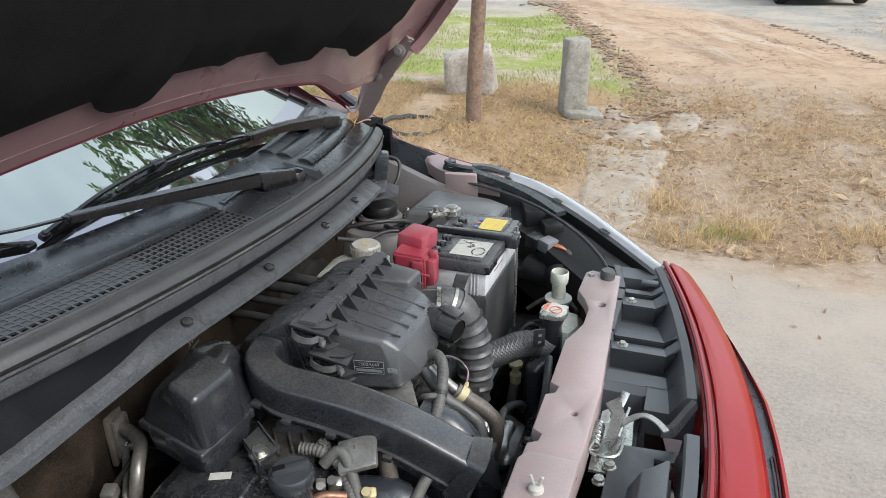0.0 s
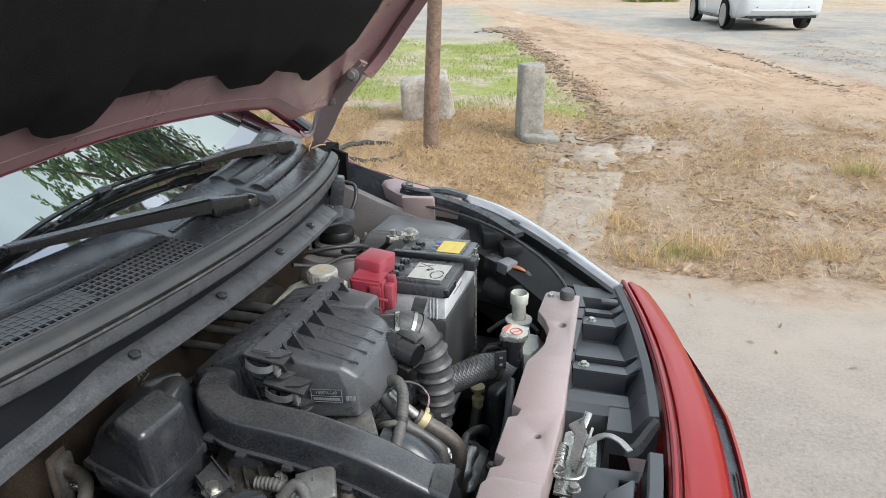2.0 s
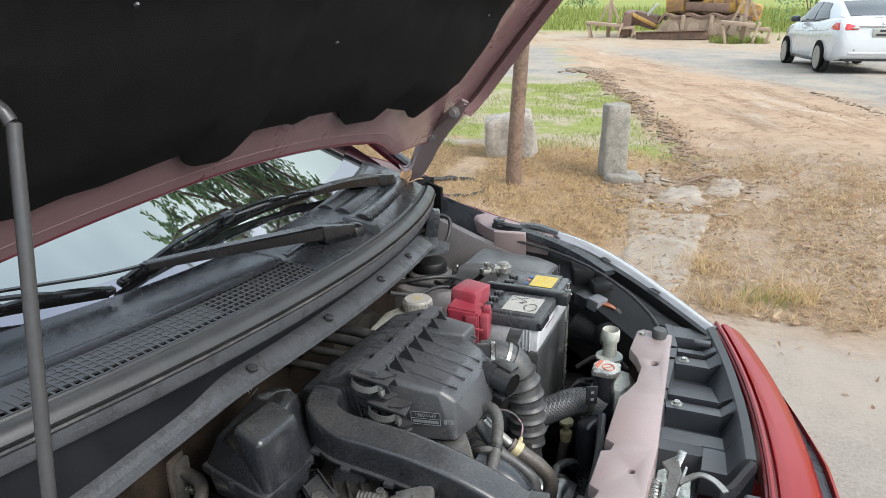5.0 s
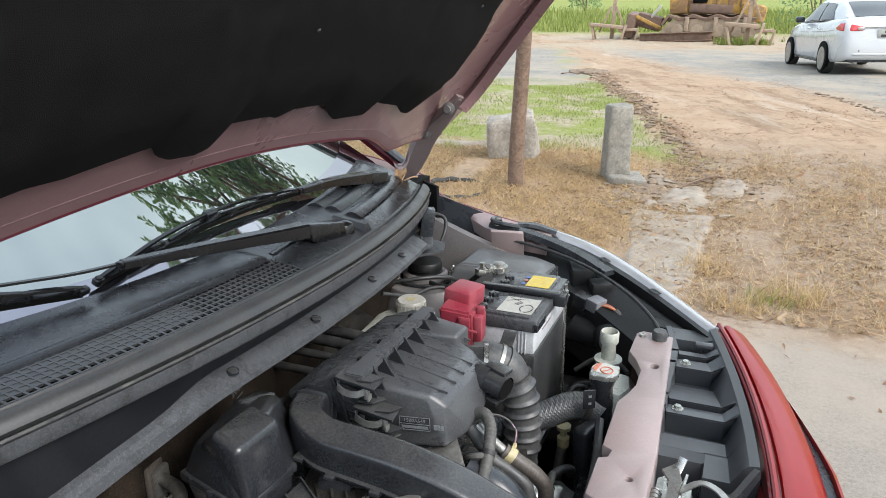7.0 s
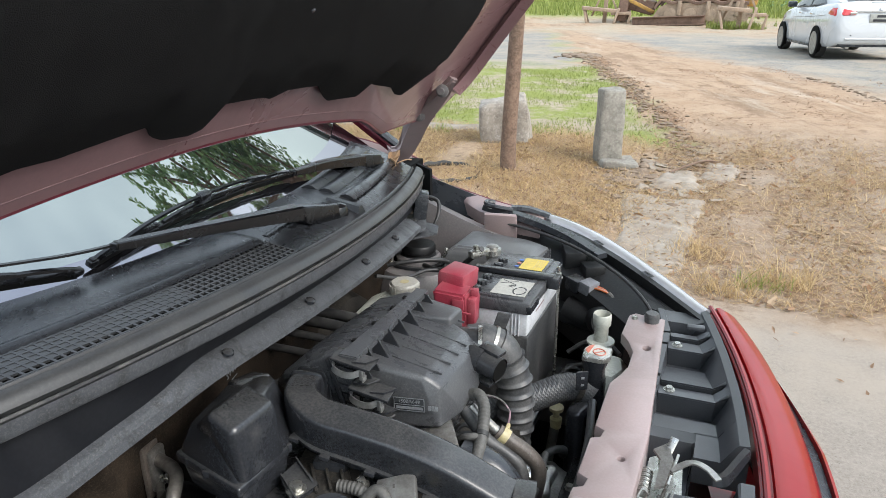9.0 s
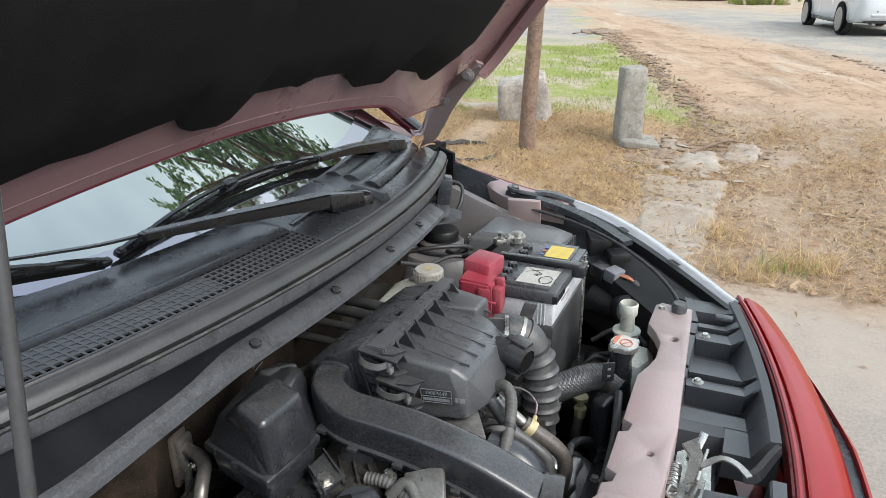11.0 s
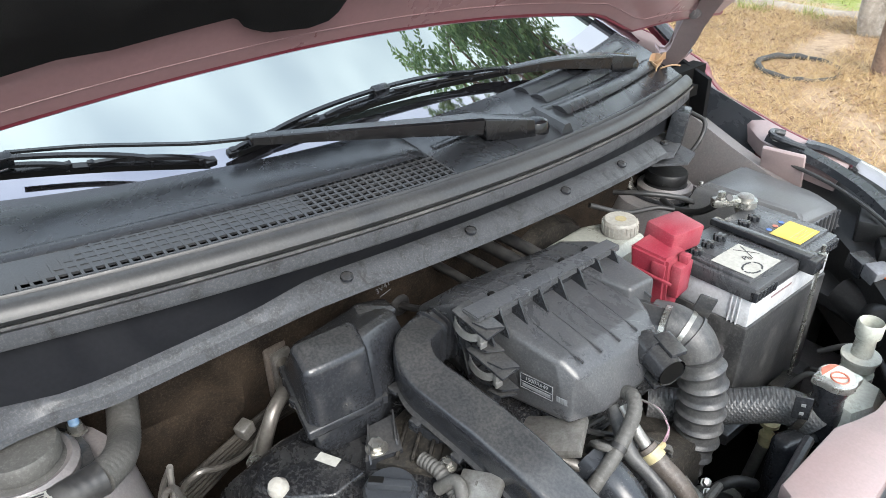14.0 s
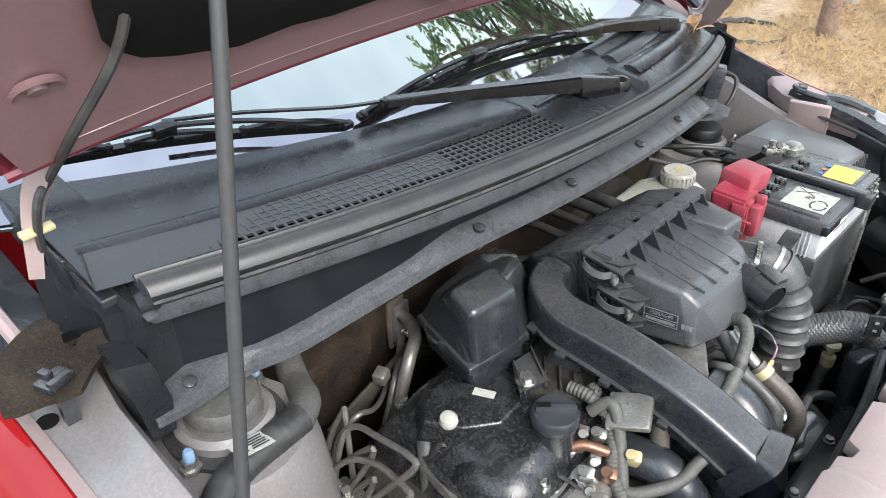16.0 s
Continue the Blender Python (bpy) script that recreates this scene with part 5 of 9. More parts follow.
# ---- air cleaner ----
def air_cleaner():
    a = thing("air_cleaner", (-0.42, 0.88, 0.86), "dusty black plastic air cleaner box with a ribbed lid", "air filter")
    lid = hull([V(p) for p in ((-0.430, 0.795, 0.955), (-0.340, 0.810, 0.938), (-0.338, 0.952, 0.932), (-0.430, 0.990, 0.950), (-0.323, 0.815, 0.925), (-0.316, 0.880, 0.926), (-0.320, 0.945, 0.920),
                               (-0.430, 0.783, 0.878), (-0.318, 0.805, 0.882), (-0.305, 0.838, 0.884), (-0.302, 0.900, 0.888), (-0.310, 0.945, 0.890), (-0.430, 0.985, 0.880))], 0.010)
    lid = part("lid", lid, M_airbox, a, "dusty grey-black plastic lid")
    far = hull([V(p) for p in ((-0.430, 0.945, 0.957), (-0.362, 0.958, 0.954), (-0.360, 0.995, 0.951), (-0.430, 1.002, 0.957), (-0.430, 0.945, 0.89), (-0.362, 0.958, 0.885), (-0.360, 0.995, 0.885), (-0.430, 1.0, 0.89))], 0.006)
    part("lid_end", far, M_airbox, lid)

    def lid_z(x, y):
        return 0.965 - 0.010 - (x + 0.43) * 0.175 - (y - 0.795) * 0.055 * (0.3 + (x + 0.43) * 8) + 0.0098

    for k in range(6):
        y = 0.822 + 0.032 * k
        x1 = -0.318 if k < 4 else -0.345
        pts = [V((x, y + 0.002 * (x + 0.40), lid_z(x, y) + 0.0004)) for x in (-0.392, -0.37, -0.35, x1)]
        part("lid_line", sweep(pts, lambda s, i: [(-0.0014, -0.0015), (0.0014, -0.0015), (0.0009, 0.0017), (-0.0009, 0.0017)], up=(0, 0, 1)), M_airbox, lid)
    rear = hull([V(p) for p in ((-0.456, 0.768, 0.974), (-0.425, 0.768, 0.976), (-0.447, 0.995, 0.962), (-0.428, 0.995, 0.963), (-0.494, 0.798, 0.960), (-0.482, 0.975, 0.955), (-0.535, 0.780, 0.922), (-0.566, 0.806, 0.886), (-0.552, 0.975, 0.892),
                                (-0.430, 0.776, 0.872), (-0.550, 0.80, 0.862), (-0.430, 0.985, 0.862), (-0.550, 0.972, 0.862))], 0.008)
    rear_tree = BVHTree.FromBMesh(rear)
    part("filter_housing", rear, M_airbox, a, "rounded rear filter housing")
    for k in range(7):
        y = 0.806 + 0.028 * k
        pts = [V((x, y, z)) for x, z in [(x, rear_tree.ray_cast(V((x, y, 1.2)), V((0, 0, -1)))[0].z) for x in (-0.440, -0.455, -0.470, -0.485, -0.500, -0.515, -0.530, -0.545)]]
        part("housing_line", sweep(pts, lambda s, i: [(-0.0011, -0.003), (0.0011, -0.003), (0.0008, 0.0009), (-0.0008, 0.0009)], up=(-0.5, 0, 0.8)), M_airbox, a)
    part("lower_tray", rbox((0.13, 0.15, 0.04), at(-0.385, 0.875, 0.862), 0.012), M_plastic, a)
    # joint flange, narrowing to the far end, with its gusset fins
    q = [(-0.436, 0.752, 0.984), (-0.408, 0.752, 0.984), (-0.414, 1.006, 0.9705), (-0.436, 1.006, 0.9705)]
    fl = loft([[V((x, y, z + d)) for x, y, z in q] for d in (-0.004, 0.005)])
    bmesh.ops.bevel(fl, geom=fl.edges[:], offset=0.0015, segments=2, affect="EDGES")
    part("joint_flange", fl, M_airbox, a, "raised joint flange")
    part("flange_web", loft([[V((x, y, z)) for x, y, z in ((-0.430, 0.775, 0.90), (-0.418, 0.775, 0.90), (-0.418, 0.775, 0.984), (-0.430, 0.775, 0.984))], [V((x, y, z)) for x, y, z in ((-0.430, 0.998, 0.90), (-0.418, 0.998, 0.90), (-0.420, 0.998, 0.970), (-0.430, 0.998, 0.970))]]), M_plastic, a)
    for k, y in enumerate((0.762, 0.785, 0.815, 0.850, 0.885, 0.920, 0.955, 0.988)):
        zt = 0.988 - 0.0135 * (y - 0.752) / 0.254
        zb = lid_z(-0.39, y) - 0.004
        tri = [(-0.420, zt), (-0.409, zt), (-0.393, zb + 0.003), (-0.393, zb), (-0.420, zb)]
        part("gusset", loft([[V((x, y + d, z)) for x, z in tri] for d in (-0.001, 0.0012)]), M_plastic, a, "thin triangular fin")
    for y in (0.80, 0.86, 0.92, 0.965):
        part("flange_dimple", rbox((0.005, 0.008, 0.004), at(-0.438, y, 0.9872 - 0.0135 * (y - 0.752) / 0.254), 0.001), M_void, a)
    # clamps on the near side: moulded seats, a bent spring band, a hook and stepped fins
    for x, z in ((-0.428, 0.962), (-0.404, 0.922)):
        cl = part("clamp_seat", join(rbox((0.058, 0.026, 0.005), at(x + 0.012, 0.758, z + 0.019, 8, 8, 0), 0.0015), rbox((0.050, 0.020, 0.014), at(x + 0.004, 0.768, z + 0.009, 8, 8, 0), 0.003)), M_plastic, a, "moulded clamp seat")
        band = spline([(x - 0.018, 0.758, z + 0.012), (x - 0.015, 0.749, z + 0.006), (x + 0.0, 0.744, z + 0.003), (x + 0.015, 0.744, z + 0.004), (x + 0.026, 0.749, z + 0.008)], 5)
        part("clamp_spring", sweep(band, lambda s, i: [(-0.0010, -0.0042), (0.0010, -0.0042), (0.0010, 0.0042), (-0.0010, 0.0042)], up=(0, 0.25, 1)), M_spring, cl, "dull metal spring band")
        part("clamp_hook", join(rbox((0.005, 0.008, 0.015), at(x + 0.028, 0.749, z + 0.005, 0, 6, 0), 0.0012), rbox((0.003, 0.010, 0.008), at(x + 0.030, 0.750, z - 0.001), 0.001)), M_spring, cl, "metal hook")
        for dz, w in ((-0.010, 0.030), (-0.020, 0.026), (0.021, 0.030)):
            part("clamp_fin", loft([[V((x + 0.014, 0.772, z + dz + d)), V((x + 0.014 + w, 0.768, z + dz + d)), V((x + 0.018 + w * 0.5, 0.752, z + dz + d)), V((x + 0.014, 0.748, z + dz + d))] for d in (-0.0012, 0.0012)]), M_plastic, cl)
    for k in range(7):
        part("side_rib", rbox((0.022 + 0.006 * (k % 2), 0.016, 0.003), at(-0.452 + 0.005 * k, 0.770, 0.966 - 0.014 * k, 0, 8, 0), 0.0008), M_plastic, a)
    part("side_post", rbox((0.006, 0.012, 0.085), at(-0.446, 0.764, 0.932, 0, -16, 0), 0.001), M_plastic, a)
    # printed label on the near face
    m = at(-0.352, 0.7868, 0.910, 90, 0, 8) @ pose(0, 0, 0, 0, 0, 2)
    lb = part("label", flat_bar(0.043, 0.0205, m, 0.0006), M_plastic_clean, a, "black part-number label with pale print")
    m2 = m @ at(0, 0, 0.0006)
    part("label_frame", join(frame_bm(0.042, 0.0195, 0.0007, m2), flat_bar(0.042, 0.0006, m2 @ at(0, -0.0005, 0))), M_whiteink, lb)
    part("label_number", text_bm("1500A649", 0.0074, m2 @ at(0, 0.0045, 0)), M_whiteink, lb)
    part("label_line", flat_bar(0.037, 0.0040, m2 @ at(0, -0.0052, 0)), M_whiteink, lb)
    for k in range(3):
        part("print_mark", flat_bar(0.0038, 0.0075, m2 @ at(0.0285 + 0.0048 * k, -0.003, 0)), M_whiteink, lb)
    # outlet neck, clamp ring and the short open pipe
    part("outlet_neck", tube([(-0.352, 0.962, 0.909), (-0.312, 0.976, 0.909)], 0.030, 20, 1), M_plastic, a)
    nc = part("neck_clamp", tube([(-0.319, 0.974, 0.909), (-0.313, 0.976, 0.909)], 0.0325, 24, 1), M_steel, a, "zinc band clamp")
    part("clamp_screw", join(rbox((0.020, 0.012, 0.012), at(-0.306, 0.958, 0.882, 20, 0, 20), 0.002), bolt_bm(0.005, 0.012, at(-0.300, 0.952, 0.890, 20, 60, 0))), M_steel, nc)
    d = V((0.93, -0.28, -0.12)).normalized()
    p0 = V((-0.318, 0.930, 0.916))
    outer = sweep([p0, p0 + d * 0.030, p0 + d * 0.056], lambda s, i: circle(0.0180, 20), False)
    wall_in = sweep([p0 + d * 0.056, p0 + d * 0.012], lambda s, i: circle(0.0160, 20), True)
    part("breather_pipe", outer, M_plastic, a, "short open plastic pipe")
    part("breather_bore", wall_in, M_void, a)
    e = p0 + d * 0.056
    part("breather_rim", tube([p0 + d * 0.050, p0 + d * 0.0562], 0.0186, 20, 1, False), M_plastic, a)
    part("breather_collar", tube([p0 + d * 0.006, p0 + d * 0.026], 0.0215, 20, 1), M_plastic, a)
    for q in ((0.004, 0.010, 0.020), (-0.004, -0.004, -0.022)):
        part("breather_tab", rbox((0.036, 0.022, 0.007), Matrix.Translation(p0 + d * 0.034 + V(q)) @ pose(0, 0, 0, 0, 8, -18), 0.002), M_plastic, a)
    return a


air_cleaner()

# ---- intake resonator box ----
def resonator():
    r = thing("resonator_box", (-0.51, 0.63, 0.84), "dusty black plastic intake resonator box bolted to the engine", "intake box")
    foot = [(-0.470, 0.572), (-0.462, 0.650), (-0.508, 0.728), (-0.566, 0.742), (-0.574, 0.600)]
    cx, cy = -0.518, 0.655

    def grow(k):
        return [(cx + (x - cx) * k, cy + (y - cy) * k) for x, y in foot]

    part("lower_shell", hull([V((x, y, z)) for z, k in ((0.862, 0.86), (0.893, 0.93)) for x, y in grow(k)], 0.007), M_plastic, r)
    part("joint_rim", hull([V((x, y, z)) for z in (0.8985, 0.9045) for x, y in grow(1.07)], 0.0035), M_plastic, r, "moulded joint rim")
    up = [V((x, y, 0.908)) for x, y in grow(0.95)] + [V(p) for p in ((-0.558, 0.612, 0.940), (-0.505, 0.590, 0.958), (-0.500, 0.660, 0.962), (-0.524, 0.716, 0.950), (-0.566, 0.738, 0.930), (-0.570, 0.700, 0.940))]
    up = [V((cx + (q.x - cx) * 0.91, cy + (q.y - cy) * 0.93, q.z - 0.004)) for q in up]
    part("upper_shell", hull(up, 0.0125), M_plastic, r, "upper shell, dusty on top")
    part("top_boss", hull([V(p) for p in ((-0.545, 0.690, 0.950), (-0.570, 0.700, 0.944), (-0.566, 0.738, 0.936), (-0.535, 0.728, 0.946), (-0.53, 0.70, 0.93))], 0.006), M_plastic, r)
    bulge = [V(p) for p in ((-0.469, 0.578, 0.912), (-0.463, 0.642, 0.912), (-0.474, 0.577, 0.974), (-0.468, 0.640, 0.974), (-0.500, 0.582, 0.982), (-0.502, 0.652, 0.977), (-0.535, 0.605, 0.950), (-0.535, 0.65, 0.952))]
    part("front_boss", hull([V((q.x - 0.003, 0.615 + (q.y - 0.615) * 0.88, q.z - 0.003)) for q in bulge], 0.010), M_plastic, r, "raised flat front with a worn edge")
    m = at(-0.4885, 0.612, 0.9815, 0, 6, 84)
    for k in range(6):
        part("moulded_mark", flat_bar(0.004, 0.0055, m @ at(-0.018 + 0.007 * k, 0.0, 0), 0.0012), M_plastic, r)
    br = part("bracket", loft([[V((-0.455, 0.628, 0.880)), V((-0.452, 0.662, 0.880)), V((-0.448, 0.662, 0.866)), V((-0.450, 0.628, 0.866))], [V((-0.420, 0.600, 0.874)), V((-0.408, 0.640, 0.874)), V((-0.408, 0.640, 0.860)), V((-0.420, 0.600, 0.860))]]), M_plastic, r)
    for s in (0, 1):
        part("bracket_web", loft([[V((-0.453, 0.628 + 0.034 * s + d, 0.886)), V((-0.453, 0.628 + 0.034 * s + d, 0.872)), V((-0.414, 0.603 + 0.036 * s + d, 0.873)), V((-0.420, 0.606 + 0.035 * s + d, 0.880))] for d in (-0.0012, 0.0012)]), M_plastic, br)
    part("bolt", join(bolt_bm(0.0085, 0.009, at(-0.427, 0.620, 0.875), 6), lathe([(0, 0), (0.0125, 0), (0.0125, 0.002), (0, 0.002)], at(-0.427, 0.620, 0.8745), 18)), M_steel, br, "zinc flange bolt")
    for (px, py), q in (((-0.468, 0.590), 84), ((-0.463, 0.622), 84), ((-0.461, 0.655), 60), ((-0.575, 0.66), 90), ((-0.52, 0.580), 15), ((-0.555, 0.592), 15)):
        part("joint_clip", rbox((0.014, 0.009, 0.012), at(px, py, 0.9015, 0, 0, q), 0.002), M_plastic, r)
    return r


resonator()

# ---- fresh-air duct ----
def rounded(w, h, n=5, q=0.4):
    out = []
    for k in range(4 * n):
        t = 2 * math.pi * (k + 0.5) / (4 * n)
        c, s = math.cos(t), math.sin(t)
        out.append((w * math.copysign(abs(c) ** q, c), h * math.copysign(abs(s) ** q, s)))
    return out


duct = thing("air_intake_duct", (-0.34, 0.70, 0.86), "dusty black plastic intake duct curving over the engine", "air duct")
path = spline([(-0.482, 0.775, 0.922), (-0.484, 0.742, 0.926), (-0.468, 0.708, 0.926), (-0.434, 0.692, 0.919), (-0.385, 0.695, 0.910), (-0.335, 0.702, 0.897), (-0.27, 0.711, 0.872), (-0.195, 0.722, 0.830)], 6)
part("duct_shell", sweep(path, lambda s, i: [(a * (0.86 + 0.14 * min(1, s * 2)), b) for a, b in rounded(0.0235 + 0.003 * s, 0.0235 + 0.0140 * s, 6, 0.30)]), M_plastic, duct, "dusty black duct shell", 50)
end = [p for p in path[-2:]]
dd = (path[-1] - path[-2]).normalized()
# flat black end cap; the dark inside the duct is put into its colour
part("duct_mouth", sweep([path[-1] + dd * 0.0004, path[-1] + dd * 0.001], lambda s, i: rounded(0.026, 0.036)), M_void, duct)
part("mouth_rim", sweep([path[-1] - dd * 0.010, path[-1] + dd * 0.002, path[-1] + dd * 0.014], lambda s, i: rounded(0.0285 + 0.007 * s, 0.0390 + 0.009 * s), False), M_plastic, duct)
seam = [p + V((0.003, -0.0245, -0.016)) for p in path[9:]]
part("duct_seam", sweep(seam, lambda s, i: [(-0.004, -0.0015), (0.004, -0.0015), (0.004, 0.0015), (-0.004, 0.0015)]), M_plastic, duct, "moulded seam lip")
for i in (14, 21, 28, 35):
    part("seam_tab", rbox((0.014, 0.014, 0.007), Matrix.Translation(path[i] + V((0.0, -0.0285, -0.018))) @ pose(0, 0, 0, 0, 10, 8), 0.002), M_plastic, duct)
for i in (1, 3, 5):
    step_v = (path[i + 1] - path[i]).normalized() * 0.0028
    part("duct_cuff", sweep([path[i] - step_v, path[i] - step_v * 0.4, path[i] + step_v * 0.4, path[i] + step_v], lambda s, k: rounded(0.0225 + 0.003 * math.sin(math.pi * s), 0.0258 + 0.003 * math.sin(math.pi * s))), M_plastic, duct, "moulded ring")

# ---- corrugated hose from the lid, down to the throttle ----
hose = thing("corrugated_air_hose", (-0.262, 0.992, 0.70), "dusty grey corrugated rubber air hose", "air hose")
part("corrugated_hose", corrugated([(-0.280, 0.995, 0.885), (-0.268, 0.997, 0.85), (-0.262, 0.995, 0.80), (-0.262, 0.990, 0.755), (-0.27, 0.975, 0.715)], 0.0272, 0.0310, 0.0205, 24, 10, 12, 4.0), M_rubber, hose)
part("elbow", tube([(-0.336, 0.979, 0.909), (-0.312, 0.987, 0.910), (-0.290, 0.993, 0.899), (-0.279, 0.996, 0.876)], 0.0290, 20, 5), M_rubber, hose)
part("elbow_clamp", tube([(-0.304, 0.9885, 0.907), (-0.299, 0.990, 0.905)], 0.0312, 24, 1), M_steel, hose, "zinc band clamp")
part("elbow_rib", tube([(-0.296, 0.991, 0.903), (-0.293, 0.992, 0.901)], 0.0322, 24, 1), M_rubber, hose)
part("hose_tag", rbox((0.022, 0.004, 0.034), at(-0.298, 1.026, 0.930, 10, 14, 30), 0.002), M_rubber, hose)
part("lower_cuff", tube([(-0.268, 0.978, 0.722), (-0.285, 0.95, 0.69)], 0.0345, 20, 1), M_rubber, hose)
part("lower_clamp", tube([(-0.272, 0.970, 0.711), (-0.275, 0.965, 0.706)], 0.0362, 20, 1), M_steel, hose)

# ---- battery ----
def battery():
    b = thing("car_battery", (-0.338, 1.215, 0.70), "black and white car battery, scuffed, strapped in its tray", "battery")
    R = Matrix.Translation((-0.342, 1.226, 0.905)) @ pose(0, 0, 0, -2.6, 0, 0) @ Matrix.Translation((0, 0, -0.92))
    part("case", rbox((0.126, 0.224, 0.050), R @ at(0, 0, 0.8955), 0.004), M_bat_case, b, "off-white upper case")
    for dx in (0.048, 0.042, 0.036):
        part("case_groove", rbox((0.0016, 0.003, 0.044), R @ at(dx, -0.1125, 0.893)), M_bat_case, b)
    part("lower_case", rbox((0.130, 0.228, 0.180), R @ at(0.0005, 0.0, 0.7815), 0.004), M_bat_low, b, "black lower case, scraped and dusty")
    lid = part("lid", rbox((0.134, 0.232, 0.022), R @ at(0, 0, 0.9235), 0.004), M_airbox, b, "grey-black lid")
    for s in (-1, 1):
        for k in range(6):
            part("lid_notch", rbox((0.010, 0.008, 0.014), R @ at(0.0645, s * (0.112 - 0.009 * k), 0.922), 0.001), M_plastic, lid)
    part("raised_half", rbox((0.118, 0.098, 0.006), R @ at(-0.006, -0.060, 0.936), 0.002), M_airbox, lid)
    part("raised_half", rbox((0.118, 0.098, 0.006), R @ at(-0.006, 0.063, 0.936), 0.002), M_airbox, lid)
    for y in (-0.098, -0.068, -0.038, 0.028, 0.056):
        part("vent_plug", join(*[rbox((0.018, 0.0055, 0.009), R @ at(-0.034 + 0.12 * (y + 0.07) * 0, y, 0.942, 0, 0, a), 0.001) for a in (0, 60, 120)]), M_plastic, lid, "star-shaped vent plug")
    m = R @ at(0.022, -0.066, 0.9398)
    lab = part("white_label", flat_bar(0.062, 0.070, m), M_label, b, "white recycling label")
    m2 = m @ at(0, 0, 0.0006)
    part("label_text", text_bm("Pb", 0.013, m2 @ pose(-0.002, 0.006, 0, 0, 0, 65)), M_ink, lab)
    arrows = []
    for k in range(3):
        a0 = math.radians(120 * k + 20)
        pts = [V((0.016 + 0.011 * math.cos(a0 + j * 0.45), -0.012 + 0.017 * math.sin(a0 + j * 0.45), 0)) for j in range(5)]
        arrows.append(sweep(pts, lambda s, i: [(-0.0012, -0.0002), (0.0012, -0.0002), (0.0012, 0.0002), (-0.0012, 0.0002)], up=(0, 0, 1)))
    part("recycling_mark", moved(join(*arrows), m2), M_ink, lab)
    part("crossed_mark", join(flat_bar(0.034, 0.0008, m2 @ at(-0.012, 0.022, 0, 0, 0, 32)), flat_bar(0.034, 0.0008, m2 @ at(-0.012, 0.022, 0, 0, 0, -32))), M_ink, lab)
    m = R @ at(0.026, 0.062, 0.9398)
    yl = part("yellow_label", flat_bar(0.045, 0.060, m), M_yellow, b, "yellow warning label")
    for k in range(4):
        part("print_line", flat_bar(0.0009, 0.044 - 0.006 * (k % 3), m @ at(0.004 + 0.0045 * k, 0.0, 0.0006)), M_beige, yl)
    for k, mm in enumerate((M_bluelabel, M_redlabel, M_bluelabel)):
        part("warning_sign", lathe([(0, 0), (0.0040, 0), (0.0040, 0.0006), (0, 0.0006)], m @ at(-0.0285, -0.02 + 0.018 * k, 0.0), 14), mm, yl)
    # terminals
    g = V((-0.408, 1.312, 0.930))
    part("ground_post", lathe([(0, -0.016), (0.013, -0.016), (0.012, 0.010), (0.007, 0.012), (0, 0.012)], Matrix.Translation(g), 16), M_alu, b, "grey lead post")
    part("ground_clamp", join(lathe([(0, -0.006), (0.018, -0.006), (0.018, 0.004), (0, 0.004)], Matrix.Translation(g), 18), rbox((0.045, 0.016, 0.014), Matrix.Translation(g + V((-0.018, -0.024, 0.002))) @ pose(0, 0, 0, 0, 0, 55), 0.003), bolt_bm(0.006, 0.012, Matrix.Translation(g + V((-0.022, -0.034, 0.008))))), M_steel, b, "zinc terminal clamp")
    # hold-down bar with its long bolt
    part("hold_down_bar", rbox((0.150, 0.016, 0.010), R @ at(0.004, 0.004, 0.9415), 0.002), M_plastic, b, "black steel hold-down bar")
    part("hold_down_arm", rbox((0.022, 0.030, 0.022), R @ at(0.078, 0.010, 0.932), 0.003), M_plastic, b)
    hb = R @ V((0.083, 0.024, 0.925))
    part("hold_down_bolt", join(tube([hb + V((0, 0, -0.20)), hb + V((0, 0, 0.032))], 0.003, 8, 1), bolt_bm(0.006, 0.010, Matrix.Translation(hb + V((0, 0, 0.010))))), M_steel, b, "thin rusty steel bolt")
    part("tray_lip", rbox((0.16, 0.25, 0.02), R @ at(0, 0, 0.692), 0.004), M_bat_low, b)
    part("tray_bracket", rbox((0.03, 0.06, 0.05), R @ at(0.085, 0.02, 0.705), 0.006), M_dark, b)
    part("red_stripe", flat_bar(0.0006, 0.055, R @ at(0.0634, -0.03, 0.898) @ pose(0, 0, 0, 0, 0, 0), 0.0028), M_hood_in, b)


battery()
cover = thing("terminal_cover", (-0.39, 1.08, 0.88), "dusty red plastic cover over the battery's positive terminal", "terminal cover")
t1 = loft([[V(p) for p in q] for q in ([(-0.408, 1.050, 0.862), (-0.372, 1.058, 0.862), (-0.370, 1.088, 0.862), (-0.408, 1.084, 0.862)], [(-0.420, 1.044, 0.915), (-0.370, 1.051, 0.915), (-0.368, 1.092, 0.915), (-0.424, 1.088, 0.915)], [(-0.424, 1.042, 0.958), (-0.370, 1.049, 0.952), (-0.368, 1.094, 0.952), (-0.426, 1.090, 0.958)])])
bmesh.ops.bevel(t1, geom=t1.edges[:], offset=0.004, segments=2, affect="EDGES")
part("front_shell", t1, M_red_cover, cover)
part("front_step", rbox((0.016, 0.034, 0.050), at(-0.364, 1.076, 0.918, 0, 2, 6), 0.004), M_red_cover, cover)
part("latch_tongue", rbox((0.020, 0.004, 0.018), at(-0.380, 1.0465, 0.936, 0, 2, 7), 0.0012), M_red_cover, cover)
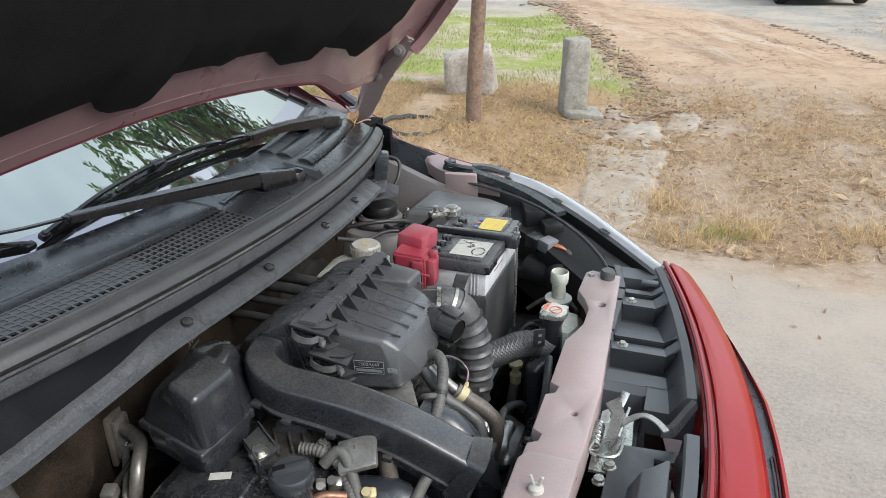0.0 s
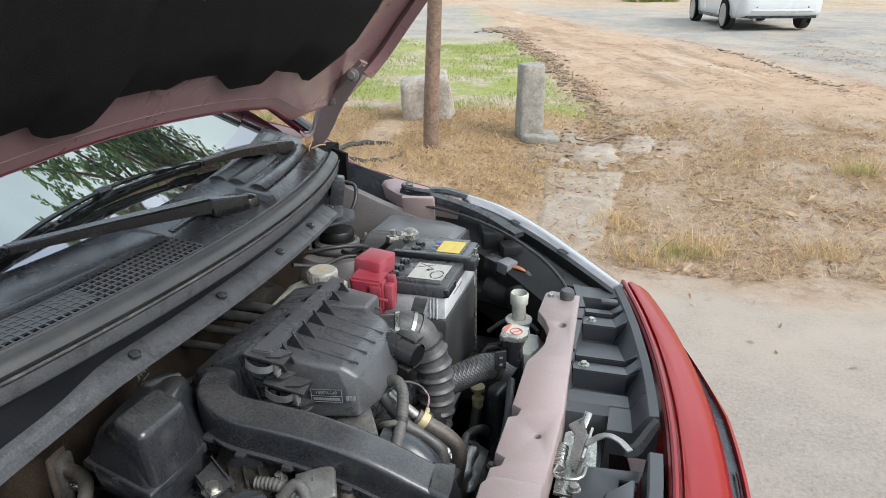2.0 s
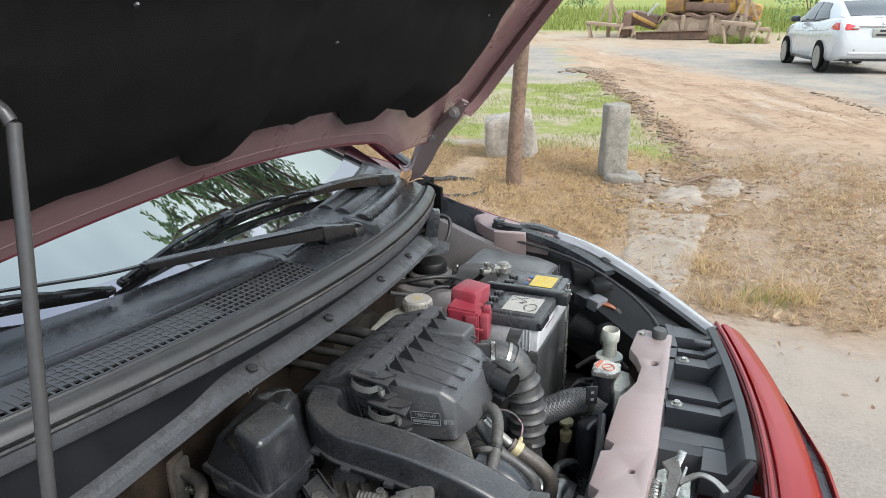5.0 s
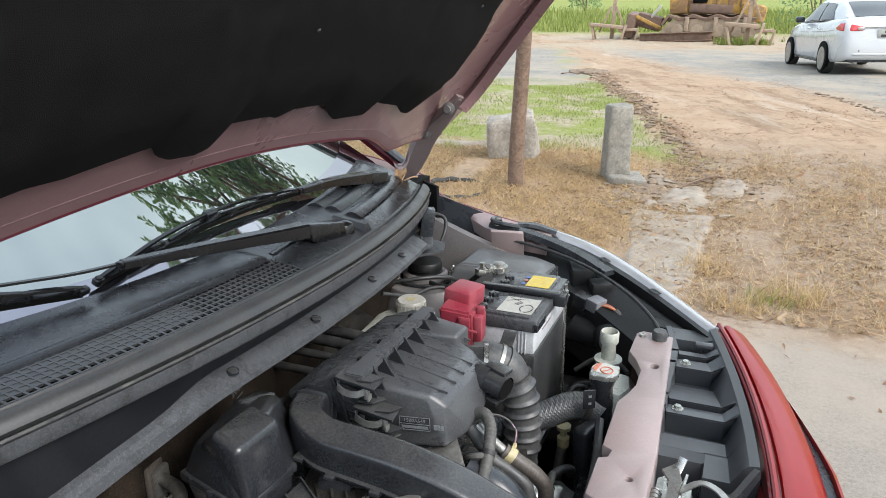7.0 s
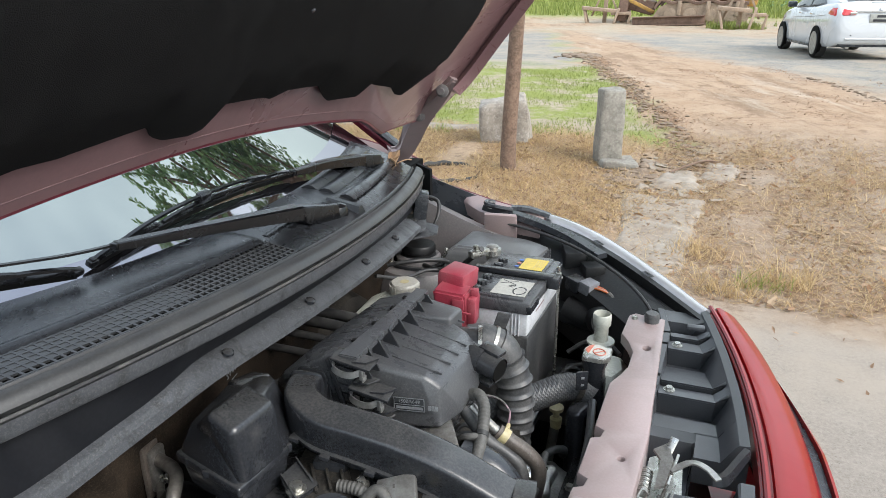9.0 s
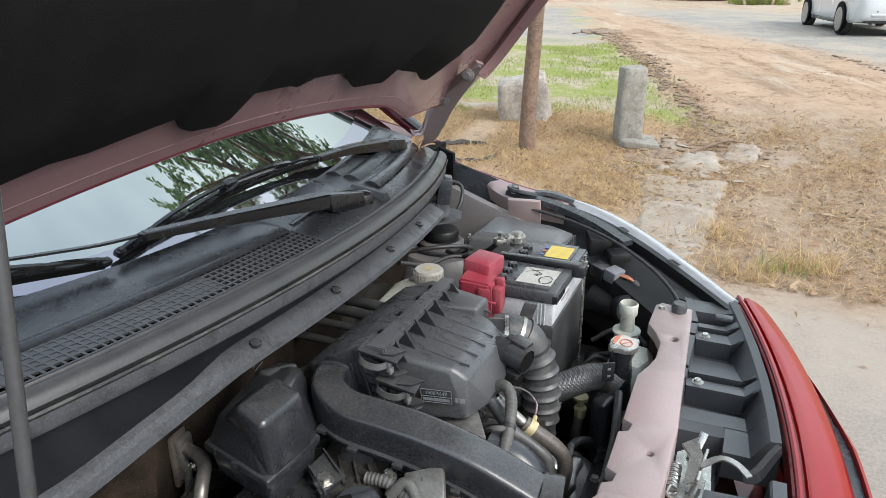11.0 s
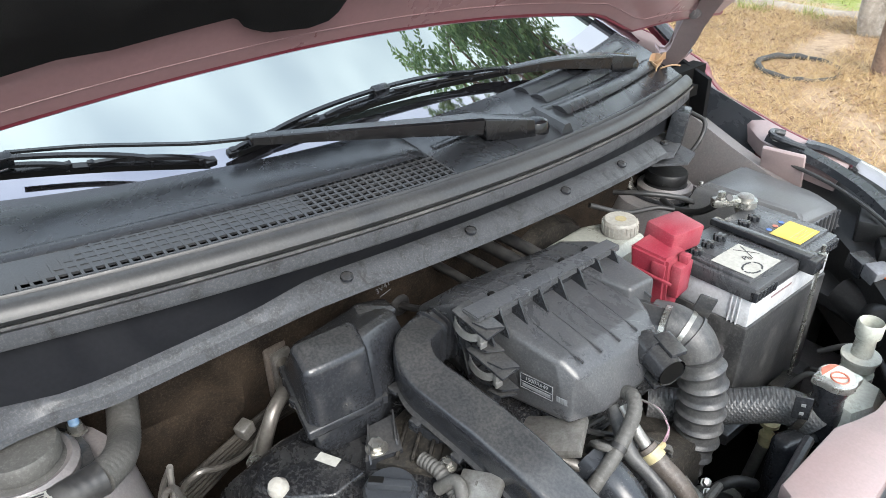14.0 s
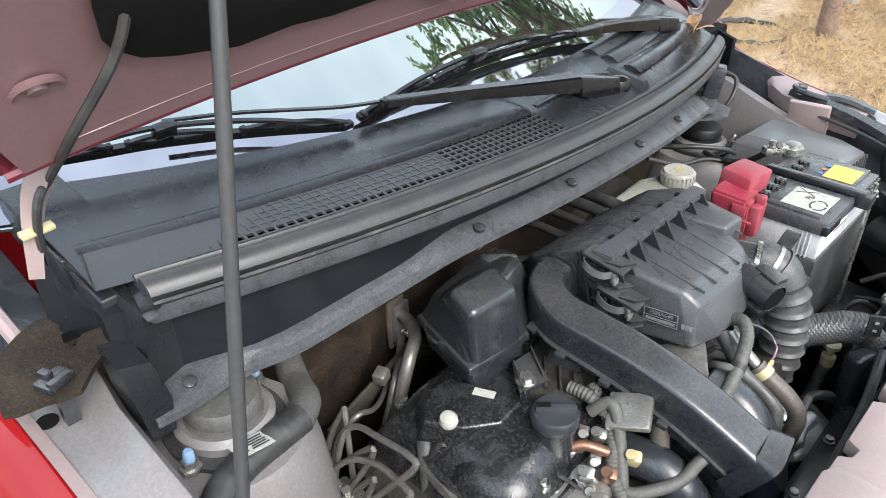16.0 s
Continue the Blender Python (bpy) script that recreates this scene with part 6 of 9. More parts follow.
part("rear_shell", rbox((0.050, 0.064, 0.034), at(-0.404, 1.112, 0.955, -4, 4, -6), 0.005), M_red_cover, cover)
part("cover_ridge", rbox((0.068, 0.004, 0.004), at(-0.392, 1.0435, 0.925, 0, 6, 6), 0.001), M_red_cover, cover)
part("cover_tab", rbox((0.014, 0.012, 0.014), at(-0.362, 1.078, 0.948, 0, 0, 8), 0.003), M_red_cover, cover)

# ---- fuse box ----
fuse = thing("fuse_box", (-0.44, 1.46, 0.80), "grey-black plastic fuse box with a smooth dusty lid", "fuse box")
fb = loft([[V((x, y, z)) for x, y in ((-0.535, 1.375), (-0.345, 1.395), (-0.335, 1.50), (-0.385, 1.525), (-0.525, 1.515))] for z in (0.78, 0.875)] + [[V((x, y, z)) for x, y, z in ((-0.53, 1.38, 0.890), (-0.352, 1.400, 0.886), (-0.342, 1.497, 0.878), (-0.388, 1.520, 0.878), (-0.52, 1.510, 0.888))], [V((x, y, z)) for x, y, z in ((-0.515, 1.39, 0.898), (-0.365, 1.410, 0.893), (-0.355, 1.487, 0.886), (-0.39, 1.508, 0.886), (-0.51, 1.50, 0.896))]])
bmesh.ops.bevel(fb, geom=[e for e in fb.edges if e.verts[0].co.z > 0.87 and e.verts[1].co.z > 0.87], offset=0.004, segments=2, affect="EDGES")
part("lid", fb, M_boxlid, fuse, "smooth grey lid")
for k in range(8):
    part("lid_rib", rbox((0.004, 0.004, 0.07), at(-0.341 + 0.001 * k, 1.402 + 0.013 * k, 0.842), 0.001), M_airbox, fuse)

# ---- brake fluid reservoir ----
res = thing("brake_fluid_reservoir", (-0.565, 1.15, 0.80), "cloudy white brake fluid reservoir with a ribbed white cap", "fluid reservoir")
body = loft([[V((x, y, z)) for x, y in ((-0.60, 1.06), (-0.52, 1.06), (-0.50, 1.12), (-0.505, 1.215), (-0.57, 1.225), (-0.605, 1.17))] for z in (0.79, 0.86)] + [[V((x, y, z)) for x, y, z in ((-0.59, 1.07, 0.868), (-0.53, 1.07, 0.868), (-0.512, 1.13, 0.872), (-0.515, 1.205, 0.872), (-0.565, 1.213, 0.872), (-0.59, 1.165, 0.870))]])
part("bottle", body, M_translucent, res)
part("cap", lathe([(0, 0.0), (0.028, 0.0), (0.0285, 0.004), (0.028, 0.020), (0.025, 0.024), (0, 0.024)], at(-0.543, 1.188, 0.870), 28), M_white_plastic, res, "ribbed white cap")
capm = at(-0.543, 1.188, 0.870)
for k in range(24):
    a = 2 * math.pi * k / 24
    part("cap_rib", rbox((0.002, 0.003, 0.016), capm @ pose(0.0283 * math.cos(a), 0.0283 * math.sin(a), 0.012, 0, 0, math.degrees(a))), M_white_plastic, res)
part("cap_mark", lathe([(0, 0), (0.009, 0), (0.009, 0.0006), (0, 0.0006)], capm @ at(0, 0, 0.0238), 16), M_beige, res)
part("booster", lathe([(0, 0), (0.10, 0.0), (0.11, 0.03), (0.10, 0.06), (0.04, 0.07), (0.03, 0.10), (0, 0.10)], at(-0.70, 1.14, 0.76, 0, 90, 0), 24), M_dark, res)

# ---- strut tops ----
def strut_top(x, y, z, tilt, name_label):
    s = thing("strut_mount", (x, y, z - 0.035), name_label, "strut mount", "strut mounts")
    m = at(x, y, z - 0.035, tilt)
    part("mount_plate", moved(plate([(p[0] * (1.0 + 0.25 * abs(math.sin(2 * k * math.pi / 24))), p[1]) for k, p in enumerate(ring2(0, 0, 0.060, 24))], 0, 0.006), m), M_plastic, s)
    part("mount_ring", lathe([(0.046, 0.005), (0.050, 0.006), (0.051, 0.016), (0.045, 0.022), (0.040, 0.020)], m, 28), M_primer_grey, s)
    part("rubber_cap", lathe([(0, 0.006), (0.042, 0.006), (0.040, 0.020), (0.034, 0.022), (0.034, 0.026), (0.0385, 0.028), (0.0385, 0.040), (0.036, 0.044), (0.0, 0.045)], m, 30), M_rubber_grey if y < 0.8 else M_lampback, s, "dusty rubber dust cap" if y < 0.8 else "black rubber dust cap")
    for a in ((35, 215) if y > 0.8 else (-62, 118)):
        q = m @ pose(0.064 * math.cos(radians(a)), 0.064 * math.sin(radians(a)), 0.004)
        nut = part("nut", bolt_bm(0.008, 0.012, q, 6), M_steel, s, "zinc nut")
        part("stud", lathe([(0, 0), (0.0055, 0), (0.0055, 0.011), (0.0035, 0.014), (0, 0.014)], q @ at(0, 0, 0.010), 10), M_bluebolt if y < 0.8 else M_steel, nut, "blue-capped stud" if y < 0.8 else "")


strut_top(-0.618, 1.424, 0.868, -3, "dusty round rubber-capped strut mount on its tower")
strut_top(-0.583, 0.324, 0.957, -3, "round rubber-capped strut mount with blue-capped studs")

# ---- radiator cap, filler neck, coolant bottle ----
rad = thing("radiator", (-0.155, 0.90, 0.40), "dark radiator with a silver pressure cap behind the support", "radiator")
part("core", rbox((0.035, 0.80, 0.36), at(-0.112, 0.86, 0.56)), M_void, rad)
part("tank", rbox((0.045, 0.80, 0.05), at(-0.118, 0.84, 0.735), 0.012), M_plastic, rad)
part("neck_riser", tube([(-0.154, 1.105, 0.74), (-0.159, 1.108, 0.81)], 0.019, 16, 1), M_plastic, rad)
part("filler_neck", lathe([(0, 0), (0.020, 0.0), (0.018, 0.03), (0.022, 0.042), (0.022, 0.05), (0, 0.05)], at(-0.160, 1.108, 0.800), 20), M_plastic, rad)
rc = part("pressure_cap", plate([((0.023 + 0.008 * max(0, math.cos(2 * t)) ** 6) * math.cos(t), (0.023 + 0.008 * max(0, math.cos(2 * t)) ** 6) * math.sin(t)) for t in [2 * math.pi * k / 40 for k in range(40)]], 0, 0.010, m=at(-0.157, 1.108, 0.850, 2, 4, 50), bev=0.003), M_steel, rad, "silver pressure cap with a warning sticker")
part("cap_sticker", lathe([(0, 0), (0.0195, 0), (0.0195, 0.0007), (0, 0.0007)], at(-0.157, 1.108, 0.8602, 2, 4, 0), 24), M_label, rc, "white and orange warning sticker")
part("sticker_ring", join(*[moved(tube([(0.010 * math.cos(2 * math.pi * k / 20), 0.010 * math.sin(2 * math.pi * k / 20), 0) for k in range(21)], 0.0011, 5, 1), at(-0.153, 1.105, 0.8611, 2, 4, 0))], rbox((0.018, 0.002, 0.0006), at(-0.153, 1.105, 0.8613, 2, 4, 45))), M_redlabel, rc)
part("sticker_half", plate([(-0.018, -0.006), (-0.0165, 0.009), (-0.010, 0.0155), (-0.010, -0.0155), (-0.0165, -0.009)], 0, 0.0006, m=at(-0.157, 1.108, 0.8610, 2, 4, -10)), M_redlabel, rc)
hose2 = thing("radiator_hose", (-0.22, 1.08, 0.77), "ribbed grey-black rubber radiator hose with a woven texture", "hose")
part("hose", tube([(-0.335, 0.985, 0.775), (-0.29, 1.025, 0.772), (-0.245, 1.06, 0.782), (-0.205, 1.088, 0.793), (-0.176, 1.098, 0.790), (-0.160, 1.098, 0.780)], 0.0235, 18, 6), M_weave, hose2)
part("hose_clamp", tube([(-0.186, 1.095, 0.793), (-0.178, 1.098, 0.790)], 0.0255, 18, 1), M_dark, hose2)
part("tag", rbox((0.020, 0.004, 0.034), at(-0.172, 1.066, 0.825, 0, 0, 30), 0.001), M_plastic, rad, "dark plastic tag with pale marks")
for k in range(2):
    part("tag_mark", rbox((0.005, 0.001, 0.004), at(-0.170, 1.0625, 0.832 - 0.013 * k, 0, 0, 30)), M_whiteink, rad)

cool = thing("coolant_bottle", (-0.14, 1.19, 0.70), "cloudy white plastic coolant bottle with a tall filler neck", "coolant bottle")
bt = loft([[V((x, y, z)) for x, y in ((-0.195, 1.11), (-0.125, 1.10), (-0.108, 1.14), (-0.118, 1.20), (-0.175, 1.21))] for z in (0.66, 0.79)] + [[V((x, y, 0.812)) for x, y in ((-0.182, 1.125), (-0.132, 1.115), (-0.120, 1.145), (-0.128, 1.185), (-0.172, 1.195))]])
part("bottle", bt, M_translucent, cool)
part("filler_neck", lathe([(0.021, 0.79), (0.021, 0.802), (0.025, 0.804), (0.025, 0.808), (0.0135, 0.810), (0.0125, 0.836), (0.0165, 0.842), (0.0170, 0.860), (0.0150, 0.863), (0.0140, 0.860), (0.0115, 0.836), (0.0, 0.834)], at(-0.172, 1.234, 0.006), 24), M_translucent, cool, "tall translucent filler neck")
part("neck_base", tube([(-0.172, 1.236, 0.66), (-0.172, 1.236, 0.785)], 0.022, 16, 1), M_translucent, cool)

# ---- oil dipstick for the gearbox side ----
dip = thing("transmission_dipstick", (-0.235, 1.12, 0.60), "beige-handled dipstick in a slim grey tube", "dipstick")
part("tube", tube([(-0.238, 1.100, 0.55), (-0.226, 1.127, 0.682)], 0.0085, 12, 1), M_pipe, dip)
part("handle", lathe([(0, 0), (0.010, 0.0), (0.011, 0.018), (0.006, 0.022), (0.006, 0.032), (0.013, 0.036), (0.013, 0.042), (0, 0.043)], at(-0.225, 1.129, 0.682), 14), M_beige, dip, "beige plastic handle")
part("side_cover", rbox((0.034, 0.062, 0.16), at(-0.170, 1.072, 0.700, 0, 0, -20), 0.013, 3), M_plastic, rad, "black plastic side cover")
for k in range(7):
    part("tank_rib", rbox((0.047, 0.006, 0.054), at(-0.118, 0.50 + 0.10 * k, 0.736), 0.002), M_plastic, rad)
part("shroud_flange", rbox((0.030, 0.62, 0.006), at(-0.160, 0.74, 0.690), 0.002), M_plastic, rad, "flat shroud flange")
for y in (0.56, 0.70, 0.84, 0.96):
    part("shroud_bolt", bolt_bm(0.006, 0.007, at(-0.162, y, 0.693), 6), M_steel, rad)
part("fan_wire", tube([(-0.205, 0.50, 0.74), (-0.198, 0.62, 0.757), (-0.202, 0.74, 0.752), (-0.190, 0.85, 0.764), (-0.200, 0.95, 0.755)], 0.0055, 8), M_rubber_grey, rad, "taped fan wire")
part("vent_hose", tube([(-0.128, 0.52, 0.782), (-0.124, 0.66, 0.786), (-0.130, 0.80, 0.784), (-0.136, 0.94, 0.788), (-0.150, 1.05, 0.800)], 0.0065, 8), M_rubber, rad, "thin rubber overflow hose")
part("fan_shroud", rbox((0.05, 0.60, 0.30), at(-0.195, 0.72, 0.50), 0.02), M_dark, rad)

# ---- engine ----
eng = thing("engine", (-0.40, 0.70, 0.37), "grimy engine with a black cam cover, oil cap and alloy brackets", "engine")
blk = rbox((0.34, 0.56, 0.40), at(-0.41, 0.72, 0.58), 0.03)
bmesh.ops.subdivide_edges(blk, edges=blk.edges[:], cuts=6, use_grid_fill=True)
part("block", rough_solid(blk, 0.02, 14, 2.0), M_dark, eng, "grimy dark engine block")


def cam_cover():
    """Rounded cover with a hump over the timing end."""
    def f(u, v):
        x = -0.555 + 0.225 * u
        y = 0.475 + 0.52 * v
        edge = min(u, 1 - u, v * 2.2, (1 - v) * 2.2)
        z = 0.800 + 0.058 * min(1, edge * 7) ** 0.5
        z += 0.010 * math.exp(-((u - 0.55) ** 2) / 0.03 - ((v - 0.12) ** 2) / 0.012)
        z -= 0.022 * max(0, 0.16 - v) / 0.16
        return (x, y, z)
    return skin(f, 26, 44, 0.006)


cc = part("cam_cover", cam_cover(), M_engcover, eng, "dusty black plastic cam cover")
hump = loft([[V((-0.392 + 0.80 * a * k + 0.006 * (1 - k), 0.530 + 0.66 * b * k + 0.010 * (1 - k), z - 0.10 * max(0, a) * k * k)) for a, b in circle(0.072, 28)] for z, k in ((0.790, 1.12), (0.822, 1.05), (0.838, 0.90), (0.847, 0.66), (0.852, 0.40), (0.854, 0.05))])
part("cover_hump", hump, M_engcover, cc, "shiny rounded cover end")
deck = [(-0.505, 0.520), (-0.505, 0.566), (-0.443, 0.584), (-0.412, 0.596), (-0.408, 0.556), (-0.436, 0.519), (-0.476, 0.497)]
part("cover_deck", hull([V((-0.455 + (x + 0.455) * k, 0.548 + (y - 0.548) * k, z)) for z, k in ((0.845, 1.02), (0.866, 0.90)) for x, y in deck], 0.005), M_engcover, cc, "raised rear deck of the cover")
lip = spline([(-0.470, 0.492, 0.822), (-0.430, 0.484, 0.820), (-0.392, 0.487, 0.816), (-0.356, 0.502, 0.811), (-0.332, 0.532, 0.808), (-0.326, 0.566, 0.808), (-0.332, 0.600, 0.812)], 6)
part("cover_lip", sweep(lip, lambda q, i: [(-0.004, -0.005), (0.004, -0.005), (0.005, 0.003), (0.0, 0.005), (-0.005, 0.003)]), M_engcover, cc, "rolled lower lip of the cover")
part("alloy_edge", sweep([q + V((0.002, -0.002, -0.012)) for q in lip], lambda q, i: [(-0.006, -0.006), (0.006, -0.006), (0.005 + 0.002 * math.sin(0.9 * i), 0.005), (-0.005, 0.005)]), M_alu, eng, "scalloped alloy joint edge")
part("oil_filler", lathe([(0, 0.84), (0.024, 0.84), (0.023, 0.872), (0, 0.872)], at(-0.365, 0.592, 0), 24), M_plastic, eng)
oc = part("oil_cap", lathe([(0, 0.872), (0.0255, 0.872), (0.027, 0.877), (0.027, 0.886), (0.0245, 0.890), (0, 0.890)], at(-0.365, 0.592, 0), 32), M_plastic_clean, eng, "round black oil filler cap")
part("cap_grip", rbox((0.046, 0.012, 0.012), at(-0.365, 0.592, 0.892, 0, 0, 42), 0.004), M_plastic_clean, oc)
part("cap_slot", rbox((0.015, 0.007, 0.001), at(-0.375, 0.583, 0.8985, 0, 0, 42)), M_void, oc)
part("paper_label", flat_bar(0.026, 0.012, at(-0.452, 0.574, 0.8718, 0, 0, 24)), M_label, eng, "small white paper label")
for x, y in ((-0.545, 0.53), (-0.345, 0.545), (-0.35, 0.70), (-0.545, 0.72)):
    part("cover_bolt", join(bolt_bm(0.006, 0.009, at(x, y, 0.826)), lathe([(0, 0), (0.010, 0), (0.010, 0.003), (0, 0.003)], at(x, y, 0.824), 12)), M_steel, eng)
# coil rail beside the oil cap
part("coil_rail", rbox((0.09, 0.15, 0.030), at(-0.425, 0.705, 0.850, 0, 4, 14), 0.010), M_dark, eng, "grimy raised coil rail")
for k in range(3):
    part("coil", rbox((0.045, 0.030, 0.030), at(-0.415, 0.685 + 0.075 * k, 0.868, 0, 0, 14), 0.006), M_plastic, eng)
# alloy brackets and castings
part("alloy_bracket", rbox((0.075, 0.055, 0.012), at(-0.322, 0.782, 0.860, 4, -18, 30), 0.003), M_alu, eng, "pale cast alloy bracket")
part("alloy_bracket", rbox((0.050, 0.045, 0.010), at(-0.312, 0.660, 0.872, 20, -16, 20), 0.003), M_alu, eng, "pale cast alloy bracket")
for k in range(3):
    part("cast_mark", rbox((0.0025, 0.005, 0.0008), at(-0.318 + 0.004 * k, 0.664 + 0.0015 * k, 0.8785 + 0.0008 * k, 20, -16, 20)), M_pipe, eng)
head = rbox((0.09, 0.16, 0.07), at(-0.335, 0.56, 0.78, 0, 6, 10), 0.012)
bmesh.ops.subdivide_edges(head, edges=head.edges[:], cuts=4, use_grid_fill=True)
part("timing_case", rough_solid(head, 0.012, 26, 6.0), M_alu, eng, "stained cast alloy timing case")
for k in range(5):
    part("stamped_mark", rbox((0.002, 0.006, 0.009), at(-0.287, 0.530 + 0.009 * k, 0.782, 0, 6, 10)), M_ink, eng)
for x, y, z, mm in ((-0.315, 0.585, 0.832, M_steel), (-0.30, 0.608, 0.822, M_copper), (-0.295, 0.585, 0.805, M_pipe), (-0.33, 0.63, 0.845, M_steel), (-0.29, 0.64, 0.83, M_beige)):
    part("sensor_plug", join(rbox((0.016, 0.014, 0.020), at(x, y, z, 20, 10, 30), 0.003), lathe([(0, 0), (0.006, 0), (0.006, 0.016), (0, 0.016)], at(x, y, z, 30, 0, 0), 10)), mm, eng)
part("pulley", lathe([(0, 0), (0.06, 0.0), (0.06, 0.02), (0.05, 0.022), (0.045, 0.012), (0.02, 0.012), (0.015, 0.025), (0, 0.025)], at(-0.30, 0.50, 0.66, 90, 0, 0), 26), M_dark, eng)
# gearbox side castings between the hose and the fan
for k, (x, y, z, s) in enumerate(((-0.235, 0.90, 0.70, 0.09), (-0.30, 0.90, 0.74, 0.08), (-0.21, 0.96, 0.66, 0.08), (-0.33, 0.95, 0.70, 0.10))):
    g = rbox((s, s * 1.1, s), at(x, y, z, 10 * k, 14, 25 * k), 0.01)
    bmesh.ops.subdivide_edges(g, edges=g.edges[:], cuts=3, use_grid_fill=True)
    part("gearbox_casting", rough_solid(g, 0.012, 30, k * 3.0), M_alu if k in (0, 2) else M_dark, eng, "grimy alloy casting" if k in (0, 2) else "")
for k in range(6):
    part("casting_bolt", bolt_bm(0.005, 0.010, at(-0.200 - 0.012 * (k % 3), 0.885 + 0.016 * k, 0.748 - 0.004 * k, 20, 30, 0)), M_steel, eng)
part("throttle_body", tube([(-0.285, 0.95, 0.69), (-0.31, 0.91, 0.67)], 0.037, 18, 1), M_alu, eng)
# intake runners, smooth and dark, below the duct
for k in range(3):
    y = 0.66 + 0.065 * k
    part("intake_runner", tube([(-0.335, y, 0.80), (-0.27, y + 0.01, 0.805), (-0.225, y + 0.015, 0.765), (-0.215, y + 0.02, 0.70)], 0.024, 14, 5), M_plastic_clean, eng, "smooth dark plastic intake runner")
part("ribbed_pipe", tube([(-0.285, 0.80, 0.84), (-0.235, 0.80, 0.82), (-0.195, 0.80, 0.76), (-0.185, 0.80, 0.66)], 0.025, 14, 6), M_plastic_clean, eng)

# oil dipstick with the pale knob
od = thing("oil_dipstick", (-0.455, 0.515, 0.80), "oil dipstick with a round cream knob", "dipstick")
part("knob", lathe([(0, 0), (0.006, 0.0), (0.0105, 0.003), (0.0112, 0.009), (0.008, 0.015), (0, 0.017)], at(-0.453, 0.517, 0.866, 18, 0, 0), 18), M_white_plastic, od, "cream plastic knob")
part("stem", lathe([(0, -0.018), (0.005, -0.018), (0.0065, -0.006), (0.005, 0.0), (0, 0.0)], at(-0.453, 0.517, 0.866, 18, 0, 0), 14), M_pipe, od)
part("tube", tube([(-0.455, 0.512, 0.850), (-0.462, 0.495, 0.82), (-0.475, 0.485, 0.74), (-0.475, 0.485, 0.60)], 0.0060, 10, 5), M_dark, od)

# ---- pipes at the firewall ----
ac = thing("air_conditioning_pipes", (-0.60, 0.56, 0.70), "pair of dull grey metal pipes bending down from the firewall", "pipes")
part("flange", rbox((0.010, 0.030, 0.062), at(-0.655, 0.632, 0.836, 0, 0, 8), 0.004), M_alu, ac, "pale alloy flange")
part("gasket", rbox((0.008, 0.034, 0.080), at(-0.662, 0.628, 0.835, 0, 0, 8), 0.003), M_hosebrown, ac, "brown gasket")
part("pipe", tube([(-0.655, 0.632, 0.850), (-0.605, 0.612, 0.856), (-0.580, 0.575, 0.845), (-0.575, 0.548, 0.79), (-0.565, 0.515, 0.72), (-0.56, 0.50, 0.60)], 0.0090, 12, 6), M_pipe, ac)
part("pipe", tube([(-0.655, 0.632, 0.815), (-0.612, 0.585, 0.815), (-0.592, 0.555, 0.80), (-0.585, 0.525, 0.73), (-0.58, 0.51, 0.60)], 0.0055, 10, 6), M_pipe, ac)
part("pipe_clip", rbox((0.018, 0.020, 0.018), at(-0.605, 0.548, 0.822, 10, 0, 20), 0.003), M_alu, ac)
part("flange_bolt", bolt_bm(0.0065, 0.012, at(-0.648, 0.632, 0.822, 0, 90, 0)), M_steel, ac)

bp = thing("brake_pipes", (-0.50, 0.42, 0.70), "cluster of thin bent grey-green brake pipes", "pipes")
for pts in ([(-0.575, 0.425, 0.70), (-0.562, 0.425, 0.82), (-0.545, 0.440, 0.879), (-0.538, 0.438, 0.875), (-0.520, 0.425, 0.80), (-0.515, 0.42, 0.70)],
            [(-0.550, 0.40, 0.70), (-0.530, 0.420, 0.85), (-0.516, 0.433, 0.882), (-0.470, 0.430, 0.900), (-0.418, 0.425, 0.915), (-0.410, 0.420, 0.908), (-0.450, 0.405, 0.85), (-0.50, 0.39, 0.78)],
            [(-0.56, 0.39, 0.76), (-0.52, 0.41, 0.838), (-0.475, 0.42, 0.868), (-0.415, 0.412, 0.885), (-0.405, 0.405, 0.878), (-0.45, 0.39, 0.80), (-0.47, 0.38, 0.70)],
            [(-0.565, 0.41, 0.78), (-0.50, 0.432, 0.858), (-0.49, 0.430, 0.852), (-0.53, 0.40, 0.76)],
            [(-0.545, 0.40, 0.74), (-0.485, 0.42, 0.83), (-0.478, 0.416, 0.824), (-0.52, 0.39, 0.72)],
            [(-0.60, 0.44, 0.70), (-0.58, 0.45, 0.80), (-0.56, 0.47, 0.84), (-0.57, 0.50, 0.82), (-0.60, 0.54, 0.79), (-0.64, 0.60, 0.78)]):
    part("pipe", tube(pts, 0.0036, 8, 5), M_pipe, bp, "thin bent metal pipe")
for k in range(4):
    part("union", join(bolt_bm(0.006, 0.016, at(-0.525 + 0.016 * k, 0.405 + 0.004 * k, 0.80 - 0.006 * k, 10, 0, 0)), rbox((0.012, 0.012, 0.012), at(-0.525 + 0.016 * k, 0.405 + 0.004 * k, 0.794 - 0.006 * k), 0.002)), M_steel, bp)
part("valve_block", rbox((0.10, 0.07, 0.09), at(-0.50, 0.40, 0.735), 0.006), M_alu, bp, "alloy valve block")
lines = thing("firewall_lines", (-0.63, 0.60, 0.75), "bundle of thin dark lines along the firewall", "pipes")
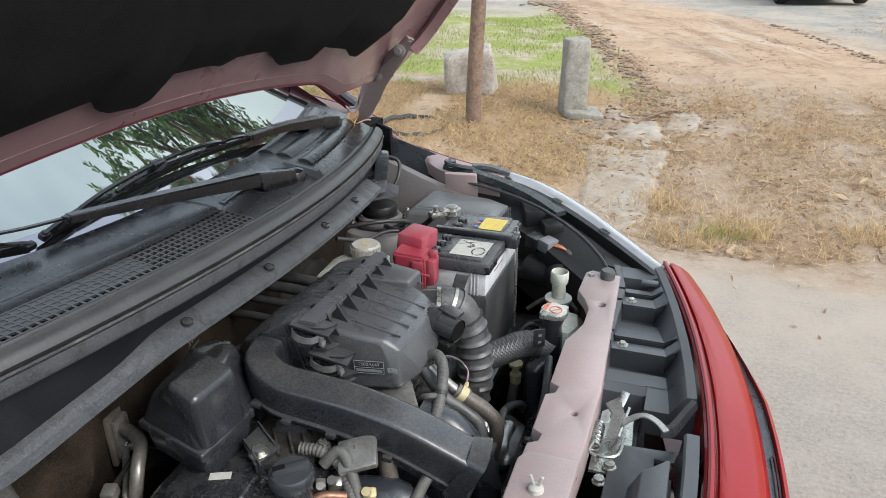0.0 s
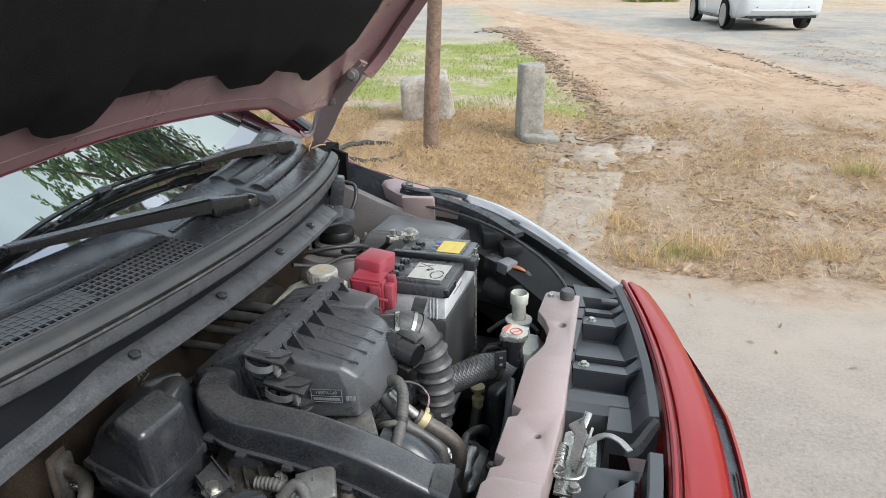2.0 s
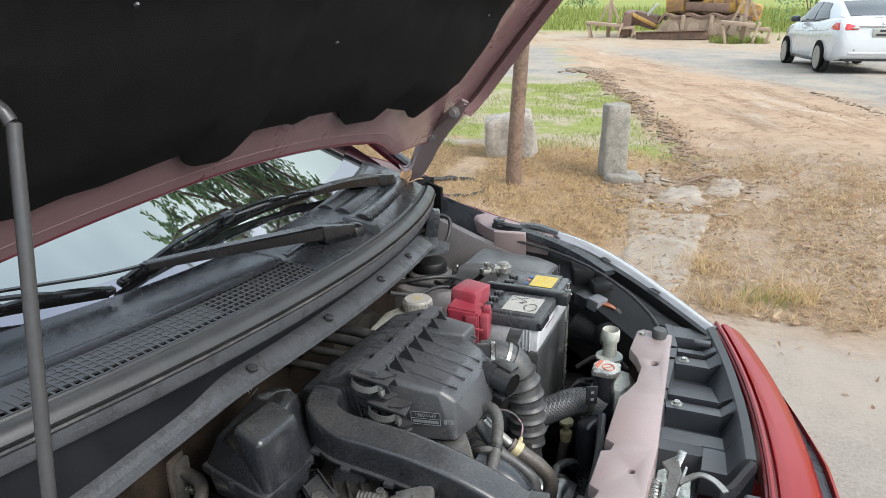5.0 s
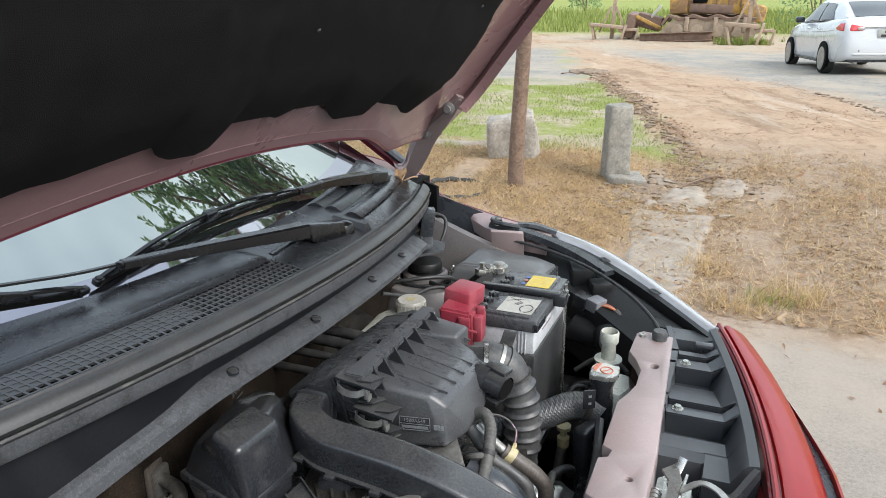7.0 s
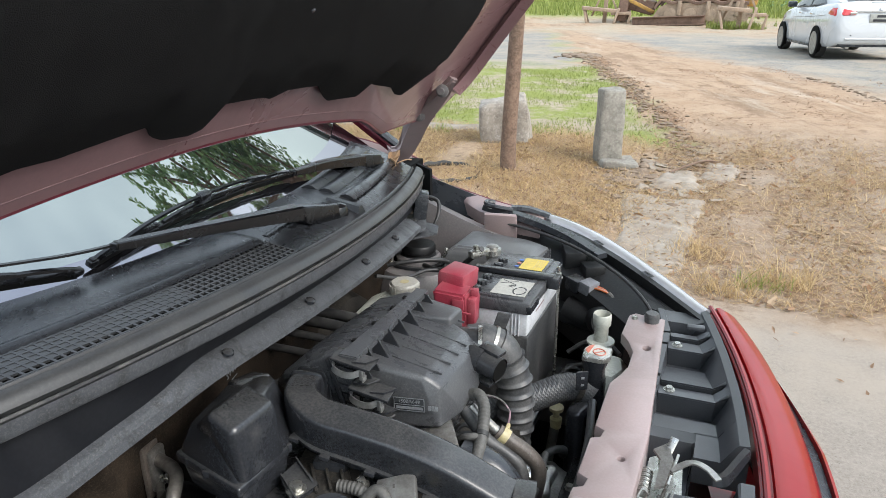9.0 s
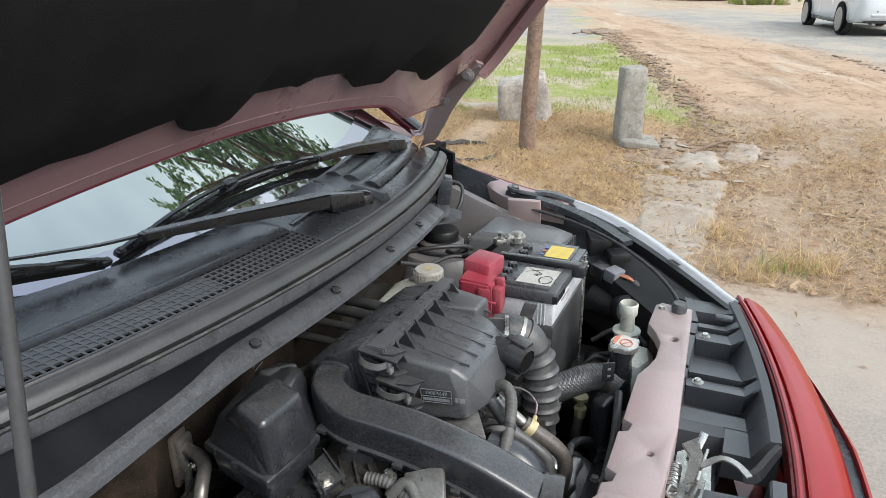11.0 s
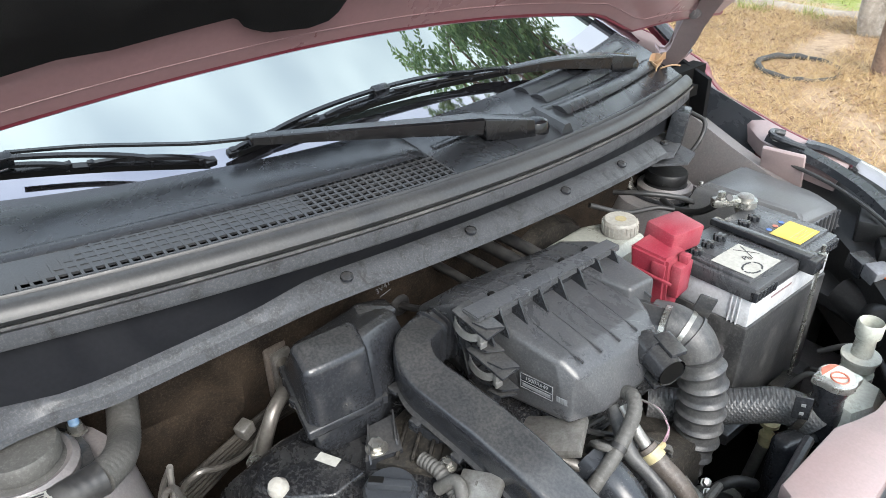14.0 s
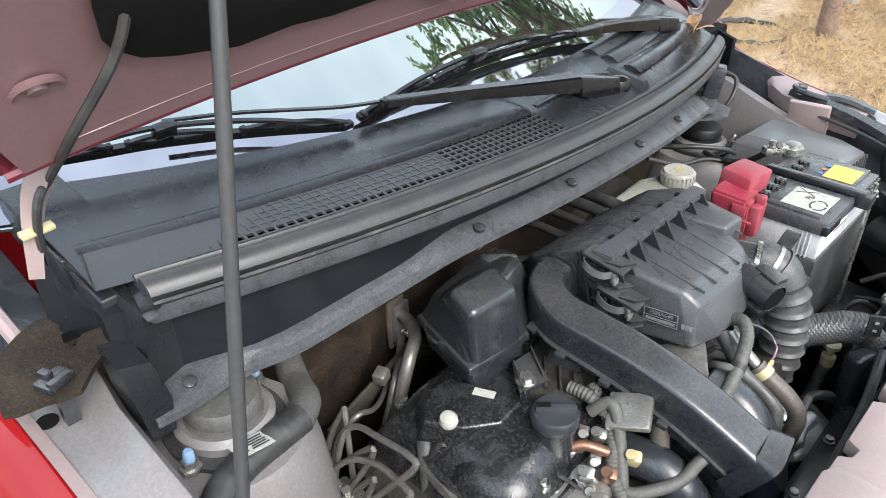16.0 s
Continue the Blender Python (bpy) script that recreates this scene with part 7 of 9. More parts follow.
for k in range(6):
    part("line", tube([(-0.61, 0.46, 0.745 + 0.008 * k), (-0.638 + 0.004 * k, 0.59, 0.775 + 0.009 * k), (-0.650, 0.66, 0.76 + 0.006 * k), (-0.660, 0.74, 0.70)], 0.0042, 8, 4), M_dark, lines)

# ---- near harness over the strut ----
har = thing("wiring_harness", (-0.56, 0.38, 0.90), "thick taped wiring harness with a white tag", "wiring harness")
part("taped_loom", corrugated([(-0.655, 0.448, 0.955), (-0.640, 0.436, 0.922), (-0.600, 0.420, 0.905), (-0.555, 0.402, 0.918), (-0.530, 0.375, 0.925)], 0.0167, 0.01695, 0.006, 14), M_rubber_grey, har, "grey taped loom")
part("smooth_loom", corrugated([(-0.532, 0.380, 0.925), (-0.528, 0.345, 0.926), (-0.522, 0.300, 0.925), (-0.505, 0.262, 0.915), (-0.48, 0.245, 0.87), (-0.46, 0.24, 0.80)], 0.0170, 0.0172, 0.009, 14), M_wire, har, "black ribbed loom")
tagm = at(-0.519, 0.316, 0.9475, 0, 16, 97)
tg = part("tag", flat_bar(0.040, 0.022, tagm, 0.001), M_label, har, "white printed tag")
for k in range(5):
    part("tag_line", flat_bar(0.020 - 0.003 * (k % 2), 0.0014, tagm @ at(0.006, 0.007 - 0.0034 * k, 0.001)), M_ink, tg)
part("tag_block", flat_bar(0.009, 0.010, tagm @ at(-0.013, -0.002, 0.001)), M_ink, tg)

# ---- near wing clutter ----
fl = thing("rubber_flap", (-0.70, 0.21, 0.97), "dark brown felt flap clipped to the inner wing", "flap")
flap = plate([(-0.709, 0.231), (-0.710, 0.220), (-0.699, 0.201), (-0.682, 0.180), (-0.64, 0.160), (-0.605, 0.155), (-0.599, 0.165), (-0.597, 0.185), (-0.592, 0.198), (-0.590, 0.213), (-0.612, 0.234), (-0.624, 0.252), (-0.642, 0.274), (-0.650, 0.276), (-0.660, 0.266), (-0.661, 0.245), (-0.648, 0.233), (-0.661, 0.228), (-0.690, 0.236)], -0.003, 0.003)
part("felt", moved(flap, Matrix.Translation((-0.63, 0.21, 1.045)) @ pose(0, 0, 0, -3, 2, 0) @ Matrix.Translation((0.63, -0.21, 0))), M_firewall, fl)
part("clip", join(rbox((0.020, 0.028, 0.008), at(-0.612, 0.201, 1.051, 0, 0, 20), 0.002), rbox((0.008, 0.022, 0.010), at(-0.604, 0.203, 1.054, 0, 0, 20), 0.002), rbox((0.012, 0.008, 0.014), at(-0.616, 0.197, 1.055, 0, 0, 20), 0.002)), M_plastic, fl, "black plastic clip")
part("flap_stem", rbox((0.012, 0.012, 0.05), at(-0.622, 0.204, 1.020)), M_plastic, fl)

# ---- cover between support and bumper ----
gc = thing("grille_cover", (0.01, 1.05, 0.80), "black plastic cover with stepped ribs behind the bumper", "cover panel")


def cover_x0(y):
    return -0.064 if y < 1.25 else -0.064 - 0.25 * (y - 1.25)


COVER = [(1.335, 0.846), (1.290, 0.846), (1.288, 0.824), (1.264, 0.822), (1.258, 0.840), (1.240, 0.842), (1.246, 0.816), (1.238, 0.816), (1.232, 0.837), (1.196, 0.841), (1.203, 0.806), (1.182, 0.806), (1.166, 0.822), (1.086, 0.842),
         (1.094, 0.806), (1.084, 0.806), (1.078, 0.836), (1.049, 0.840), (1.057, 0.800), (1.034, 0.800), (1.018, 0.822), (0.985, 0.822)]


def cover_ring(y, z, lo=None):
    """Across the car: the strip beside the support, the stepped floor, the sloping end wall and the rim."""
    x0, xl = cover_x0(y), lip_x(y)
    return [V(p) for p in ((x0, y, 0.820), (x0, y, 0.848), (x0 + 0.011, y, 0.848), (x0 + 0.013, y, z), ((x0 + xl - 0.045) / 2, y, z), (xl - 0.047, y, z), (xl - 0.028, y + 0.004, 0.852), (xl - 0.025, y, 0.855), (xl - 0.012, y, 0.857), (xl - 0.010, y, 0.835))]


def sheet(rings, thick=0.003):
    """An open moulding of the given sections, closed by the same sections a little lower."""
    return loft([r + [p - V((0, 0, thick)) for p in r[::-1]] for r in rings])


part("stepped_tray", sheet([cover_ring(y, z) for y, z in COVER]), M_cover, gc, "stepped tray with raised ledges", 25)
# the tray's near end: a deeper part beside the latch, and the raised corner by the bumper
part("near_tray", sheet([[V((x, y, z)) for x, z in ((0.008, 0.786), (0.012, 0.822), (lip_x(y) - 0.046, 0.822), (lip_x(y) - 0.030, 0.850), (lip_x(y) - 0.025, 0.855), (lip_x(y) - 0.012, 0.857), (lip_x(y) - 0.010, 0.835))] for y in (0.987, 0.970, 0.950, 0.928)] + [[V((x, 0.926, 0.785)) for x in (0.008, 0.012, 0.047, 0.062, 0.067, 0.080, 0.082)]]), M_cover, gc, "", 25)
part("latch_recess", sheet([[V((-0.052, y, 0.822)), V((-0.050, y, z)), V((0.008, y, z)), V((0.012, y, 0.822 if y > 0.94 else 0.80))] for y, z in ((0.987, 0.822), (0.962, 0.820), (0.955, 0.780), (0.90, 0.772))]), M_cover, gc, "", 25)
part("corner_clip", rbox((0.030, 0.014, 0.008), at(-0.012, 1.276, 0.848, 0, 0, 4), 0.002), M_cover, gc)
for x, y, z in ((-0.038, 1.214, 0.840), (-0.036, 1.066, 0.839)):
    part("screw", join(bolt_bm(0.0055, 0.005, at(x, y, z), 6), lathe([(0, 0), (0.009, 0), (0.009, 0.0015), (0, 0.0015)], at(x, y, z - 0.001), 14)), M_steel, gc, "small zinc screw")
gc2 = thing("grille_cover", (0.01, 0.60, 0.80), "black plastic cover plate beside the bonnet latch", "cover panel")
part("floor_plate", plate([(-0.030, 0.36), (0.062, 0.36), (0.060, 0.812), (0.036, 0.812), (0.036, 0.845), (0.060, 0.845), (0.060, 0.868), (-0.012, 0.862), (-0.022, 0.80)], 0.800, 0.806, bev=0.002), M_cover, gc2)
part("raised_step", hull([V(p) for p in ((0.004, 0.40, 0.808), (0.018, 0.40, 0.842), (0.010, 0.775, 0.808), (0.024, 0.770, 0.842), (0.050, 0.40, 0.846), (0.052, 0.795, 0.846), (0.052, 0.805, 0.808), (0.050, 0.40, 0.808))], 0.003), M_cover, gc2, "raised step")
part("front_rim", loft([[V((lip_x(y) + a, y, 0.857 + b)) for a, b in ((-0.034, -0.050), (-0.030, -0.003), (-0.027, 0.0), (-0.011, 0.0), (-0.010, -0.050))] for y in [0.28 + 0.567 * k / 20 for k in range(21)]]), M_cover, gc2, "smooth black rim")

# ---- bonnet latch ----
la = thing("bonnet_latch", (-0.025, 0.86, 0.80), "zinc bonnet latch with a coil spring and release lever", "latch")
part("base_plate", plate([(-0.046, 0.80), (-0.010, 0.80), (0.004, 0.86), (0.0, 0.925), (-0.03, 0.945), (-0.046, 0.93)], 0.800, 0.804), M_steel, la)
part("side_plate", rbox((0.004, 0.070, 0.030), at(-0.014, 0.878, 0.819, 0, 14, -6), 0.001), M_steel, la)
part("catch", loft([[V((x, y, z + d)) for x, y, z in ((-0.040, 0.905, 0.834), (-0.022, 0.915, 0.842), (-0.012, 0.880, 0.842), (-0.018, 0.835, 0.832), (-0.030, 0.83, 0.830), (-0.028, 0.88, 0.838))] for d in (0, 0.004)]), M_alu, la, "pale zinc catch")
part("finger", rbox((0.011, 0.030, 0.004), at(-0.018, 0.908, 0.845, 24, 10, -12), 0.001), M_steel, la)
lev = spline([(-0.014, 0.868, 0.836), (0.010, 0.884, 0.844), (0.030, 0.876, 0.846), (0.046, 0.860, 0.843)], 5)
part("lever", sweep(lev, lambda s, i: [(-0.0045, -0.0012), (0.0045, -0.0012), (0.0045, 0.0012), (-0.0045, 0.0012)], up=(0, 0, 1)), M_alu, la, "pale release lever")
part("lever_grip", sweep(spline([(0.040, 0.872, 0.838), (0.052, 0.872, 0.842), (0.070, 0.905, 0.852), (0.078, 0.918, 0.856)], 5), lambda s, i: [(-0.010 + 0.005 * s, -0.008), (0.010 - 0.005 * s, -0.008), (0.004, 0.004), (-0.004, 0.004)], up=(0, 0, 1)), M_plastic, la, "black plastic grip")
coil = [V((-0.044 + 0.008 * math.cos(t), 0.825 + 0.05 * t / 75, 0.822 + 0.008 * math.sin(t))) for t in [0.45 * k for k in range(168)]]
part("spring", sweep(coil, lambda s, i: circle(0.0014, 5)), M_steel, la, "zinc coil spring")
part("spring_hook", tube([(-0.044, 0.825, 0.830), (-0.046, 0.80, 0.834), (-0.030, 0.79, 0.838), (-0.010, 0.80, 0.838), (-0.006, 0.84, 0.836)], 0.002, 6, 4), M_steel, la)
for p in ((-0.020, 0.81, 0.806), (-0.024, 0.925, 0.806), (-0.03, 0.785, 0.80)):
    part("rivet", bolt_bm(0.007, 0.008, at(*p), 8), M_steel, la)
pc = thing("plastic_clip", (-0.093, 0.685, 0.857), "small white plastic clip on the support", "clip")
part("base", lathe([(0, 0), (0.010, 0), (0.009, 0.005), (0.005, 0.008), (0, 0.008)], at(-0.093, 0.685, 0.857), 12), M_white_plastic, pc)
for s in (-1, 1):
    part("prong", rbox((0.004, 0.003, 0.016), at(-0.093 + s * 0.005, 0.685, 0.871, 0, s * 18, 0), 0.001), M_white_plastic, pc)

# ---- far headlamp ----
L_OUT = [(0.004, 1.352, 0.848), (-0.10, 1.475, 0.858), (-0.22, 1.595, 0.872), (-0.32, 1.655, 0.885), (-0.43, 1.668, 0.902), (-0.475, 1.655, 0.908)]
L_IN = [(-0.008, 1.305, 0.850), (-0.105, 1.415, 0.858), (-0.205, 1.510, 0.869), (-0.31, 1.585, 0.880), (-0.435, 1.632, 0.895), (-0.475, 1.648, 0.905)]


def headlamp(flip):
    hl = thing("headlamp", (-0.2, 1.52 if not flip else 2 * MID - 1.52, 0.65), "headlamp with a clear lens edged in white, black housing behind", "headlamp", "headlamps")
    mm = (lambda p: V(mirrored(p))) if flip else V
    s = -1 if flip else 1
    o, i = spline([mm(p) for p in L_OUT], 6), spline([mm(p) for p in L_IN], 6)
    lens = [[b.lerp(a, 0.25), b.lerp(a, 0.45) + V((0, 0, 0.006)), b.lerp(a, 0.7) + V((0, 0, 0.008)), a + V((0, 0, 0.004)), a + V((0.012, s * 0.009, -0.005)), a + V((0.022, s * 0.016, -0.018)), a + V((0.032, s * 0.022, -0.038)), a + V((0.045, s * 0.030, -0.07)), a + V((0.055, s * 0.034, -0.15)), a + V((0.04, s * 0.015, -0.20)), a + V((0.0, -s * 0.03, -0.20)), a + V((0, -s * 0.02, -0.03))] for a, b in zip(o, i)]
    part("lens", loft(lens), M_lamp_white, hl, "white-edged clear lens", 50)
    fr = [[b.lerp(a, 0.28) + V((0, 0, 0.003)), b + V((0, 0, 0.002)), b + V((0, -s * 0.002, -0.02)), b.lerp(a, 0.28) + V((0, 0, -0.02))] for a, b in zip(o, i)]
    part("lens_frame", loft(fr), M_lampback, hl, "black lens frame")
    hs = [[b + V((-0.010, -s * 0.012, -0.012)), b + V((-0.075, -s * 0.065, -0.035)), b + V((-0.085, -s * 0.075, -0.16)), b + V((0.0, 0.0, -0.18)), b + V((0.004, 0.0, -0.02))] for b in i[3:-6]]
    part("housing", loft(hs), M_lampback, hl, "black lamp housing")
    if not flip:
        for k in (7, 14, 21):
            p = i[k].lerp(o[k], 0.2)
            part("frame_tab", moved(frame_bm(0.026, 0.010, 0.004, at(0, 0, 0)), Matrix.Translation(p + V((0.0, 0.004, 0.006))) @ pose(0, 0, 0, 0, 0, 130)), M_lampback, hl)
    return hl


M_lamp_white = surface("clear_lamp_lens", (0.25, 0.25, 0.265), 0.08, second=(0.16, 0.16, 0.175), scale=7, amount=0.7, coat=1.0, fine=0.03)
headlamp(False)
headlamp(True)
hc = thing("lamp_back_cover", (-0.20, 1.42, 0.78), "black lamp back cover with round cap and brackets", "lamp cover")
part("shelf", plate([(-0.33, 1.40), (-0.20, 1.375), (-0.095, 1.35), (-0.075, 1.39), (-0.18, 1.49), (-0.31, 1.56)], 0.760, 0.780, bev=0.004), M_lampback, hc)
part("block", rbox((0.05, 0.07, 0.055), at(-0.285, 1.515, 0.852, 0, 0, 20), 0.006), M_lampback, hc)
part("block", rbox((0.045, 0.04, 0.035), at(-0.235, 1.47, 0.848, 0, 0, 30), 0.006), M_lampback, hc)
part("round_cap", lathe([(0, 0), (0.032, 0), (0.032, 0.05), (0.028, 0.056), (0, 0.056)], at(-0.20, 1.395, 0.775, 70, 0, 20), 20), M_lampback, hc)
part("bulb_body", tube([(-0.275, 1.42, 0.775), (-0.20, 1.40, 0.765)], 0.03, 14, 1), M_lampback, hc)
part("corner_plate", plate([(-0.105, 1.345), (-0.012, 1.300), (-0.110, 1.405)], 0.838, 0.842), M_lampback, hc)
con = thing("wire_connector", (-0.245, 1.445, 0.80), "grey plug connector with orange and white wires", "connector")
part("plug", rbox((0.030, 0.034, 0.026), at(-0.232, 1.420, 0.832, 0, 6, -30), 0.003), M_plug, con, "pale grey plug")
part("socket", rbox((0.034, 0.030, 0.030), at(-0.262, 1.432, 0.830, 0, 6, -30), 0.003), M_plastic, con)
for k, mm in enumerate((M_orange, M_label, M_redlabel, M_orange)):
    part("wire", tube([(-0.222, 1.414 + 0.004 * k, 0.834), (-0.20, 1.402 + 0.003 * k, 0.836), (-0.185, 1.395, 0.832), (-0.160, 1.375, 0.815)], 0.0018, 6, 4), mm, con)
part("sleeve", tube([(-0.188, 1.397, 0.833), (-0.165, 1.378, 0.820), (-0.145, 1.350, 0.79)], 0.006, 8, 4), M_rubber_grey, con)
single("bonnet_cable", tube([(-0.45, 1.545, 0.905), (-0.36, 1.535, 0.893), (-0.26, 1.48, 0.886), (-0.17, 1.40, 0.876), (-0.115, 1.33, 0.866), (-0.085, 1.285, 0.850)], 0.0035, 8, 6), M_wire, "thin black cable along the headlamp", "cable")
lat2 = thing("fender_latch_arm", (-0.42, 1.56, 0.90), "black plastic strip and loop along the fender edge", "trim strip")
part("strip", sweep(spline([(-0.52, 1.600, 0.922), (-0.46, 1.590, 0.915), (-0.38, 1.575, 0.904), (-0.30, 1.545, 0.890), (-0.22, 1.485, 0.878)], 5), lambda s, i: [(-0.016, -0.006), (0.016, -0.006), (0.012, 0.006), (-0.012, 0.006)], up=(0, 0, 1)), M_plastic_clean, lat2)
part("loop", tube([(-0.50, 1.61, 0.930), (-0.515, 1.595, 0.934), (-0.505, 1.575, 0.934), (-0.48, 1.575, 0.930), (-0.45, 1.59, 0.922)], 0.006, 8, 5), M_plastic, lat2)
part("tail", sweep(spline([(-0.46, 1.615, 0.920), (-0.42, 1.625, 0.918), (-0.37, 1.63, 0.905)], 4), lambda s, i: [(-0.012, -0.003), (0.012, -0.003), (0.008, 0.004), (-0.008, 0.004)], up=(0, 0, 1)), M_plastic_clean, lat2)

# ---- hoses and wires in the open ----
def loose(name, pts, r, mat, label, cat="hose", n=10):
    return single(name, tube(pts, r, n, 7), mat, label, cat)


loose("rubber_hose", [(-0.300, 0.862, 0.868), (-0.278, 0.850, 0.852), (-0.260, 0.843, 0.838), (-0.236, 0.849, 0.820), (-0.212, 0.851, 0.795), (-0.205, 0.84, 0.74)], 0.0098, M_rubber, "dark rubber heater hose beside a brown one")
heater = thing("heater_pipe_hose", (-0.22, 0.86, 0.80), "brown-grey rubber heater hose pushed on a pale metal pipe", "hose")
part("metal_end", tube([(-0.292, 0.866, 0.872), (-0.270, 0.861, 0.858), (-0.246, 0.858, 0.843)], 0.0072, 12, 4), M_alu, heater, "pale metal pipe end")
part("hose", tube([(-0.250, 0.858, 0.846), (-0.232, 0.860, 0.833), (-0.205, 0.866, 0.812), (-0.190, 0.868, 0.785), (-0.195, 0.858, 0.735)], 0.0112, 14, 6), M_hosebrown, heater, "brown-grey rubber hose")
clip = part("spring_clip", tube([(-0.245, 0.8585, 0.843), (-0.236, 0.8595, 0.8365)], 0.0123, 16, 1), M_beige, heater, "yellowed spring clip")
part("clip_ear", rbox((0.005, 0.010, 0.007), at(-0.237, 0.868, 0.849, 20, 0, 0), 0.001), M_beige, clip)
loom = thing("wiring_loom", (-0.28, 0.80, 0.82), "grey taped wiring loom with a cable tie", "wiring")
part("loom_sleeve", corrugated([(-0.300, 0.872, 0.885), (-0.282, 0.868, 0.893), (-0.268, 0.853, 0.886), (-0.260, 0.826, 0.872), (-0.256, 0.800, 0.858), (-0.256, 0.768, 0.836), (-0.262, 0.74, 0.79)], 0.0082, 0.0086, 0.006, 12), M_rubber_grey, loom)
part("loom_branch", tube([(-0.258, 0.812, 0.866), (-0.272, 0.803, 0.868), (-0.285, 0.808, 0.858), (-0.295, 0.815, 0.835)], 0.0048, 8), M_rubber_grey, loom)
part("cable_tie", tube([(-0.2585, 0.818, 0.868), (-0.2578, 0.812, 0.865)], 0.0098, 12, 1), M_wire, loom)
loom2 = thing("wiring_loom", (-0.31, 0.63, 0.82), "grey taped wiring loom hanging below the duct", "wiring")
part("loom_sleeve", corrugated([(-0.385, 0.648, 0.872), (-0.358, 0.650, 0.872), (-0.331, 0.648, 0.860), (-0.312, 0.633, 0.840), (-0.300, 0.615, 0.818), (-0.279, 0.608, 0.798), (-0.25, 0.60, 0.76)], 0.0072, 0.0082, 0.005, 12), M_rubber_grey, loom2)
loose("wiring_loom", [(-0.225, 0.705, 0.838), (-0.235, 0.689, 0.826), (-0.243, 0.659, 0.812), (-0.270, 0.623, 0.803), (-0.294, 0.611, 0.798), (-0.31, 0.60, 0.77)], 0.0075, M_rubber_grey, "grey wiring loom looping under the duct", "wiring")
loose("metal_pipe", [(-0.350, 0.730, 0.862), (-0.329, 0.747, 0.860), (-0.303, 0.769, 0.850), (-0.268, 0.789, 0.838), (-0.250, 0.80, 0.80)], 0.0066, M_pipe, "short dull metal pipe under the air box", "pipe")
loose("copper_pipe", [(-0.345, 0.598, 0.842), (-0.334, 0.608, 0.845), (-0.312, 0.622, 0.838)], 0.0062, M_copper, "short tarnished copper pipe end", "pipe")
loose("coolant_pipe", [(-0.480, 0.502, 0.835), (-0.470, 0.495, 0.815), (-0.461, 0.488, 0.79), (-0.457, 0.480, 0.72)], 0.0115, M_rubber, "black rubber coolant pipe beside the dipstick")
loose("thin_wire", [(-0.385, 0.548, 0.846), (-0.375, 0.552, 0.842), (-0.352, 0.556, 0.832), (-0.333, 0.572, 0.822), (-0.310, 0.584, 0.802)], 0.0022, M_wire, "thin black wire over the cover", "wire", 6)
rngc = random.Random(77)
for k in range(14):
    x, y = rngc.uniform(-0.33, -0.22), rngc.uniform(0.74, 0.90)
    z = 0.80 + 0.03 * rngc.random()
    loose("thin_wire", [(x, y, z), (x + rngc.gauss(0.01, 0.02), y + rngc.gauss(0, 0.025), z + 0.012), (x + rngc.gauss(0.03, 0.02), y + rngc.gauss(0.01, 0.03), z - 0.01), (x + rngc.gauss(0.04, 0.02), y + rngc.gauss(0, 0.03), z - 0.05)], rngc.choice((0.0016, 0.0022, 0.0035)), rngc.choice((M_wire, M_rubber_grey, M_rubber)), "thin dusty wire among the engine hoses", "wire", 6)
for k in range(10):
    x, y = rngc.uniform(-0.36, -0.23), rngc.uniform(0.56, 0.70)
    z = 0.765 + 0.03 * rngc.random()
    loose("thin_wire", [(x, y, z), (x + rngc.gauss(0.01, 0.02), y + rngc.gauss(0, 0.02), z + 0.010), (x + rngc.gauss(0.02, 0.02), y + rngc.gauss(0.01, 0.02), z - 0.02), (x + rngc.gauss(0.03, 0.02), y + rngc.gauss(0, 0.02), z - 0.06)], rngc.choice((0.0018, 0.0026, 0.004)), rngc.choice((M_wire, M_rubber_grey, M_rubber)), "thin dusty wire beside the engine cover", "wire", 6)
for x, y, z in ((-0.363, 0.664, 0.868), (-0.365, 0.557, 0.832), (-0.451, 0.508, 0.836), (-0.423, 0.513, 0.838), (-0.330, 0.690, 0.852)):
    part("flange_bolt", join(bolt_bm(0.0058, 0.009, at(x, y, z, 4, 3, 20)), lathe([(0, -0.002), (0.0105, -0.002), (0.0105, 0.001), (0, 0.001)], at(x, y, z), 14)), M_steel, eng, "zinc flange bolt")
for k, (x, y, z, sx, sy, sz) in enumerate(((-0.353, 0.603, 0.826, 0.030, 0.024, 0.026), (-0.338, 0.592, 0.803, 0.036, 0.030, 0.028), (-0.358, 0.565, 0.808, 0.030, 0.026, 0.022), (-0.332, 0.574, 0.79, 0.040, 0.036, 0.03), (-0.393, 0.490, 0.795, 0.10, 0.018, 0.035), (-0.318, 0.60, 0.795, 0.022, 0.03, 0.03))):
    c = rbox((sx, sy, sz), at(x, y, z, 12 * k, 8, 31 * k), 0.004)
    bmesh.ops.subdivide_edges(c, edges=c.edges[:], cuts=2, use_grid_fill=True)
    part("casting", rough_solid(c, 0.006, 60, k * 2.0), M_alu, eng, "stained alloy casting")
for x, y, z, mm in ((-0.322, 0.612, 0.826, M_alu), (-0.312, 0.590, 0.806, M_pipe), (-0.467, 0.499, 0.812, M_copper), (-0.345, 0.620, 0.848, M_pipe)):
    part("sensor_plug", join(rbox((0.013, 0.012, 0.016), at(x, y, z, 20, 10, 30), 0.002), lathe([(0, 0), (0.005, 0), (0.005, 0.014), (0, 0.014)], at(x, y, z, 50, 0, 30), 10)), mm, eng)
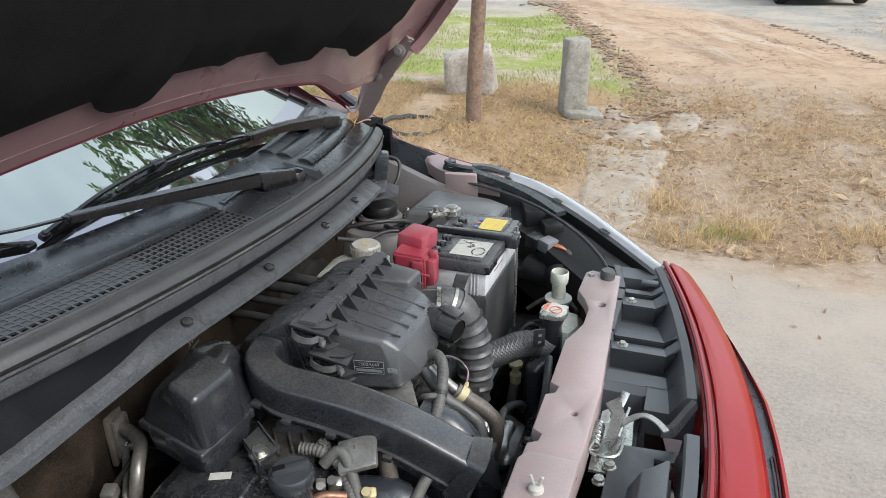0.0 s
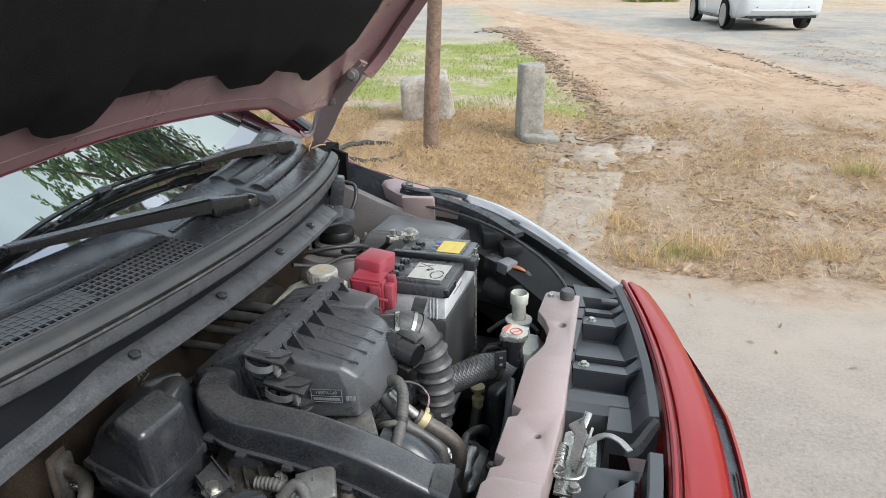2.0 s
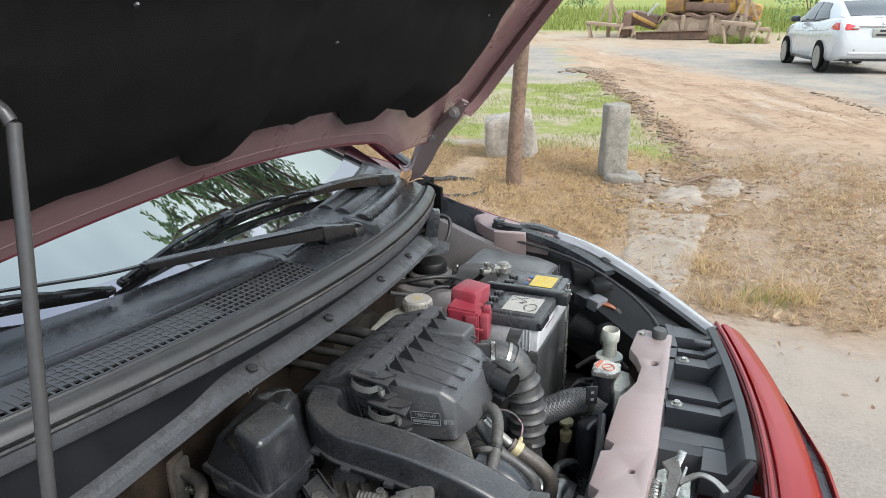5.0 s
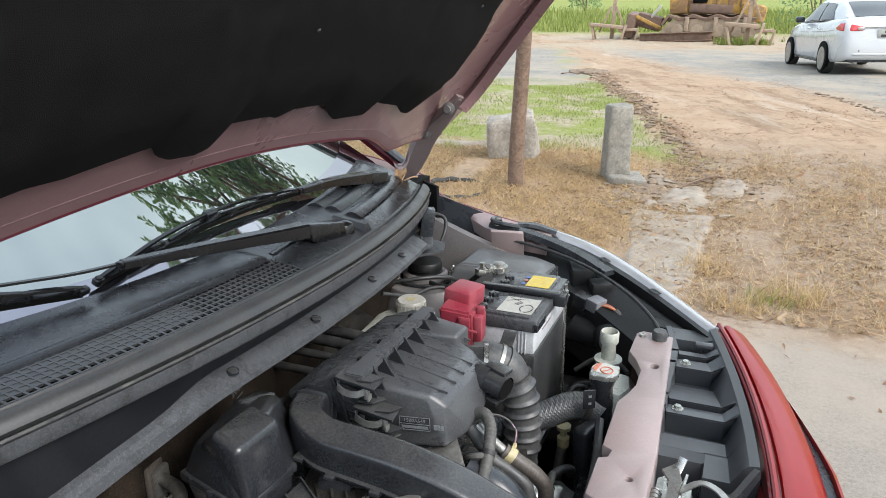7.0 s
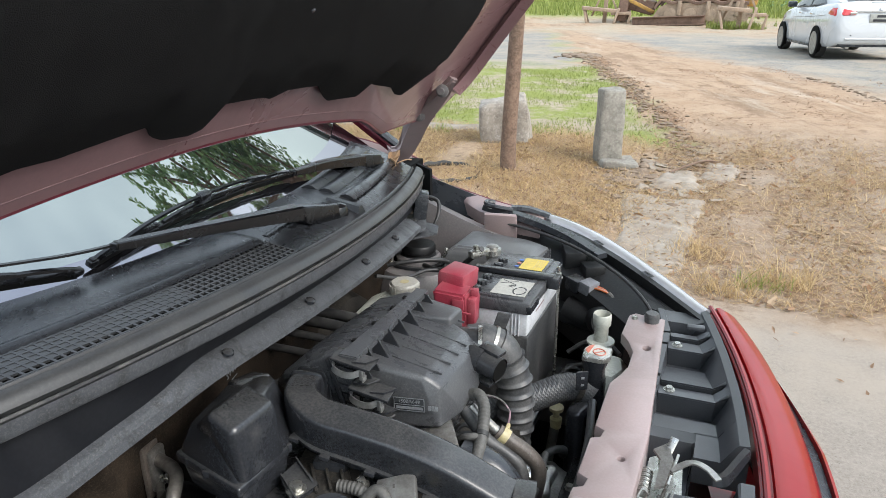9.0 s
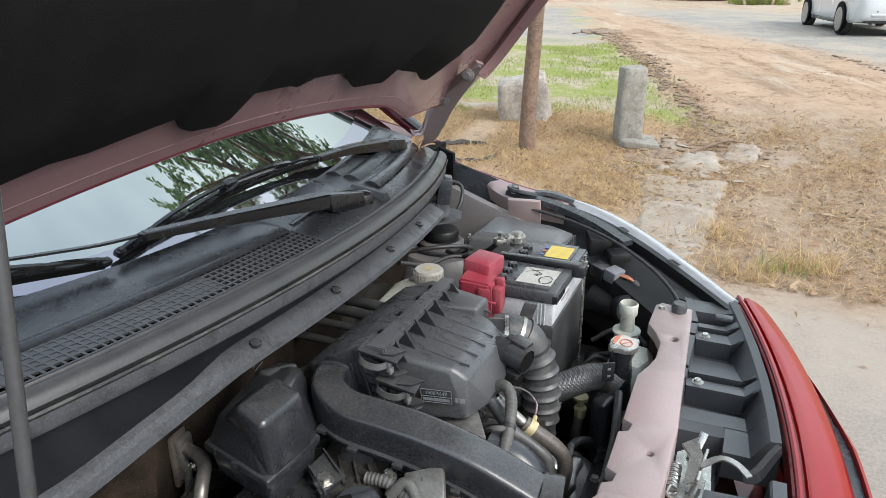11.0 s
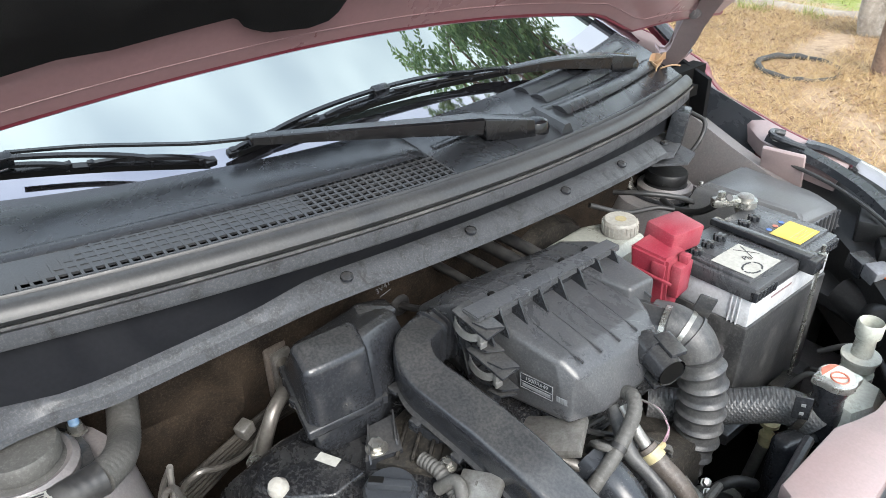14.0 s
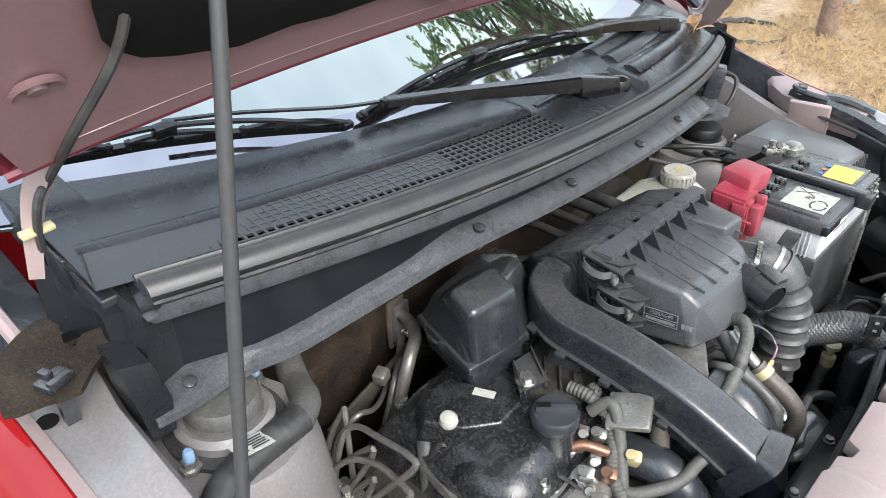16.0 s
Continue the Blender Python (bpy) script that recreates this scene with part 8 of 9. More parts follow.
part("coil_block", rbox((0.075, 0.060, 0.022), at(-0.413, 0.652, 0.858, 3, 2, 38), 0.004), M_dark, eng, "grimy coil block")
for k in range(4):
    part("coil_rib", rbox((0.004, 0.052, 0.006), at(-0.435 + 0.014 * k, 0.640 + 0.010 * k, 0.871, 3, 2, 38), 0.001), M_dark, eng)
for k in range(4):
    loose("thin_wire", [(-0.286, 0.864, 0.893), (-0.263 + 0.002 * k, 0.874 + 0.002 * k, 0.891 - 0.002 * k), (-0.245 + 0.002 * k, 0.878, 0.880 - 0.003 * k), (-0.237, 0.878 - 0.002 * k, 0.860), (-0.241, 0.871, 0.842)], 0.0011, M_pinkwire if k % 2 else M_rubber_grey, "thin pinkish wire beside the air box", "wire", 6)
loose("small_hose", [(-0.350, 0.640, 0.862), (-0.335, 0.650, 0.878), (-0.322, 0.648, 0.872), (-0.305, 0.635, 0.84), (-0.285, 0.615, 0.80), (-0.27, 0.60, 0.75)], 0.0075, M_rubber_grey, "small grey rubber hose beside the oil cap")
loose("rubber_hose", [(-0.292, 0.692, 0.86), (-0.281, 0.686, 0.81), (-0.268, 0.672, 0.75), (-0.26, 0.666, 0.66)], 0.0115, M_hosebrown, "brown rubber hose hanging down below the duct")
loose("taped_wire", [(-0.33, 0.72, 0.84), (-0.295, 0.70, 0.80), (-0.27, 0.66, 0.775), (-0.25, 0.60, 0.77), (-0.26, 0.55, 0.74)], 0.006, M_wire, "black taped wire bundle", "wiring")
loose("taped_wire", [(-0.22, 0.96, 0.715), (-0.20, 0.985, 0.735), (-0.185, 1.01, 0.725), (-0.19, 1.03, 0.70)], 0.007, M_wire, "black taped wire bundle", "wiring")
loose("taped_wire", [(-0.24, 0.92, 0.71), (-0.215, 0.95, 0.73), (-0.20, 1.0, 0.69)], 0.006, M_wire, "black taped wire bundle", "wiring")
loose("black_cable", [(-0.60, 1.45, 0.895), (-0.59, 1.475, 0.93), (-0.60, 1.50, 0.955), (-0.63, 1.50, 0.965)], 0.0042, M_wire, "black cable rising behind the strut", "cable")
loose("black_cable", [(-0.57, 1.345, 0.862), (-0.53, 1.32, 0.868), (-0.48, 1.31, 0.885), (-0.445, 1.30, 0.915), (-0.42, 1.285, 0.942)], 0.0055, M_wire, "black earth cable to the battery terminal", "cable")
loose("corrugated_sleeve", [(-0.62, 1.27, 0.885), (-0.57, 1.29, 0.893), (-0.53, 1.33, 0.886), (-0.52, 1.36, 0.87)], 0.0045, M_wire, "black corrugated sleeve in front of the strut", "cable")
loose("black_cable", [(-0.60, 1.18, 0.90), (-0.57, 1.24, 0.875), (-0.545, 1.30, 0.872), (-0.50, 1.33, 0.865)], 0.0042, M_wire, "black cable beside the reservoir", "cable")
for y, z in ((0.900, 0.880), (0.932, 0.893), (0.968, 0.900), (1.004, 0.900)):
    loose("heater_hose", [(-0.690, y - 0.006, z + 0.004), (-0.638, y, z + 0.002), (-0.577, y + 0.003, z), (-0.525, y + 0.004, z - 0.004)], 0.0098 if y > 0.95 else 0.007, M_wire, "dusty black hose behind the air box")
for pts in ([(-0.245, 1.30, 0.74), (-0.21, 1.31, 0.765), (-0.17, 1.30, 0.775), (-0.14, 1.27, 0.77)], [(-0.24, 1.28, 0.72), (-0.20, 1.27, 0.735), (-0.16, 1.24, 0.735)], [(-0.25, 1.22, 0.71), (-0.23, 1.24, 0.74), (-0.20, 1.26, 0.72), (-0.18, 1.25, 0.68)]):
    loose("black_cable", pts, 0.0045, M_wire, "thin dusty cable beside the battery", "cable")
lf = thing("dry_leaf", (-0.684, 1.450, 1.046), "curled dry brown leaf on the cowl corner", "leaf")
for k, (a, tilt) in enumerate(((0.5, 0.020), (2.3, 0.012))):
    part("leaf_blade", skin(lambda u, v: (-0.684 + 0.004 * k + (u - 0.5) * 0.030 * math.cos(a) - (v - 0.5) * 0.024 * math.sin(math.pi * u) ** 0.6 * math.sin(a), 1.450 - 0.008 * k + (u - 0.5) * 0.030 * math.sin(a) + (v - 0.5) * 0.024 * math.sin(math.pi * u) ** 0.6 * math.cos(a), 1.044 + 0.004 * k + 0.050 * (v - 0.5) ** 2 + tilt * u + 0.003 * math.sin(9 * u)), 8, 6, 0.001), M_leaf_dry, lf)
part("stalk", tube([(-0.678, 1.456, 1.048), (-0.664, 1.468, 1.054), (-0.655, 1.482, 1.052)], 0.0015, 5, 3), M_leaf_dry, lf)
# steel bracket by the far strut
part("cowl_side_bracket", plate([(-0.66, 1.375), (-0.60, 1.345), (-0.56, 1.395), (-0.575, 1.44), (-0.64, 1.46), (-0.68, 1.44)], 0.915, 0.920, [ring2(-0.60, 1.41, 0.006)]), M_flange, cowl, "grey steel bracket")
part("cowl_side_box", rbox((0.030, 0.040, 0.075), at(-0.615, 1.435, 0.958, 0, 8, 24), 0.005), M_plastic_clean, cowl, "black upright end box")
part("cowl_side_plate", plate([(-0.70, 1.33), (-0.60, 1.315), (-0.575, 1.37), (-0.60, 1.43), (-0.68, 1.46)], 0.932, 0.937, [ring2(-0.625, 1.385, 0.007)], bev=0.001), M_flange, cowl, "grey steel end plate")
part("plate_clip", lathe([(0, 0), (0.008, 0), (0.007, 0.004), (0, 0.005)], at(-0.615, 1.40, 0.938), 12), M_plastic, cowl)
def felt_x(y, z):
    return felt_tree.ray_cast(V((-0.3, y, z)), V((-1, 0, 0)))[0].x


part("firewall_mark", join(text_bm("3V41", 0.0125, at(felt_x(0.800, 0.887) + 0.0025, 0.800, 0.888, 90, -14, 90)), rbox((0.020, 0.0012, 0.0006), at(felt_x(0.803, 0.876) + 0.003, 0.803, 0.877, 90, -14, 90))), M_whiteink, car, "pale stamped mark on the felt")
gx = felt_x(0.829, 0.842)
part("grommet", lathe([(0, 0.002), (0.007, 0.003), (0.008, 0.007), (0.011, 0.007), (0.017, 0.003), (0.018, -0.004), (0, -0.004)], at(gx, 0.829, 0.842, 0, 90, 0), 22), M_wire, car, "round black rubber grommet")
part("grommet_wire", tube([(gx, 0.829, 0.842), (gx + 0.030, 0.838, 0.846), (gx + 0.055, 0.850, 0.855), (gx + 0.075, 0.866, 0.870)], 0.0055, 8), M_wire, car, "taped wire through the grommet")

# ---- grass, litter and rubble ----
def blades(n, region, height, width, seed, lean_amt, keep=None):
    rng = random.Random(seed)
    vs, fs = [], []
    x0, x1, y0, y1 = region
    made = 0
    while made < n:
        x, y = rng.uniform(x0, x1), rng.uniform(y0, y1)
        if keep and not keep(x, y, rng):
            continue
        made += 1
        z = bumpy(x, y) - 0.004
        h, w = height * rng.uniform(0.4, 1.3), width * rng.uniform(0.6, 1.3)
        a, b = rng.uniform(0, 6.283), rng.uniform(0, 6.283)
        lx, ly = math.cos(b) * h * lean_amt * rng.random(), math.sin(b) * h * lean_amt * rng.random()
        up = h * rng.uniform(0.25, 1.0)
        cx, cy = math.cos(a) * w, math.sin(a) * w
        i = len(vs)
        vs += [(x - cx, y - cy, z), (x + cx, y + cy, z), (x + lx * 0.5 + cx * 0.6, y + ly * 0.5 + cy * 0.6, z + up * 0.6), (x + lx * 0.5 - cx * 0.6, y + ly * 0.5 - cy * 0.6, z + up * 0.6), (x + lx, y + ly, z + up)]
        fs += [(i, i + 1, i + 2, i + 3), (i + 3, i + 2, i + 4)]
    return vs, fs


def stuff(name, data, mat, label, category):
    me = bpy.data.meshes.new(name)
    me.from_pydata(data[0], [], data[1])
    ob = new(name, me)
    me.materials.append(mat)
    return tagged(ob, label, category, kind="stuff")


def patchy(scale, lo, seed):
    return lambda x, y, rng: noise.noise((x * scale + seed, y * scale, seed)) + rng.uniform(-0.25, 0.25) > lo


def verge(x, y, rng):
    off = -0.60 + 0.15 * math.sin(3 * y)
    if rng.random() < max((-3.2 - x) / 1.2, (y - 6.1) / 0.6, (3.4 - y) / 0.5):
        return False
    return x < off + rng.gauss(0, 0.08) and noise.noise((x * 2.2, y * 2.2, 2)) + rng.uniform(-0.3, 0.3) > -0.30


def litter(x, y, rng):
    edge = 3.30 + 0.22 * noise.noise((x * 1.7, 4.0, 1.0))
    if rng.random() < max((x - 2.6) / 1.3, (y - 6.2) / 0.8):
        return False
    return x > -0.55 and y > edge and noise.noise((x * 2.6, y * 2.6, 5)) + rng.uniform(-0.45, 0.45) > -0.22


def flat_bits(n, region, size, seed, keep):
    rng = random.Random(seed)
    vs, fs = [], []
    x0, x1, y0, y1 = region
    made = 0
    while made < n:
        x, y = rng.uniform(x0, x1), rng.uniform(y0, y1)
        if not keep(x, y, rng):
            continue
        made += 1
        z = bumpy(x, y) + rng.uniform(0.002, 0.018)
        e = Euler((rng.gauss(0, 0.35), rng.gauss(0, 0.35), rng.uniform(0, 6.3))).to_matrix()
        L, W = size * rng.uniform(0.5, 1.4), size * rng.uniform(0.16, 0.42)
        i = len(vs)
        vs += [tuple(V((x, y, z)) + e @ V(p)) for p in ((-L, 0, 0), (-L * 0.2, W, 0.10 * L), (L, 0, 0.05 * L), (-L * 0.2, -W, 0.10 * L))]
        fs.append((i, i + 1, i + 2, i + 3))
    return vs, fs


stuff("dry_grass", blades(88000, (-4.2, -0.3, 3.0, 6.6), 0.048, 0.0024, 11, 2.2, verge), M_straw, "dry straw-coloured grass on the verge", "dry grass")
stuff("dry_grass", blades(40000, (-0.6, 3.6, 3.3, 7.3), 0.050, 0.0018, 12, 3.2, litter), M_straw, "flattened dry straw lying on sandy soil", "dry grass")
stuff("leaf_litter", flat_bits(12000, (-0.6, 3.8, 3.3, 7.6), 0.018, 13, litter), M_deadleaf, "scattered dead brown leaves on the soil", "leaf litter")
stuff("leaf_litter", flat_bits(420, (-0.5, 3.4, 3.3, 7.0), 0.042, 19, litter), M_bigleaf, "larger curled tan and orange leaves on the soil", "leaf litter")
stuff("leaf_litter", flat_bits(11000, (-4.0, -0.4, 3.2, 6.8), 0.020, 14, verge), M_deadleaf, "dead brown leaves among dry grass", "leaf litter")
stuff("leaf_litter", flat_bits(3600, (-3.2, 0.6, 5.4, 15.0), 0.022, 17, lambda x, y, r: abs(x - 1.62 + 0.31 * y + 0.08 * math.sin(2.3 * y)) < abs(r.gauss(0, 0.14))), M_deadleaf, "dark debris along the edge of the track", "leaf litter")
stuff("leaf_litter", flat_bits(5200, (-0.9, 7.0, 6.9, 13.5), 0.018, 18, lambda x, y, r: x + 0.31 * y > 1.8 and noise.noise(((x * 0.92 + y * 0.34) * 1.9, (y * 0.92 - x * 0.34) * 0.7, 4)) > 0.05 + 0.3 * r.random()), M_deadleaf, "dead leaves and debris drifted over the sandy track", "leaf litter")
stuff("leaf_litter", flat_bits(60, (-0.2, 3.0, 2.4, 3.4), 0.018, 15, lambda x, y, r: r.random() < 0.4 + (y - 2.4)), M_deadleaf, "a few dead leaves on the road edge", "leaf litter")


def lawn(x, y, rng):
    return x + 0.31 * y < 1.5 + rng.gauss(0, 0.12) and noise.noise((x * 1.1 + 3, y * 0.9, 8)) + rng.uniform(-0.25, 0.25) > 0.0


stuff("green_grass", blades(22000, (-6.0, -0.4, 6.3, 11.8), 0.050, 0.0034, 16, 1.0, lawn), M_green, "patchy short green grass on pale soil", "grass")
tufts = [(0.30, 3.62, 0.10), (0.06, 3.45, 0.07), (1.32, 5.15, 0.08), (0.9, 3.75, 0.07), (-0.1, 3.9, 0.06), (1.9, 4.2, 0.07)]
tv, tf = [], []
for k, (x, y, h) in enumerate(tufts):
    a, b = blades(260, (x - 0.14, x + 0.14, y - 0.10, y + 0.10), h * 1.7, 0.0022, 40 + k, 1.1)
    tf += [tuple(i + len(tv) for i in f) for f in b]
    tv += a
stuff("straw_tuft", (tv, tf), M_straw, "taller tufts of dry grass on the verge", "dry grass")
tv, tf = [], []
for k, (x, y, h) in enumerate(((0.22, 3.55, 0.07), (1.32, 5.1, 0.08), (-3.2, 5.6, 0.08), (-2.5, 6.2, 0.09), (-2.9, 6.1, 0.10))):
    a, b = blades(90, (x - 0.12, x + 0.12, y - 0.08, y + 0.08), h * 1.6, 0.003, 60 + k, 1.0)
    tf += [tuple(i + len(tv) for i in f) for f in b]
    tv += a
stuff("green_tuft", (tv, tf), M_green, "small yellow-green grass tufts", "grass")

M_slab = surface("grey_concrete_slab", (0.275, 0.235, 0.192), 0.9, second=(0.21, 0.158, 0.115), scale=6, amount=0.9, bump=0.7, bump_scale=50, grit=(0.38, 0.35, 0.30), grit_amount=0.3)
M_clod = surface("dark_soil", (0.165, 0.118, 0.083), 0.95, second=(0.26, 0.195, 0.14), scale=9, amount=0.8, bump=0.8, bump_scale=60)


def inside(poly, x, y):
    """Distance to the outline, positive inside."""
    best, odd = 9.0, False
    for (ax, ay), (bx, by) in zip(poly, poly[1:] + poly[:1]):
        k = max(0.0, min(1.0, ((x - ax) * (bx - ax) + (y - ay) * (by - ay)) / ((bx - ax) ** 2 + (by - ay) ** 2)))
        best = min(best, math.hypot(x - ax - k * (bx - ax), y - ay - k * (by - ay)))
        if (ay > y) != (by > y) and x < ax + (y - ay) * (bx - ax) / (by - ay):
            odd = not odd
    return best if odd else -best


def slab(name, outline, rise, rough, seed, label):
    """A worn slab whose broken rim and hollows sink into the soil."""
    xs, ys = [p[0] for p in outline], [p[1] for p in outline]
    x0, x1, y0, y1 = min(xs) - 0.06, max(xs) + 0.06, min(ys) - 0.06, max(ys) + 0.06

    def f(u, v):
        x, y = x0 + (x1 - x0) * u, y0 + (y1 - y0) * v
        h = min(rise, inside(outline, x, y) * 0.6) - 0.004
        h += rough * (noise.noise((x * 2.6 + seed, y * 2.6, 3)) + 0.6 * noise.noise((x * 8 + seed, y * 8, 5)) + 0.35 * noise.noise((x * 21 + seed, y * 21, 7)))
        return (x, y, bumpy(x, y) + max(-0.03, h))
    single(name, skin(f, int((x1 - x0) / 0.016), int((y1 - y0) / 0.016), 0.01), M_slab, label, "concrete slab", "broken slabs", smooth=50)


slab("concrete_slab", [(-0.68, 4.92), (-0.37, 4.78), (-0.10, 4.83), (-0.14, 4.22), (-0.15, 3.62), (-0.30, 3.42), (-0.50, 3.44), (-0.55, 4.10)], 0.018, 0.013, 1, "worn dusty concrete slab sunk in the verge")
slab("concrete_slab", [(-0.20, 5.35), (-0.16, 5.85), (0.02, 5.92), (0.08, 5.55), (-0.02, 5.30)], 0.016, 0.022, 3, "broken grey concrete piece in the soil")
slab("concrete_slab", [(-0.50, 5.02), (-0.42, 5.48), (-0.24, 5.52), (-0.18, 5.05)], 0.012, 0.030, 8, "crumbled grey concrete lump beside the post")
slab("concrete_edging", [(-3.6, 6.20), (-2.15, 6.35), (-2.15, 6.52), (-3.6, 6.42)], 0.030, 0.008, 5, "low pale concrete edging beside the grass")

rub = bmesh.new()
rg = random.Random(33)
for k in range(120):
    x, y, r = rg.gauss(-0.32, 0.16), rg.gauss(5.18, 0.24), 0.012 + 0.06 * rg.random() ** 2
    h = hull([V((x + rg.uniform(-r, r), y + rg.uniform(-r, r) * 1.2, bumpy(x, y) + rg.uniform(-0.2, 0.35) * r)) for q in range(7)], 0.002)
    me = bpy.data.meshes.new("chip")
    h.to_mesh(me)
    rub.from_mesh(me)
    bpy.data.meshes.remove(me)
    h.free()
single("rubble", rub, M_slab, "broken grey concrete rubble among soil and litter", "rubble", kind="stuff")

rng = random.Random(21)
cl = bmesh.new()


def clod(x, y, r):
    m = bmesh.ops.create_icosphere(cl, subdivisions=1, radius=r)
    k = rng.random() * 9
    for v in m["verts"]:
        v.co = V((v.co.x * 1.3, v.co.y, v.co.z * 0.6)) * (1 + 0.5 * noise.noise(v.co * 30 + V((k, k, k)))) + V((x, y, bumpy(x, y) + r * 0.2))


for k in range(900):
    y = rng.uniform(5.6, 14.5)
    clod(1.62 - 0.31 * y + rng.gauss(0.0, 0.09), y, 0.006 + 0.030 * rng.random() ** 2.5)
for k in range(120):
    clod(rng.gauss(-2.82, 0.16), rng.gauss(13.9, 0.18), 0.03 + 0.06 * rng.random() ** 2)
for k in range(120):
    y = rng.uniform(7.9, 11.3)
    clod(4.19 - 0.297 * y + rng.gauss(0, 0.05), y, 0.010 + 0.02 * rng.random() ** 2)
for k in range(320):
    clod(rng.gauss(-0.62, 0.12), rng.gauss(5.22, 0.22), 0.008 + 0.03 * rng.random() ** 2)
for k in range(300):
    clod(rng.gauss(-0.20, 0.30), rng.gauss(5.75, 0.2), 0.005 + 0.014 * rng.random() ** 3)
single("soil_clods", cl, M_clod, "dark soil clods along the edge of the track", "soil", kind="stuff")

ringp = [(-1.93 + 0.235 * math.cos(2 * math.pi * k / 24), 4.91 + 0.25 * math.sin(2 * math.pi * k / 24), 0.010 + 0.014 * math.sin(2 * math.pi * k / 24 - 1.9) + 0.006 * math.sin(2.6 * k)) for k in range(25)]
single("rubber_ring", tube(ringp, 0.019, 10, 3), M_tyre, "black rubber ring lying in dry grass", "rubber ring")
single("branch", tube([(-0.40, 5.40, 0.02), (-0.28, 5.55, 0.045), (-0.17, 5.70, 0.05), (-0.08, 5.80, 0.02)], 0.007, 7, 5), M_bark, "thin dead branch on the rubble", "branch")


# ---- white saloon ----
def white_saloon():
    gz = ground_z(1.97, 15.62)
    base = Matrix.Translation((1.873, 15.60, gz + 0.005)) @ pose(0, 0, 0, 0, 0, 102) @ pose(0, 0, 0, 0, 2.5, 0) @ Matrix.Scale(0.885, 4)
    c = thing("white_car", (1.97, 15.62, gz), "parked white saloon car with red tail lamps", "car")

    def P(x, y, z):
        return base @ V((x, y, z))

    def table(rows, x):
        """Smooth look-up in rows (x, values...)."""
        for a, b in zip(rows, rows[1:]):
            if x <= b[0]:
                k = max(0.0, (x - a[0]) / (b[0] - a[0]))
                return [p + (q - p) * k for p, q in zip(a[1:], b[1:])]
        return list(rows[-1][1:])

    BODY = [(-0.985, 0.50, 0.40, 0.56), (-0.970, 0.66, 0.36, 0.66), (-0.950, 0.73, 0.33, 0.84), (-0.905, 0.79, 0.30, 1.00), (-0.84, 0.82, 0.28, 1.062), (-0.65, 0.840, 0.25, 1.080), (-0.2, 0.847, 0.23, 1.060),
            (0.6, 0.847, 0.21, 1.01), (1.6, 0.845, 0.21, 0.985), (2.2, 0.842, 0.21, 0.965), (2.7, 0.825, 0.22, 0.90), (3.05, 0.78, 0.25, 0.82), (3.28, 0.68, 0.30, 0.72), (3.42, 0.48, 0.38, 0.60)]

    def ring(x, w, zb, zt):
        h = zt - zb
        half = [(w * 0.55, zb), (w * 0.92, zb + 0.01 * h), (w * 0.985, zb + 0.10 * h), (w * 0.985, zb + 0.30 * h), (w * 1.0, zb + 0.55 * h), (w * 0.998, zb + 0.70 * h), (w * 0.975, zb + 0.76 * h), (w * 0.965, zb + 0.92 * h), (w * 0.90, zt - 0.005 * h), (w * 0.72, zt + 0.006), (w * 0.35, zt + 0.018)]
        return [P(x, y, z) for y, z in half] + [P(x, -y, z) for y, z in half[::-1]]

    xs = sorted({round(a[0], 3) for a in BODY} | {round(-0.9 + 0.15 * k, 3) for k in range(29)})
    part("body", loft([ring(x, *table(BODY, x)) for x in xs if x <= 3.42]), M_white_paint, c, "glossy white body", 40)
    TOP = [(-0.66, 0.60, 1.075, 0.58, 1.085), (-0.45, 0.67, 1.065, 0.585, 1.175), (-0.20, 0.715, 1.055, 0.58, 1.292), (0.05, 0.745, 1.045, 0.57, 1.392), (0.30, 0.765, 1.03, 0.565, 1.445), (0.6, 0.775, 1.02, 0.565, 1.470), (0.95, 0.778, 1.00, 0.57, 1.478), (1.35, 0.778, 0.99, 0.575, 1.455), (1.65, 0.772, 0.98, 0.585, 1.365), (2.0, 0.76, 0.97, 0.61, 1.19), (2.4, 0.70, 0.955, 0.66, 0.985)]
    part("cabin", loft([[P(x, wb, zb), P(x, (wb + wt) / 2 + 0.022, (zb + zt) / 2), P(x, wt + 0.008, zt - 0.05), P(x, wt * 0.93, zt - 0.008), P(x, wt * 0.5, zt + 0.008), P(x, -wt * 0.5, zt + 0.008), P(x, -wt * 0.93, zt - 0.008), P(x, -wt - 0.008, zt - 0.05), P(x, -(wb + wt) / 2 - 0.022, (zb + zt) / 2), P(x, -wb, zb)] for x, wb, zb, wt, zt in [(x, *table(TOP, x)) for x in [-0.66 + 3.06 * k / 36 for k in range(37)]]]), M_white_paint, c, "white roof and pillars", 50)

    def side_pt(x, f, s, off):
        wb, zb, wt, zt = table(TOP, x)
        return P(x, s * (wb + (wt - wb) * f + 0.044 * f * (1 - f) * 2 + off), zb + (zt - 0.03 - zb) * f)

    def pane(x0, x1, lo, hi, s):
        """Glass between two slanted ends: each end gives x at the sill and at the top."""
        return skin(lambda u, v: side_pt((x0[0] + (x0[1] - x0[0]) * v) * (1 - u) + (x1[0] + (x1[1] - x1[0]) * v) * u, lo + (hi - lo) * v, s, 0.010), 10, 6, 0.004)

    rear = part("rear_window", skin(lambda u, v: P(-0.60 + 0.66 * v, (2 * u - 1) * (0.52 - 0.03 * v), table(TOP, -0.60 + 0.66 * v)[3] + 0.014 - 0.012 * abs(2 * u - 1) ** 2), 8, 8, 0.004), M_tint, c, "dark tinted rear window")
